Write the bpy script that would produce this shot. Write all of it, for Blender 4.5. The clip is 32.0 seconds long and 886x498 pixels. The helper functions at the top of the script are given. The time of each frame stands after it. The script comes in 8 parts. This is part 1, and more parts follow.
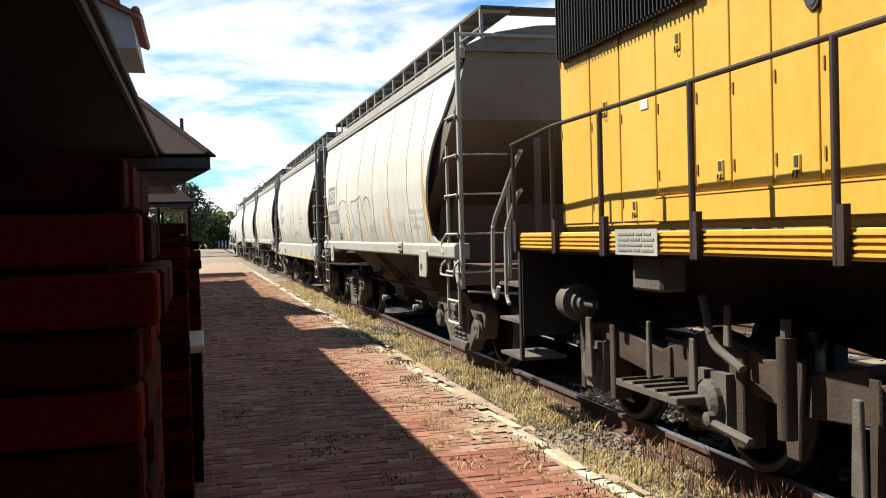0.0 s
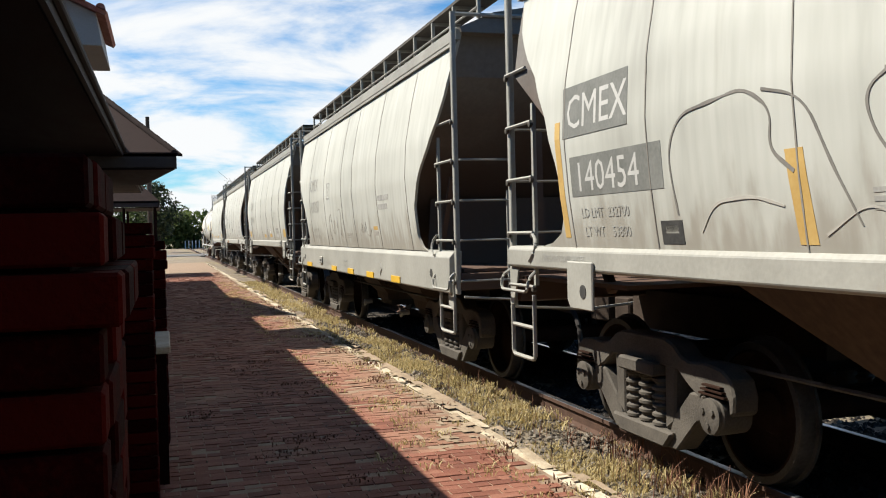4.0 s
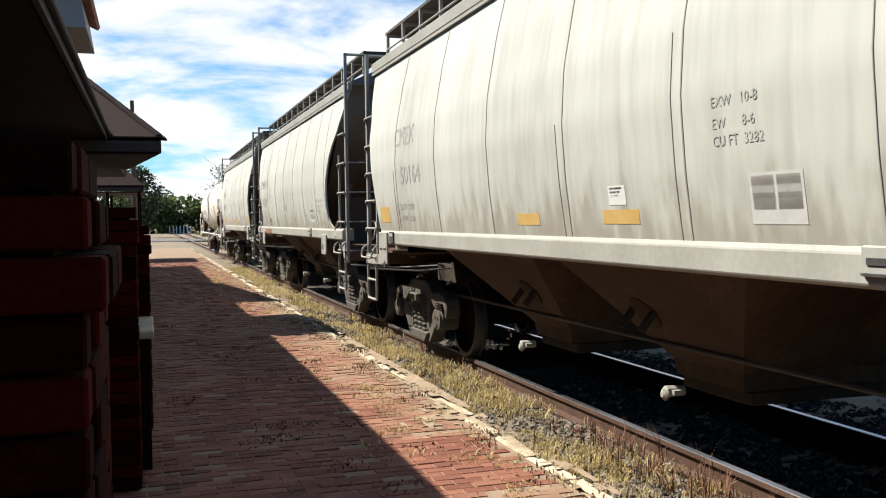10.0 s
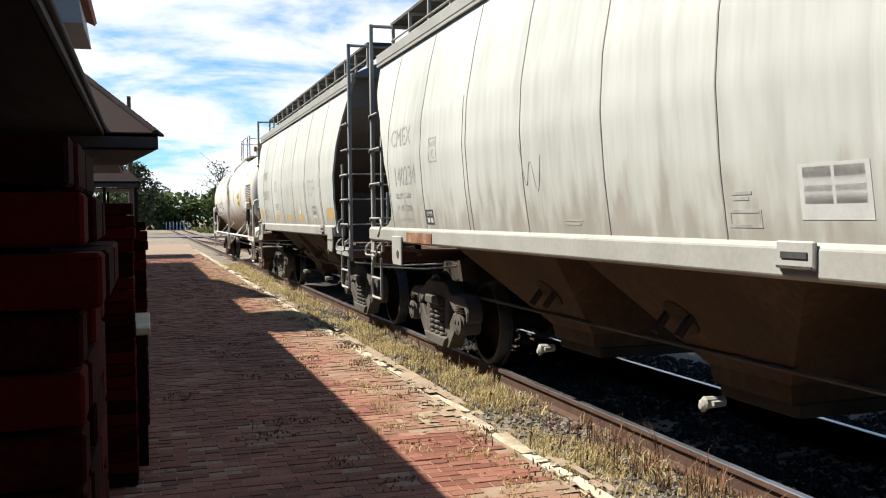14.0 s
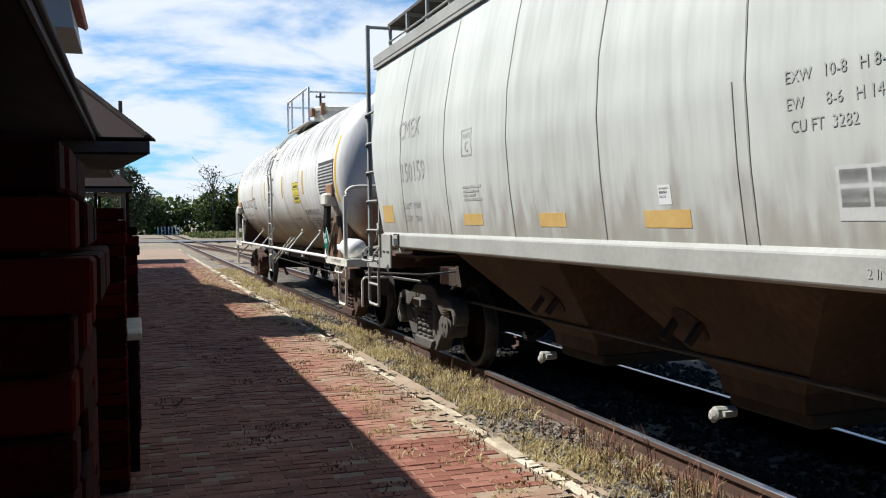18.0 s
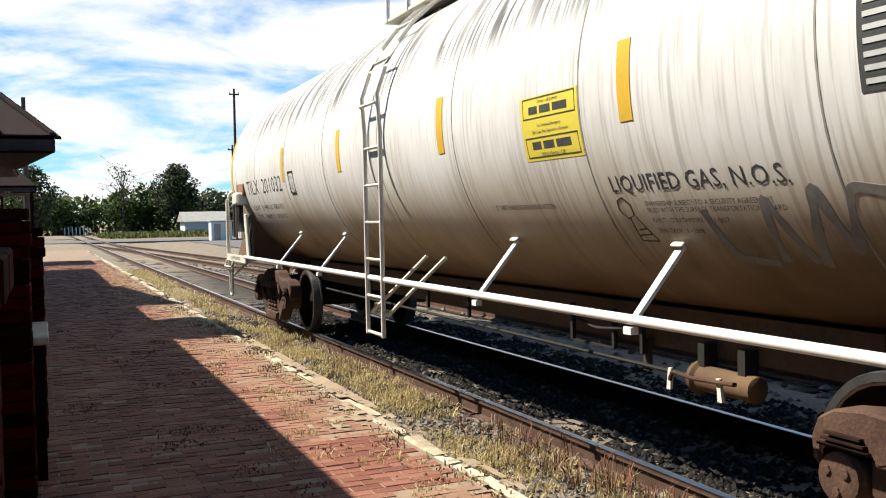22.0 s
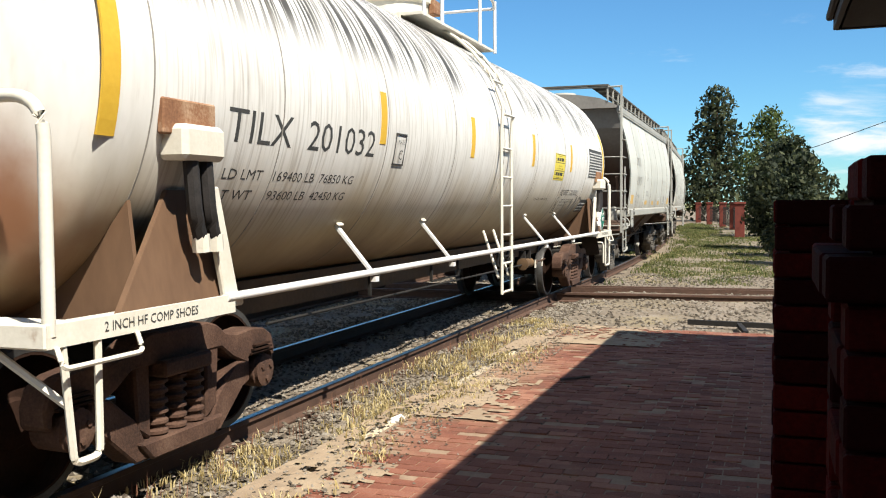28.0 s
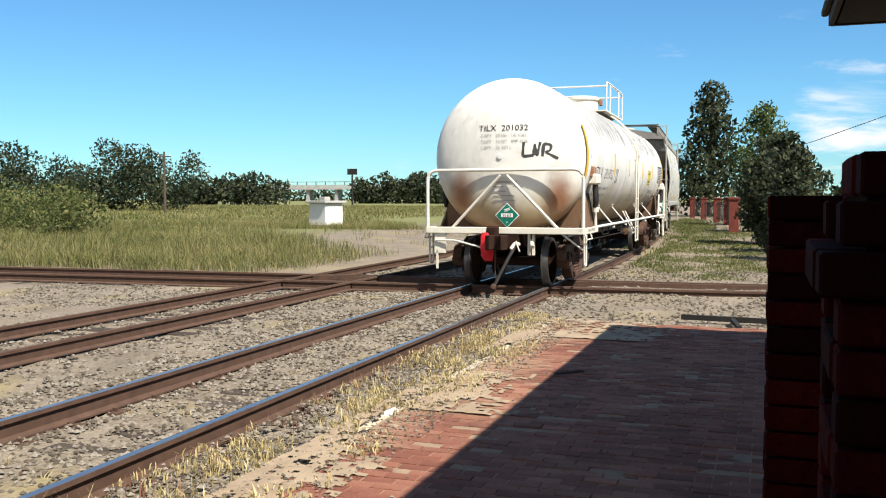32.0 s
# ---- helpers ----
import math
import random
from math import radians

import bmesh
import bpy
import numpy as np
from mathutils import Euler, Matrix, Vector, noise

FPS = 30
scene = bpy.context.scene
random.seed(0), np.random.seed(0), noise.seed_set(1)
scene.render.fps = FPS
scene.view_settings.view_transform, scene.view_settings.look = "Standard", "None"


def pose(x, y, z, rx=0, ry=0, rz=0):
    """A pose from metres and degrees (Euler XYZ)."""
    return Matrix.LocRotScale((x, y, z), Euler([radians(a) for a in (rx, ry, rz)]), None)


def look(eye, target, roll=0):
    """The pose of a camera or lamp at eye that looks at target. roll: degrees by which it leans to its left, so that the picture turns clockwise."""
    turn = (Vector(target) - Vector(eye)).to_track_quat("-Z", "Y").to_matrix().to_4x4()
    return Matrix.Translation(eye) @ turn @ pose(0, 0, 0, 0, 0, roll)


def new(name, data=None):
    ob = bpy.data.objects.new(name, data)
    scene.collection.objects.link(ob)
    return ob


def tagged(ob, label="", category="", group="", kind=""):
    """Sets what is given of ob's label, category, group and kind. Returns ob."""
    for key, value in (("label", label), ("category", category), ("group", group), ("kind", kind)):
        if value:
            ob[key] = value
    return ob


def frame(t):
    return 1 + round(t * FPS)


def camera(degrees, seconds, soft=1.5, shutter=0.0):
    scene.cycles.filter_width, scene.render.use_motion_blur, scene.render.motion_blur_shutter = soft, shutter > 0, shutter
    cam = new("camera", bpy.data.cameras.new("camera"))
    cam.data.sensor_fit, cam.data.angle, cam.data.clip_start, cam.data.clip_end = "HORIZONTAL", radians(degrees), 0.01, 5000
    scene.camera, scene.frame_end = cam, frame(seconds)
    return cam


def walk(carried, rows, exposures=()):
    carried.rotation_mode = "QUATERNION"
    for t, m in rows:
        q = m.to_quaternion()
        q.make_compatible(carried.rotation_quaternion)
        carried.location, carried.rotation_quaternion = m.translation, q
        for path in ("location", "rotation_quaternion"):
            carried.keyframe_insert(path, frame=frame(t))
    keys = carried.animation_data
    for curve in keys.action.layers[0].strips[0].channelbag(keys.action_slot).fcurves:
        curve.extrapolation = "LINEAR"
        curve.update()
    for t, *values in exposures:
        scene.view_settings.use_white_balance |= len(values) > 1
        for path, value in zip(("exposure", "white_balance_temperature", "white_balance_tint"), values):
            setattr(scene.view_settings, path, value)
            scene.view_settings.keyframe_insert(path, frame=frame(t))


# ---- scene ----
cam = camera(51.2, 32.0, soft=1.1)
# seconds, x, y, z, pitch, roll, yaw
PATH = [
    (0, -0.000, 0, 1.660, -1.07, 1.48, -14.84),
    (0.5, -0.000, 0, 1.660, -0.95, 1.38, -15.15),
    (1, -0.000, 0, 1.660, -0.97, 1.49, -15.39),
    (1.5, -0.000, 0, 1.660, -1.00, 1.39, -15.52),
    (2, -0.000, 0, 1.660, -0.84, 1.22, -15.95),
    (2.5, -0.000, 0, 1.660, -0.90, 1.41, -16.37),
    (3, -0.000, 0, 1.660, -0.95, 1.25, -16.57),
    (3.5, -0.000, 0, 1.660, -0.98, 1.41, -16.71),
    (4, -0.000, 0, 1.660, -1.11, 1.38, -16.79),
    (4.5, -0.000, 0, 1.660, -1.21, 1.54, -16.77),
    (6.5, -0.000, 0, 1.660, -1.86, 1.26, -17.31),
    (7, -0.000, 0, 1.660, -1.75, 1.28, -17.12),
    (7.5, -0.000, 0, 1.660, -1.74, 1.16, -17.25),
    (8, -0.000, 0, 1.660, -1.59, 1.14, -17.19),
    (8.5, -0.000, 0, 1.660, -1.55, 1.12, -17.30),
    (9, -0.000, 0, 1.660, -1.70, 1.04, -17.50),
    (9.5, -0.000, 0, 1.660, -1.73, 0.76, -17.90),
    (10, -0.000, 0, 1.660, -1.89, 0.80, -17.68),
    (10.5, -0.000, 0, 1.660, -1.86, 0.82, -17.83),
    (11, -0.000, 0, 1.660, -2.15, 0.77, -17.84),
    (11.5, -0.000, 0, 1.660, -1.90, 0.66, -17.95),
    (12, -0.000, 0, 1.660, -1.93, 0.58, -18.10),
    (12.5, -0.000, 0, 1.660, -1.92, 0.61, -17.85),
    (13, -0.000, 0, 1.660, -2.14, 0.67, -17.80),
    (13.5, -0.000, 0, 1.660, -2.11, 0.59, -17.89),
    (15.5, -0.000, 0, 1.660, -2.09, 1.03, -17.70),
    (16, -0.000, 0, 1.660, -2.09, 0.83, -17.92),
    (16.5, -0.000, 0, 1.660, -2.34, 0.99, -18.27),
    (17, -0.000, 0, 1.660, -2.16, 0.80, -18.24),
    (17.5, -0.000, 0, 1.660, -1.98, 0.82, -18.57),
    (18, -0.000, 0, 1.660, -1.81, 0.70, -18.34),
    (18.5, -0.000, 0, 1.660, -1.83, 0.91, -18.42),
    (19, -0.000, 0, 1.660, -1.78, 0.96, -18.79),
    (19.5, -0.000, 0, 1.660, -1.95, 0.95, -19.06),
    (20, -0.000, 0, 1.660, -2.12, 1.12, -19.41),
    (20.5, -0.000, 0, 1.660, -2.13, 1.24, -19.78),
    (21, -0.000, 0, 1.660, -2.15, 1.14, -20.41),
    (21.5, -0.000, 0, 1.660, -2.16, 1.01, -21.12),
    (22, -0.000, 0, 1.660, -1.99, 1.05, -23.46),
    (22.3, -0.022, 0, 1.659, -2.82, -0.03, -28.88),
    (22.5, -0.037, 0, 1.658, -3.19, -0.78, -34.94),
    (23, -0.073, 0, 1.655, -3.19, -0.34, -55.34),
    (23.4, -0.102, 0, 1.653, -4.32, 0.21, -74.95),
    (24, -0.146, 0, 1.650, -4.13, -2.09, -99.66),
    (24.2, -0.161, 0, 1.649, -4.00, -1.89, -108.69),
    (24.4, -0.176, 0, 1.648, -4.11, -2.74, -118.13),
    (24.7, -0.198, 0, 1.647, -4.40, -3.17, -131.61),
    (25, -0.220, 0, 1.645, -3.63, -2.90, -142.24),
    (25.5, -0.220, 0, 1.645, -2.91, -1.77, -151.45),
    (27.5, -0.220, 0, 1.645, -2.94, 0.03, -159.16),
    (28, -0.220, 0, 1.645, -2.76, 0.37, -160.34),
    (28.5, -0.220, 0, 1.645, -2.69, 0.25, -160.53),
    (29, -0.220, 0, 1.645, -2.82, 0.19, -160.12),
    (29.5, -0.220, 0, 1.645, -3.02, 0.30, -160.23),
    (30, -0.220, 0, 1.645, -3.06, 0.29, -160.19),
    (30.5, -0.220, 0, 1.645, -3.41, 0.07, -160.34),
    (31, -0.220, 0, 1.645, -3.20, 0.23, -160.50),
    (31.5, -0.220, 0, 1.645, -3.16, 0.31, -160.56),
    (32, -0.220, 0, 1.645, -3.15, 0.05, -160.67),
]
walk(cam, [(t, pose(x, y, z, 90 + p, r, w)) for t, x, y, z, p, r, w in PATH], [(t, e + 0.36, k, 10) for t, e, k in ((0, 1.02, 6600), (1.5, 0.92, 6550), (3, 0.68, 6500), (4, 0.66, 6500), (7, 0.62, 6500), (8, 0.68, 6500), (9, 0.76, 6500), (13, 0.83, 6450), (17, 0.68, 5950), (18, 0.58, 5900), (19, 0.56, 5900), (21, 0.76, 6350), (22.4, 0.86, 6500), (24, 1.42, 6500), (25, 1.38, 6500), (26.5, 0.95, 6500), (28, 0.78, 6500), (32, 0.78, 6500))])

# ---- world and sun ----
SUN_X, SUN_Y = 0.66, -0.42          # ground shift of a shadow per metre of height
SUN_EL = math.atan(1 / math.hypot(SUN_X, SUN_Y))
sun = new("sun", bpy.data.lights.new("sun", "SUN"))
sun.data.energy, sun.data.angle, sun.data.color = 5.0, radians(0.5), (1.0, 0.94, 0.83)
sun.matrix_world = look((0, 0, 60), (SUN_X * 60, SUN_Y * 60, 0))
world = bpy.data.worlds.new("world")
scene.world = world
world.use_nodes = True
wn, wl = world.node_tree.nodes, world.node_tree.links
wn.clear()
sky = wn.new("ShaderNodeTexSky")
sky.sky_type, sky.sun_disc = "NISHITA", False
sky.sun_elevation = SUN_EL
sky.sun_rotation = math.atan2(-SUN_X, -SUN_Y)
sky.air_density, sky.dust_density, sky.ozone_density = 1.0, 0.1, 3.0
tc = wn.new("ShaderNodeTexCoord")
sep = wn.new("ShaderNodeSeparateXYZ")
wl.new(tc.outputs["Generated"], sep.inputs[0])
zc = wn.new("ShaderNodeMath"); zc.operation = "MAXIMUM"; zc.inputs[1].default_value = 0.0
wl.new(sep.outputs["Z"], zc.inputs[0])
za = wn.new("ShaderNodeMath"); za.operation = "ADD"; za.inputs[1].default_value = 0.14
wl.new(zc.outputs[0], za.inputs[0])
div = wn.new("ShaderNodeVectorMath"); div.operation = "DIVIDE"
wl.new(tc.outputs["Generated"], div.inputs[0])
cmb = wn.new("ShaderNodeCombineXYZ"); cmb.inputs[2].default_value = 1.0
wl.new(za.outputs[0], cmb.inputs[0]); wl.new(za.outputs[0], cmb.inputs[1])
wl.new(cmb.outputs[0], div.inputs[1])
cn = wn.new("ShaderNodeTexNoise")
cn.inputs["Scale"].default_value, cn.inputs["Detail"].default_value, cn.inputs["Roughness"].default_value = 1.15, 9, 0.58
cn.inputs["Distortion"].default_value = 0.35
wl.new(div.outputs[0], cn.inputs["Vector"])
# cloudier towards the north end of the line
cov = wn.new("ShaderNodeMapRange")
cov.inputs["From Min"].default_value, cov.inputs["From Max"].default_value = -0.5, 1.0
cov.inputs["To Min"].default_value, cov.inputs["To Max"].default_value = -0.17, 0.12
wl.new(sep.outputs["Y"], cov.inputs["Value"])
cadd = wn.new("ShaderNodeMath"); cadd.operation = "ADD"
wl.new(cn.outputs["Fac"], cadd.inputs[0]); wl.new(cov.outputs[0], cadd.inputs[1])
# a bank of small cumulus low in the south
far = Vector((-0.07, -0.99, 0.088)).normalized()
dot = wn.new("ShaderNodeVectorMath"); dot.operation = "DOT_PRODUCT"; dot.inputs[1].default_value = far
nrm = wn.new("ShaderNodeVectorMath"); nrm.operation = "NORMALIZE"
wl.new(tc.outputs["Generated"], nrm.inputs[0]); wl.new(nrm.outputs[0], dot.inputs[0])
bank = wn.new("ShaderNodeMapRange"); bank.interpolation_type = "SMOOTHSTEP"
bank.inputs["From Min"].default_value, bank.inputs["From Max"].default_value = 0.9965, 0.9996
bank.inputs["To Max"].default_value = 0.165
wl.new(dot.outputs["Value"], bank.inputs["Value"])
badd = wn.new("ShaderNodeMath"); badd.operation = "ADD"
wl.new(cadd.outputs[0], badd.inputs[0]); wl.new(bank.outputs[0], badd.inputs[1])
cr = wn.new("ShaderNodeMapRange"); cr.interpolation_type = "SMOOTHSTEP"
cr.inputs["From Min"].default_value, cr.inputs["From Max"].default_value = 0.47, 0.66
wl.new(badd.outputs[0], cr.inputs["Value"])
mixc = wn.new("ShaderNodeMix"); mixc.data_type = "RGBA"
wl.new(cr.outputs[0], mixc.inputs["Factor"])
tint = wn.new("ShaderNodeMix"); tint.data_type, tint.blend_type = "RGBA", "MULTIPLY"
tint.inputs["Factor"].default_value = 1.0
tint.inputs["B"].default_value = (0.57, 1.00, 1.25, 1)
wl.new(sky.outputs[0], tint.inputs["A"])
wl.new(tint.outputs["Result"], mixc.inputs["A"])
mixc.inputs["B"].default_value = (8.9, 9.1, 9.2, 1)
bg = wn.new("ShaderNodeBackground"); bg.inputs["Strength"].default_value = 0.053
wl.new(mixc.outputs["Result"], bg.inputs["Color"])
wo = wn.new("ShaderNodeOutputWorld")
wl.new(bg.outputs[0], wo.inputs["Surface"])


# ---- materials ----
TONE = 0.79    # scales every base colour down, so shade comes out deeper against the sky


def mat(name, colors, rough=0.7, metal=0.0, scale=6.0, fine=60.0, bump=0.15, stretch=(1, 1, 1), island=0.0, spread=0.35, coords="Object", bdist=0.01, random=0.0):
    """Two scales of noise between colours, with fine relief."""
    colors = [[TONE * v for v in c] for c in colors]
    m = bpy.data.materials.new(name)
    m.use_nodes = True
    n, l = m.node_tree.nodes, m.node_tree.links
    b = n["Principled BSDF"]
    b.inputs["Metallic"].default_value = metal
    t = n.new("ShaderNodeTexCoord")
    mp = n.new("ShaderNodeMapping"); mp.inputs["Scale"].default_value = stretch
    l.new(t.outputs[coords], mp.inputs["Vector"])
    a = n.new("ShaderNodeTexNoise"); a.inputs["Scale"].default_value = scale; a.inputs["Detail"].default_value = 5
    f = n.new("ShaderNodeTexNoise"); f.inputs["Scale"].default_value = fine; f.inputs["Detail"].default_value = 3
    l.new(mp.outputs[0], a.inputs["Vector"]); l.new(mp.outputs[0], f.inputs["Vector"])
    mx = n.new("ShaderNodeMath"); mx.operation = "MULTIPLY_ADD"; mx.inputs[1].default_value = spread
    l.new(f.outputs["Fac"], mx.inputs[0])
    sc = n.new("ShaderNodeMath"); sc.operation = "MULTIPLY"; sc.inputs[1].default_value = 1 - spread
    l.new(a.outputs["Fac"], sc.inputs[0]); l.new(sc.outputs[0], mx.inputs[2])
    out = mx.outputs[0]
    if island or random:
        src = n.new("ShaderNodeNewGeometry").outputs["Random Per Island"] if island else n.new("ShaderNodeObjectInfo").outputs["Random"]
        isl = n.new("ShaderNodeMath"); isl.operation = "MULTIPLY_ADD"
        isl.inputs[1].default_value = island or random
        l.new(src, isl.inputs[0]); l.new(out, isl.inputs[2])
        sb = n.new("ShaderNodeMath"); sb.operation = "SUBTRACT"; sb.inputs[1].default_value = (island or random) / 2
        l.new(isl.outputs[0], sb.inputs[0]); out = sb.outputs[0]
    r = n.new("ShaderNodeValToRGB")
    r.color_ramp.elements[0].position, r.color_ramp.elements[1].position = 0.3, 0.7
    k = len(colors)
    while len(r.color_ramp.elements) < k:
        r.color_ramp.elements.new(0.5)
    for i, c in enumerate(colors):
        r.color_ramp.elements[i].position = 0.3 + 0.4 * i / max(1, k - 1)
        r.color_ramp.elements[i].color = (*c, 1)
    l.new(out, r.inputs[0]); l.new(r.outputs[0], b.inputs["Base Color"])
    rr = n.new("ShaderNodeMapRange")
    rr.inputs["To Min"].default_value, rr.inputs["To Max"].default_value = max(0.05, rough - 0.12), min(1, rough + 0.12)
    l.new(a.outputs["Fac"], rr.inputs["Value"]); l.new(rr.outputs[0], b.inputs["Roughness"])
    bp = n.new("ShaderNodeBump"); bp.inputs["Strength"].default_value, bp.inputs["Distance"].default_value = bump, bdist
    l.new(f.outputs["Fac"], bp.inputs["Height"]); l.new(bp.outputs[0], b.inputs["Normal"])
    b.inputs["Specular IOR Level"].default_value = 0.3
    return m


def layer(m, color, lo, hi, axis="Z", scale=3.0, stretch=(1, 1, 1), amount=1.0, wobble=0.5, rough=None, detail=6):
    """Lay dirt of one colour over a material: where the coordinate passes from lo to hi, broken up by noise."""
    n, l = m.node_tree.nodes, m.node_tree.links
    b = n["Principled BSDF"]
    old = b.inputs["Base Color"].links[0].from_socket
    t = n.new("ShaderNodeTexCoord")
    s = n.new("ShaderNodeSeparateXYZ"); l.new(t.outputs["Object"], s.inputs[0])
    mp = n.new("ShaderNodeMapping"); mp.inputs["Scale"].default_value = stretch
    l.new(t.outputs["Object"], mp.inputs["Vector"])
    nz = n.new("ShaderNodeTexNoise"); nz.inputs["Scale"].default_value = scale; nz.inputs["Detail"].default_value = detail
    l.new(mp.outputs[0], nz.inputs["Vector"])
    ns = n.new("ShaderNodeMath"); ns.operation = "MULTIPLY_ADD"; ns.inputs[1].default_value = wobble
    sb = n.new("ShaderNodeMath"); sb.operation = "SUBTRACT"; sb.inputs[1].default_value = 0.5
    l.new(nz.outputs["Fac"], sb.inputs[0]); l.new(sb.outputs[0], ns.inputs[0])
    if axis == "N":
        ns.inputs[2].default_value = 0.0
    else:
        l.new(s.outputs[axis], ns.inputs[2])
    g = n.new("ShaderNodeMapRange"); g.interpolation_type = "SMOOTHSTEP"
    g.inputs["From Min"].default_value, g.inputs["From Max"].default_value = lo, hi
    g.inputs["To Max"].default_value = amount
    l.new(ns.outputs[0], g.inputs["Value"])
    mx = n.new("ShaderNodeMix"); mx.data_type = "RGBA"
    l.new(g.outputs[0], mx.inputs["Factor"]); l.new(old, mx.inputs["A"])
    mx.inputs["B"].default_value = (*[TONE * v for v in color], 1)
    l.new(mx.outputs["Result"], b.inputs["Base Color"])
    return m


def streaks(m, color, z0, z1, amount=0.85, across=27.0, along=1.6, lo=0.49, hi=0.57):
    """Thin runs of dirt down a curved flank between two heights, in patches."""
    n, l = m.node_tree.nodes, m.node_tree.links
    b = n["Principled BSDF"]
    old = b.inputs["Base Color"].links[0].from_socket
    t = n.new("ShaderNodeTexCoord")
    s = n.new("ShaderNodeSeparateXYZ"); l.new(t.outputs["Object"], s.inputs[0])
    f = None
    for scale, stretch, a, c in ((1.0, (0.6, across, along), lo, hi), (0.55, (0.6, 1.3, 0.8), 0.32, 0.50)):
        mp = n.new("ShaderNodeMapping"); mp.inputs["Scale"].default_value = stretch
        l.new(t.outputs["Object"], mp.inputs["Vector"])
        nz = n.new("ShaderNodeTexNoise"); nz.inputs["Scale"].default_value = scale; nz.inputs["Detail"].default_value = 5
        l.new(mp.outputs[0], nz.inputs["Vector"])
        g = n.new("ShaderNodeMapRange"); g.interpolation_type = "SMOOTHSTEP"
        g.inputs["From Min"].default_value, g.inputs["From Max"].default_value = a, c
        l.new(nz.outputs["Fac"], g.inputs["Value"])
        if f is None:
            f = g.outputs[0]
        else:
            k = n.new("ShaderNodeMath"); k.operation = "MULTIPLY"
            l.new(f, k.inputs[0]); l.new(g.outputs[0], k.inputs[1]); f = k.outputs[0]
    for a, c in ((z0, z0 + 0.45), (z1 + 0.12, z1 - 0.12)):
        g = n.new("ShaderNodeMapRange"); g.interpolation_type = "SMOOTHSTEP"
        g.inputs["From Min"].default_value, g.inputs["From Max"].default_value = a, c
        l.new(s.outputs["Z"], g.inputs["Value"])
        k = n.new("ShaderNodeMath"); k.operation = "MULTIPLY"
        l.new(f, k.inputs[0]); l.new(g.outputs[0], k.inputs[1]); f = k.outputs[0]
    ab = n.new("ShaderNodeMath"); ab.operation = "ABSOLUTE"; l.new(s.outputs["Y"], ab.inputs[0])
    g = n.new("ShaderNodeMapRange"); g.interpolation_type = "SMOOTHSTEP"
    g.inputs["From Min"].default_value, g.inputs["From Max"].default_value = 6.95, 6.5
    l.new(ab.outputs[0], g.inputs["Value"])
    k = n.new("ShaderNodeMath"); k.operation = "MULTIPLY"
    l.new(f, k.inputs[0]); l.new(g.outputs[0], k.inputs[1]); f = k.outputs[0]
    k = n.new("ShaderNodeMath"); k.operation = "MULTIPLY"; k.inputs[1].default_value = amount
    l.new(f, k.inputs[0])
    mx = n.new("ShaderNodeMix"); mx.data_type = "RGBA"
    l.new(k.outputs[0], mx.inputs["Factor"]); l.new(old, mx.inputs["A"])
    mx.inputs["B"].default_value = (*[TONE * v for v in color], 1)
    l.new(mx.outputs["Result"], b.inputs["Base Color"])


def stain_or_shade(m, color, centre, size, amount=0.8, wobble=0.5):
    """A soft-edged patch of dirt or painted shade round a place, drawn out by size along the axes."""
    n, l = m.node_tree.nodes, m.node_tree.links
    b = n["Principled BSDF"]
    old = b.inputs["Base Color"].links[0].from_socket
    t = n.new("ShaderNodeTexCoord")
    sb = n.new("ShaderNodeVectorMath"); sb.operation = "SUBTRACT"; sb.inputs[1].default_value = centre
    l.new(t.outputs["Object"], sb.inputs[0])
    dv = n.new("ShaderNodeVectorMath"); dv.operation = "DIVIDE"; dv.inputs[1].default_value = size
    l.new(sb.outputs[0], dv.inputs[0])
    ln = n.new("ShaderNodeVectorMath"); ln.operation = "LENGTH"; l.new(dv.outputs[0], ln.inputs[0])
    nz = n.new("ShaderNodeTexNoise"); nz.inputs["Scale"].default_value = 2.5; nz.inputs["Detail"].default_value = 5
    l.new(t.outputs["Object"], nz.inputs["Vector"])
    ad = n.new("ShaderNodeMath"); ad.operation = "MULTIPLY_ADD"; ad.inputs[1].default_value = wobble * 2
    l.new(nz.outputs["Fac"], ad.inputs[0]); l.new(ln.outputs["Value"], ad.inputs[2])
    g = n.new("ShaderNodeMapRange"); g.interpolation_type = "SMOOTHSTEP"
    g.inputs["From Min"].default_value, g.inputs["From Max"].default_value = 1.1 + wobble, 0.25 + wobble
    g.inputs["To Max"].default_value = amount
    l.new(ad.outputs[0], g.inputs["Value"])
    mx = n.new("ShaderNodeMix"); mx.data_type = "RGBA"
    l.new(g.outputs[0], mx.inputs["Factor"]); l.new(old, mx.inputs["A"])
    mx.inputs["B"].default_value = (*[TONE * v for v in color], 1)
    l.new(mx.outputs["Result"], b.inputs["Base Color"])


M = {}
# Pier brick and mortar: deep shade is put into the colour, near black.
M["brick_shaded"] = mat("brick_shaded", [(0.012, 0.0012, 0.0008), (0.028, 0.002, 0.0014), (0.060, 0.004, 0.0024)], 0.9, scale=5, fine=90, bump=0.4, random=0.5)
M["brick_shaded"].node_tree.nodes["Principled BSDF"].inputs["Specular IOR Level"].default_value = 0.04
M["mortar_shaded"] = mat("mortar_shaded", [(0.008, 0.003, 0.002), (0.016, 0.005, 0.004)], 0.95, scale=8, fine=120, bump=0.5)
M["mortar_shaded"].node_tree.nodes["Principled BSDF"].inputs["Specular IOR Level"].default_value = 0.04
M["brick_post"] = mat("brick_post", [(0.11, 0.025, 0.018), (0.19, 0.045, 0.03)], 0.9, scale=5, fine=60, bump=0.4)
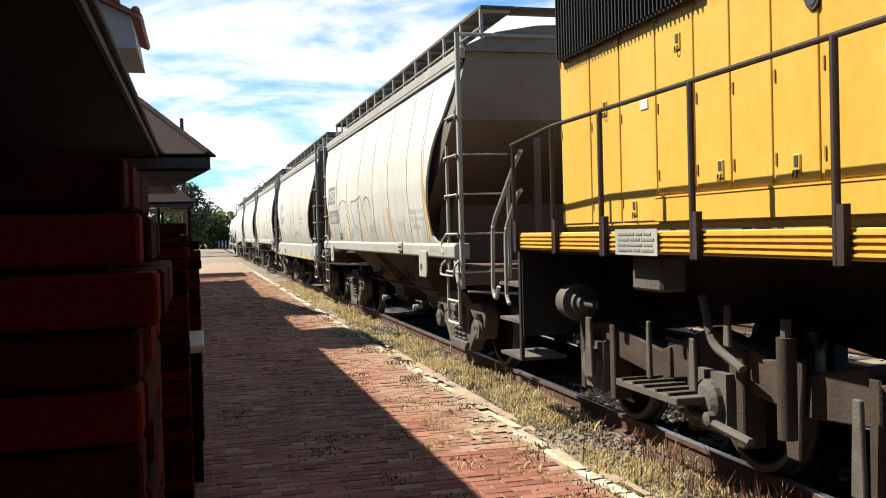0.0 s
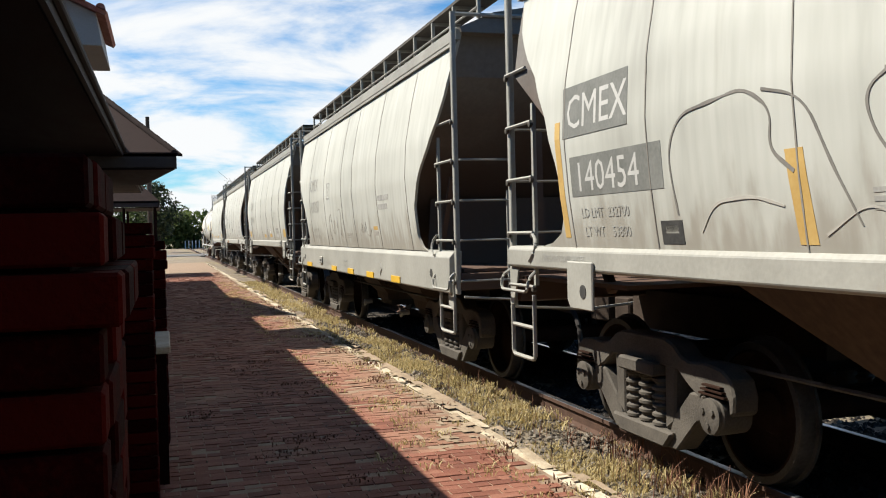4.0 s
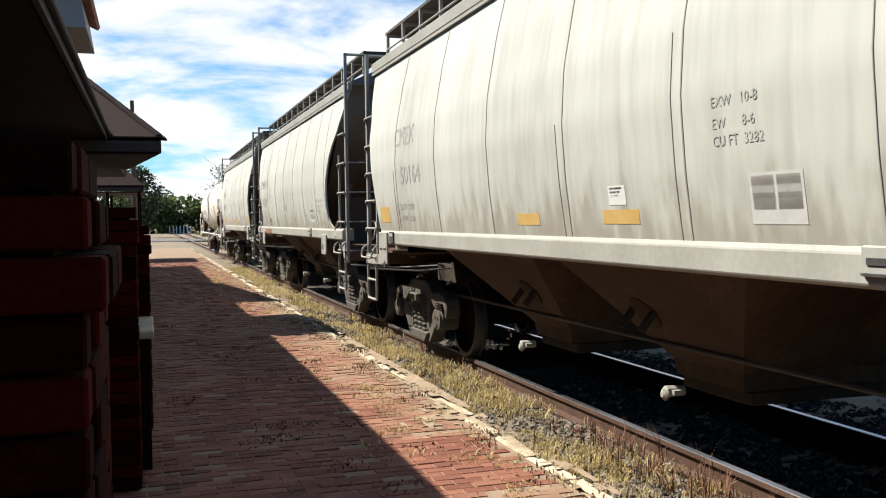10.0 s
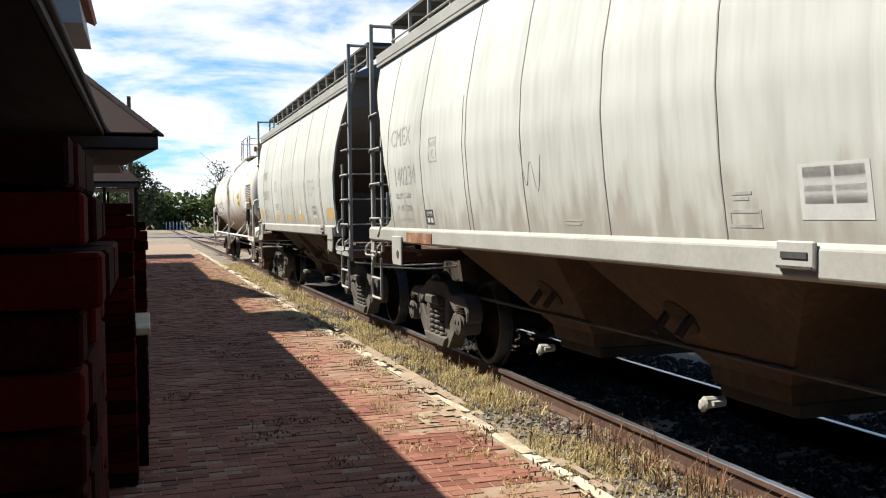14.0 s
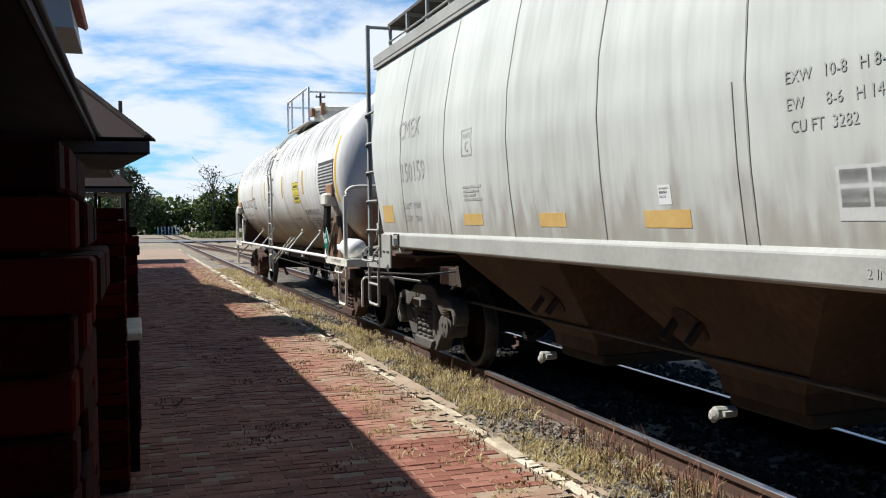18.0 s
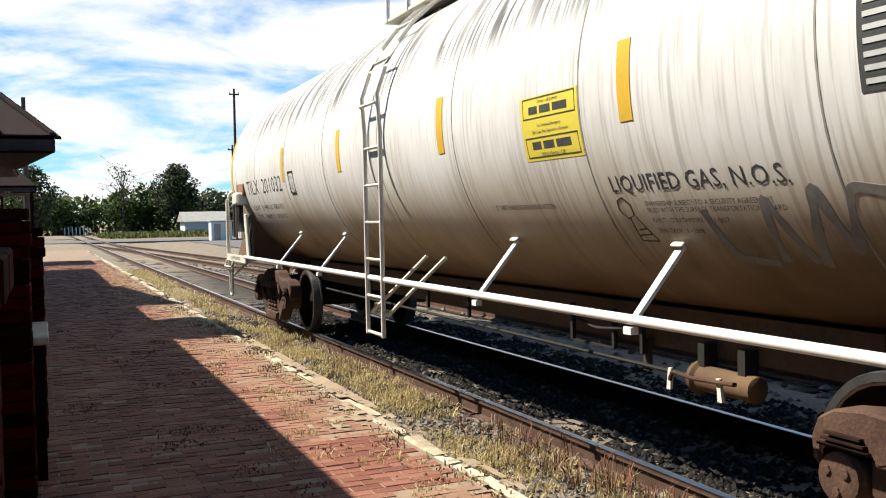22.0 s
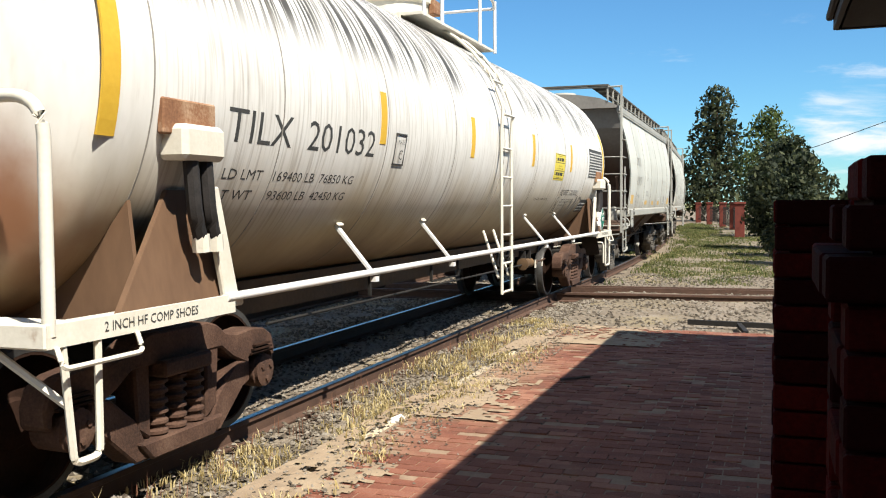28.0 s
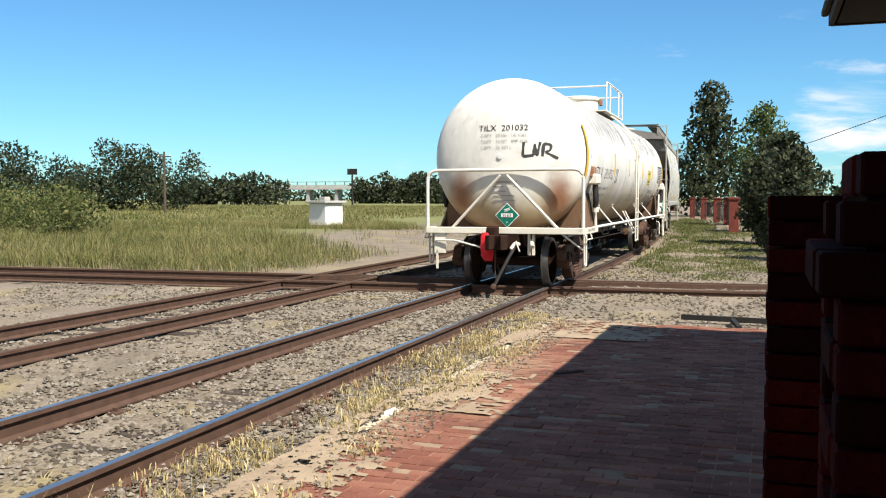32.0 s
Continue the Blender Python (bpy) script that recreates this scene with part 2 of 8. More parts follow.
M["paver"] = mat("paver", [(0.115, 0.042, 0.027), (0.215, 0.078, 0.048), (0.31, 0.145, 0.095)], 0.9, scale=1.4, fine=90, bump=0.5, spread=0.5, island=0.27, coords="Object")
M["paver_one"] = mat("paver_one", [(0.115, 0.042, 0.027), (0.215, 0.078, 0.048), (0.31, 0.145, 0.095)], 0.9, scale=1.4, fine=90, bump=0.5, spread=0.5, random=0.22)
for paving in ("paver", "paver_one"):
    layer(M[paving], (0.33, 0.215, 0.135), 0.02, 0.26, axis="N", scale=0.8, amount=0.50, wobble=1.0, detail=9)
    layer(M[paving], (0.36, 0.25, 0.165), 0.10, 0.26, axis="N", scale=14.0, amount=0.55, wobble=1.0)
    layer(M[paving], (0.06, 0.035, 0.026), 0.08, 0.28, axis="N", scale=2.6, amount=0.55, wobble=1.0, detail=9)
layer(M["paver"], (0.36, 0.255, 0.165), 1.5, 3.0, axis="X", scale=1.2, amount=0.8, wobble=2.2, detail=9)
M["sand"] = mat("sand", [(0.24, 0.17, 0.11), (0.40, 0.31, 0.21)], 0.95, scale=3, fine=120, bump=0.5)
M["mortar"] = mat("mortar", [(0.20, 0.135, 0.09), (0.36, 0.26, 0.175)], 0.95, scale=8, fine=120, bump=0.5)
M["kerb"] = mat("kerb", [(0.30, 0.23, 0.15), (0.50, 0.42, 0.30), (0.62, 0.54, 0.41)], 0.95, scale=5, fine=60, bump=0.8, random=0.25)
M["rail"] = mat("rail", [(0.06, 0.033, 0.022), (0.115, 0.064, 0.043)], 0.85, 0.0, scale=8, fine=120, bump=0.3)
M["rail_top"] = mat("rail_top", [(0.35, 0.36, 0.38), (0.5, 0.5, 0.52)], 0.3, 0.9, scale=2, fine=40, bump=0.05, stretch=(1, 0.1, 1))
M["tie"] = mat("tie", [(0.035, 0.025, 0.02), (0.09, 0.07, 0.055)], 0.95, scale=6, fine=40, bump=0.6, stretch=(0.3, 3, 1), random=0.3)
M["stone"] = mat("stone", [(0.07, 0.055, 0.04), (0.145, 0.12, 0.09), (0.25, 0.22, 0.18)], 0.95, scale=3, fine=60, bump=0.3, island=0.6)
M["dry_grass"] = mat("dry_grass", [(0.33, 0.25, 0.10), (0.58, 0.46, 0.21), (0.72, 0.60, 0.33)], 0.9, scale=1.5, fine=20, bump=0.0, island=0.6)
M["green_grass"] = mat("green_grass", [(0.06, 0.085, 0.02), (0.12, 0.15, 0.045), (0.24, 0.22, 0.09)], 0.9, scale=0.5, fine=10, bump=0.0, island=0.7)
M["weeds"] = mat("weeds", [(0.09, 0.11, 0.03), (0.16, 0.17, 0.055), (0.26, 0.235, 0.09), (0.36, 0.30, 0.15)], 0.9, scale=0.16, fine=1.2, bump=0.0, island=0.35)
M["dead_weed"] = mat("dead_weed", [(0.14, 0.06, 0.035), (0.26, 0.13, 0.08)], 0.9, scale=4, fine=20, bump=0.0, island=0.5)
M["vine"] = mat("vine", [(0.05, 0.075, 0.018), (0.11, 0.14, 0.04), (0.22, 0.21, 0.08)], 0.8, scale=0.5, fine=4, bump=0.0, island=0.5)
M["leaf"] = mat("leaf", [(0.035, 0.055, 0.015), (0.075, 0.11, 0.03), (0.13, 0.165, 0.05)], 0.7, scale=0.8, fine=6, bump=0.0, island=0.6)
M["leaf_dark"] = mat("leaf_dark", [(0.016, 0.027, 0.014), (0.042, 0.056, 0.026), (0.088, 0.10, 0.045)], 0.7, scale=0.8, fine=6, bump=0.0, island=0.6)
M["bark"] = mat("bark", [(0.05, 0.035, 0.025), (0.12, 0.09, 0.07)], 0.95, scale=8, fine=40, bump=0.6)
M["concrete"] = mat("concrete", [(0.33, 0.32, 0.30), (0.48, 0.47, 0.44)], 0.9, scale=1, fine=30, bump=0.3)
M["asphalt"] = mat("asphalt", [(0.10, 0.10, 0.10), (0.17, 0.165, 0.155)], 0.95, scale=0.5, fine=30, bump=0.3)
# Eave wood and fascia: shade under the roof is put into the colour.
M["wood_shaded"] = mat("wood_shaded", [(0.008, 0.004, 0.004), (0.02, 0.010, 0.008)], 0.7, scale=4, fine=40, bump=0.3, stretch=(1, 0.2, 1))
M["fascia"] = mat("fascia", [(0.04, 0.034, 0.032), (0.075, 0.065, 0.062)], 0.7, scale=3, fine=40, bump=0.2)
M["tile"] = mat("tile", [(0.16, 0.05, 0.035), (0.30, 0.10, 0.07), (0.42, 0.2, 0.15)], 0.85, scale=4, fine=60, bump=0.3, random=0.5)
# near-black ballast: the shade under the train is put into its colour
M["shaded_stone"] = mat("shaded_stone", [(0.006, 0.005, 0.0045), (0.016, 0.014, 0.012), (0.034, 0.029, 0.024)], 0.95, scale=3, fine=60, bump=0.3, island=0.6)
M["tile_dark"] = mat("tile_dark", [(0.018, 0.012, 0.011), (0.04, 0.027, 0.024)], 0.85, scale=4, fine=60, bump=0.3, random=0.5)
M["white"] = mat("white_paint", [(0.70, 0.69, 0.66), (0.82, 0.81, 0.78)], 0.5, scale=5, fine=50, bump=0.08)
M["hop_grey"] = mat("hopper_grey", [(0.42, 0.42, 0.375), (0.53, 0.535, 0.48), (0.61, 0.615, 0.56)], 0.6, scale=0.7, fine=5, bump=0.05, stretch=(1, 2.0, 0.25), spread=0.5)
layer(M["hop_grey"], (0.30, 0.27, 0.22), 0.12, 0.35, axis="N", scale=2.2, stretch=(1, 1.8, 0.16), amount=0.55, wobble=1.0)
layer(M["hop_grey"], (0.72, 0.71, 0.68), 0.14, 0.3, axis="N", scale=3.1, stretch=(1, 2.4, 0.12), amount=0.4, wobble=1.0)
layer(M["hop_grey"], (0.24, 0.20, 0.15), 1.95, 1.45, scale=5.0, stretch=(1, 1.5, 0.5), amount=0.55, wobble=1.3)
layer(M["hop_grey"], (0.20, 0.15, 0.10), 0.20, 0.30, axis="N", scale=1.0, stretch=(1, 9.0, 0.35), amount=0.45, wobble=1.0, detail=9)
# Brown underside dirt, darkened further for the shade beneath the car.
M["hop_dirt_shaded"] = mat("hopper_underside", [(0.034, 0.018, 0.011), (0.070, 0.040, 0.024), (0.12, 0.078, 0.050)], 0.85, scale=1.5, fine=20, bump=0.1, stretch=(1, 1, 0.4))
# Ends: side grey darkened to carry their shade; brown low down.
M["hop_dark"] = mat("hopper_end_shaded_grey", [(0.16, 0.15, 0.135), (0.26, 0.245, 0.22)], 0.7, scale=1.5, fine=20, bump=0.1)
layer(M["hop_dark"], (0.11, 0.056, 0.034), 3.4, 2.2, scale=1.2, stretch=(1, 1, 0.3), amount=0.85, wobble=1.2)
M["hop_trim"] = mat("hopper_trim", [(0.30, 0.295, 0.26), (0.42, 0.415, 0.37)], 0.6, scale=2, fine=30, bump=0.1)
layer(M["hop_trim"], (0.22, 0.15, 0.10), 0.16, 0.34, axis="N", scale=5, amount=0.6, wobble=1.0)
M["saddle_brown"] = mat("saddle_brown", [(0.11, 0.06, 0.034), (0.19, 0.11, 0.062)], 0.8, scale=1.5, fine=15, bump=0.1, stretch=(1, 1, 0.4))
M["dormer_paint"] = mat("dormer_paint", [(0.30, 0.26, 0.245), (0.42, 0.37, 0.35)], 0.7, scale=3, fine=40, bump=0.1)
M["iron"] = mat("cast_iron", [(0.035, 0.026, 0.02), (0.085, 0.064, 0.05)], 0.85, scale=4, fine=60, bump=0.35)
M["iron_grey"] = mat("dusty_iron", [(0.055, 0.048, 0.040), (0.135, 0.12, 0.10)], 0.85, scale=4, fine=60, bump=0.35)
M["iron_brown"] = mat("rusty_cast_iron", [(0.030, 0.015, 0.010), (0.078, 0.040, 0.026), (0.135, 0.078, 0.052)], 0.9, scale=4, fine=60, bump=0.35)
M["iron_black"] = mat("black_iron", [(0.010, 0.009, 0.008), (0.026, 0.023, 0.020)], 0.8, scale=4, fine=60, bump=0.3)
M["wheel_rust"] = mat("wheel_rust", [(0.018, 0.010, 0.007), (0.045, 0.024, 0.017)], 0.85, scale=5, fine=50, bump=0.25)
M["wheel_rust"].node_tree.nodes["Principled BSDF"].inputs["Specular IOR Level"].default_value = 0.06
M["iron"].node_tree.nodes["Principled BSDF"].inputs["Specular IOR Level"].default_value = 0.12
for dull in ("tile_dark", "fascia", "wood_shaded"):
    M[dull].node_tree.nodes["Principled BSDF"].inputs["Specular IOR Level"].default_value = 0.06
M["post_brown"] = mat("post_brown", [(0.02, 0.012, 0.01), (0.045, 0.026, 0.02)], 0.7, scale=5, fine=40, bump=0.2)
M["steel"] = mat("tread_steel", [(0.045, 0.042, 0.04), (0.12, 0.115, 0.11)], 0.5, 0.6, scale=6, fine=50, bump=0.05)
M["tank"] = mat("tank_white", [(0.62, 0.60, 0.55), (0.74, 0.72, 0.67), (0.80, 0.79, 0.75)], 0.5, scale=0.8, fine=8, bump=0.03, stretch=(1, 1.6, 0.5), spread=0.4)
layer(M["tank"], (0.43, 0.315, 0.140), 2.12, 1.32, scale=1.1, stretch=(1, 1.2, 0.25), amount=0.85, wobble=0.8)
layer(M["tank"], (0.22, 0.155, 0.085), 0.06, 0.34, axis="N", scale=2.4, stretch=(0.7, 11.0, 1.0), amount=0.38, wobble=1.0, detail=10)
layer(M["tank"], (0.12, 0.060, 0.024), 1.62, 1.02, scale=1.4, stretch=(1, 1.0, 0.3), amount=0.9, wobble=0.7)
streaks(M["tank"], (0.06, 0.055, 0.045), 2.62, 3.84, 0.97, across=26.0, along=1.1, lo=0.455, hi=0.55)
streaks(M["tank"], (0.16, 0.11, 0.06), 1.1, 2.7, 0.34, across=30.0, along=1.3, lo=0.48, hi=0.66)
stain_or_shade(M["tank"], (0.085, 0.042, 0.018), (-1.2, -5.2, 1.15), (0.9, 1.9, 0.62), 0.85)
for head_y in (-7.2, 7.2):
    for cx in (-0.95, 0.86):
        stain_or_shade(M["tank"], (0.25, 0.105, 0.048), (cx, head_y, 1.66), (0.36, 0.9, 0.60), 0.95, 0.35)
    stain_or_shade(M["tank"], (0.17, 0.085, 0.042), (0.0, head_y, 0.95), (1.4, 0.9, 0.75), 0.6)
layer(M["tank"], (0.30, 0.19, 0.11), 0.16, 0.36, axis="N", scale=1.6, stretch=(0.6, 2.6, 0.25), amount=0.45, wobble=1.0)
M["cream"] = mat("cream_paint", [(0.62, 0.58, 0.48), (0.76, 0.72, 0.62)], 0.6, scale=4, fine=40, bump=0.1)
layer(M["cream"], (0.25, 0.12, 0.06), 0.17, 0.32, axis="N", scale=6, amount=0.8, wobble=1.0)
M["rust_paint"] = mat("rusty_paint", [(0.13, 0.055, 0.028), (0.25, 0.12, 0.06), (0.44, 0.30, 0.19)], 0.85, scale=5, fine=50, bump=0.3)
M["yellow"] = mat("safety_yellow", [(0.62, 0.37, 0.03), (0.75, 0.47, 0.05)], 0.6, scale=3, fine=30, bump=0.05)
M["yellow_faded"] = mat("faded_yellow", [(0.52, 0.32, 0.09), (0.64, 0.44, 0.16)], 0.7, scale=6, fine=40, bump=0.03)
M["seam"] = mat("seam_grey", [(0.19, 0.17, 0.145), (0.36, 0.34, 0.30)], 0.8, scale=1.5, fine=20, bump=0.0)
M["sign_yellow"] = mat("sign_yellow", [(0.72, 0.58, 0.06), (0.80, 0.66, 0.10)], 0.5, scale=3, fine=30, bump=0.03)
M["loco_yellow"] = mat("loco_yellow", [(0.56, 0.315, 0.04), (0.64, 0.375, 0.06), (0.69, 0.42, 0.085)], 0.5, scale=0.9, fine=12, bump=0.03, stretch=(1, 1, 0.5))
M["hinge_yellow"] = mat("worn_hinge_yellow", [(0.22, 0.12, 0.02), (0.36, 0.21, 0.04)], 0.6, scale=8, fine=40, bump=0.05)
M["ink"] = mat("stencil_black", [(0.03, 0.03, 0.03), (0.08, 0.08, 0.075)], 0.7, scale=20, fine=90, bump=0.0)
M["ink_faded"] = mat("stencil_faded", [(0.26, 0.255, 0.235), (0.38, 0.375, 0.345), (0.52, 0.52, 0.475)], 0.8, scale=9, fine=40, bump=0.0)
M["ink_pale"] = mat("stencil_pale", [(0.5, 0.5, 0.47), (0.62, 0.61, 0.58)], 0.7, scale=14, fine=60, bump=0.0)
M["panel_grey"] = mat("patch_grey", [(0.035, 0.035, 0.033), (0.07, 0.07, 0.066)], 0.7, scale=6, fine=40, bump=0.05)
M["sill_brown"] = mat("sill_brown", [(0.07, 0.04, 0.02), (0.15, 0.09, 0.045)], 0.85, scale=2, fine=20, bump=0.1)
M["graffiti"] = mat("graffiti_grey", [(0.14, 0.13, 0.115), (0.28, 0.265, 0.235)], 0.8, scale=4, fine=30, bump=0.0)
M["panel_mid"] = mat("faded_panel", [(0.15, 0.155, 0.14), (0.25, 0.255, 0.235)], 0.7, scale=5, fine=40, bump=0.03)
M["graffiti_pale"] = mat("graffiti_pale", [(0.33, 0.31, 0.27), (0.47, 0.45, 0.40)], 0.8, scale=4, fine=30, bump=0.0)
M["green_sign"] = mat("placard_green", [(0.0, 0.13, 0.085), (0.0, 0.18, 0.12)], 0.5, scale=4, fine=30, bump=0.0)
M["red_cloth"] = mat("red_cloth", [(0.55, 0.01, 0.015), (0.75, 0.02, 0.03)], 0.6, scale=8, fine=60, bump=0.2)
M["hose"] = mat("rubber_hose", [(0.012, 0.011, 0.010), (0.035, 0.03, 0.028)], 0.7, scale=10, fine=80, bump=0.2)
M["glass"] = mat("dark_glass", [(0.05, 0.05, 0.06), (0.09, 0.09, 0.1)], 0.15, scale=1, fine=5, bump=0.0)
M["soil"] = mat("soil", [(0.17, 0.12, 0.08), (0.27, 0.21, 0.14), (0.36, 0.30, 0.21)], 0.95, scale=0.7, fine=25, bump=0.5)


def translucent(m, share):
    """Let light through thin leaves."""
    n, l = m.node_tree.nodes, m.node_tree.links
    b = n["Principled BSDF"]
    tr = n.new("ShaderNodeBsdfTranslucent")
    l.new(b.inputs["Base Color"].links[0].from_socket, tr.inputs["Color"])
    mx = n.new("ShaderNodeMixShader"); mx.inputs[0].default_value = share
    l.new(b.outputs[0], mx.inputs[1]); l.new(tr.outputs[0], mx.inputs[2])
    l.new(mx.outputs[0], n["Material Output"].inputs["Surface"])


for leafy in ("leaf", "leaf_dark", "vine", "weeds", "dry_grass", "green_grass"):
    translucent(M[leafy], 0.42)


# ---- mesh helpers ----
def add_box(bm, c, size, r=None):
    """A box by centre and size; r: an optional turn in degrees (Euler)."""
    q = Euler([radians(a) for a in r]).to_matrix() if r else None
    vs = []
    for sx in (-0.5, 0.5):
        for sy in (-0.5, 0.5):
            for sz in (-0.5, 0.5):
                v = Vector((sx * size[0], sy * size[1], sz * size[2]))
                vs.append(bm.verts.new((q @ v if q else v) + Vector(c)))
    for f in ((0, 1, 3, 2), (4, 6, 7, 5), (0, 4, 5, 1), (2, 3, 7, 6), (0, 2, 6, 4), (1, 5, 7, 3)):
        bm.faces.new([vs[i] for i in f])


def add_ring_loft(bm, rings, closed=True, caps=True):
    """Skin a list of rings of points."""
    vs = [[bm.verts.new(p) for p in r] for r in rings]
    n = len(vs[0])
    for a, b in zip(vs, vs[1:]):
        for i in range(n if closed else n - 1):
            j = (i + 1) % n
            bm.faces.new((a[i], a[j], b[j], b[i]))
    if caps and closed:
        bm.faces.new(list(reversed(vs[0])))
        bm.faces.new(vs[-1])


def add_tube(bm, pts, r, n=8):
    """A round bar along a chain of points."""
    pts = [Vector(p) for p in pts]
    rings = []
    for i, p in enumerate(pts):
        d = (pts[min(i + 1, len(pts) - 1)] - pts[max(i - 1, 0)]).normalized()
        u = d.cross(Vector((0, 0, 1)) if abs(d.z) < 0.9 else Vector((1, 0, 0))).normalized()
        w = d.cross(u)
        rings.append([p + r * (math.cos(2 * math.pi * k / n) * u + math.sin(2 * math.pi * k / n) * w) for k in range(n)])
    add_ring_loft(bm, rings)


def add_turned(bm, axis_p, axis, profile, n=24):
    """A turned body: profile of (distance along the axis, radius)."""
    a = Vector(axis).normalized()
    u = a.cross(Vector((0, 0, 1)) if abs(a.z) < 0.9 else Vector((1, 0, 0))).normalized()
    w = a.cross(u)
    o = Vector(axis_p)
    add_ring_loft(bm, [[o + a * d + r * (math.cos(2 * math.pi * k / n) * u + math.sin(2 * math.pi * k / n) * w) for k in range(n)] for d, r in profile])


def add_plate(bm, poly, lo, hi, axis="x"):
    """A flat plate: an outline in two axes, thickened along the third."""
    def put(a, b, c):
        return {"x": (c, a, b), "y": (a, c, b), "z": (a, b, c)}[axis]
    v0 = [bm.verts.new(put(a, b, lo)) for a, b in poly]
    v1 = [bm.verts.new(put(a, b, hi)) for a, b in poly]
    bm.faces.new(v0); bm.faces.new(list(reversed(v1)))
    for i in range(len(poly)):
        j = (i + 1) % len(poly)
        bm.faces.new((v0[i], v1[i], v1[j], v0[j]))


def rounded(pts, r=0.06, k=4):
    """Round the corners of a chain of points."""
    pts = [Vector(p) for p in pts]
    out = [pts[0]]
    for a, b, c in zip(pts, pts[1:], pts[2:]):
        d0, d1 = (a - b), (c - b)
        q = min(r, d0.length / 2, d1.length / 2)
        p0, p1 = b + d0.normalized() * q, b + d1.normalized() * q
        for i in range(k + 1):
            s = i / k
            out.append((1 - s) ** 2 * p0 + 2 * s * (1 - s) * b + s * s * p1)
    out.append(pts[-1])
    return out


def part(name, bm, material, parent=None, label="", smooth=False, bevel=0.0):
    """Link a bmesh as one mesh object under a thing or a part."""
    bmesh.ops.recalc_face_normals(bm, faces=bm.faces)
    if bevel:
        bmesh.ops.bevel(bm, geom=[e for e in bm.edges], offset=bevel, segments=1, affect="EDGES", clamp_overlap=True)
    me = bpy.data.meshes.new(name)
    bm.to_mesh(me); bm.free()
    if smooth:
        for p in me.polygons:
            p.use_smooth = True
        if smooth is not True:
            me.set_sharp_from_angle(angle=radians(smooth))
    me.materials.append(M[material])
    ob = new(name, me)
    if parent:
        ob.parent = parent
    if label:
        ob["label"] = label
    return ob


def boxes(name, items, material, parent=None, label="", bevel=0.0):
    bm = bmesh.new()
    for it in items:
        add_box(bm, *it)
    return part(name, bm, material, parent, label, bevel=bevel)


def tube(name, pts, r, material, parent=None, label="", n=8):
    bm = bmesh.new()
    add_tube(bm, pts, r, n)
    return part(name, bm, material, parent, label, smooth=40)


def plate(name, poly, lo, hi, axis, material, parent=None, label="", bevel=0.0):
    bm = bmesh.new()
    add_plate(bm, poly, lo, hi, axis)
    return part(name, bm, material, parent, label, bevel=bevel)


def turned(name, p, axis, profile, material, parent=None, label="", n=24):
    bm = bmesh.new()
    add_turned(bm, p, axis, profile, n)
    return part(name, bm, material, parent, label, smooth=35)


def thing(name, label, category, m=None, group="", kind=""):
    ob = new(name)
    ob.empty_display_size = 0.3
    if m is not None:
        ob.matrix_world = m
    return tagged(ob, label, category, group, kind)


def mesh_from(name, verts, faces, material, smooth=False):
    me = bpy.data.meshes.new(name)
    me.from_pydata(verts, [], faces)
    me.materials.append(M[material])
    me.update()
    return new(name, me)


def lettering(text, height, shape, material, parent, name="lettering", align="LEFT", wide=1.0, label=""):
    """Letters of the built-in font laid on a surface: shape(u, v) gives the place for metres along and up."""
    cu = bpy.data.curves.new(name, "FONT")
    cu.body, cu.size, cu.align_x, cu.resolution_u = text, height / 0.7, align, 2
    tmp = bpy.data.objects.new(name, cu)
    me = bpy.data.meshes.new_from_object(tmp)
    bpy.data.objects.remove(tmp)
    if height > 0.08:
        bm = bmesh.new(); bm.from_mesh(me)
        for k in range(1, 12):
            bmesh.ops.bisect_plane(bm, geom=list(bm.verts) + list(bm.edges) + list(bm.faces), plane_co=(0, height * k / 12, 0), plane_no=(0, 1, 0))
        bm.to_mesh(me); bm.free()
    for v in me.vertices:
        v.co = shape(v.co.x * wide, v.co.y)
    me.materials.clear()
    me.materials.append(M[material])
    ob = new(name, me)
    ob.parent = parent
    if label:
        ob["label"] = label
    return ob


# ---- the train ----
XN = 3.62                 # near rail of the main track
XC = XN + 0.7525          # middle of the main track
SPEED = ((0, -3.53), (3, -3.50), (10.4, -3.37), (14.3, -3.29), (18.3, -3.22), (20.5, -3.17), (22.5, -3.17), (25, -3.214), (32, -3.265))


def run(t):
    """How far the train has gone along the track, from 23.5 s on."""
    k = np.linspace(23.5, t, 120)
    v = np.interp(k, [a for a, _ in SPEED], [b for _, b in SPEED])
    return float(np.sum((v[1:] + v[:-1]) / 2 * np.diff(k)))


RUN = {round(0.2 * i, 1): run(0.2 * i) for i in range(161)}
CARS, WHEELSETS = [], []
R_WHEEL = 0.457


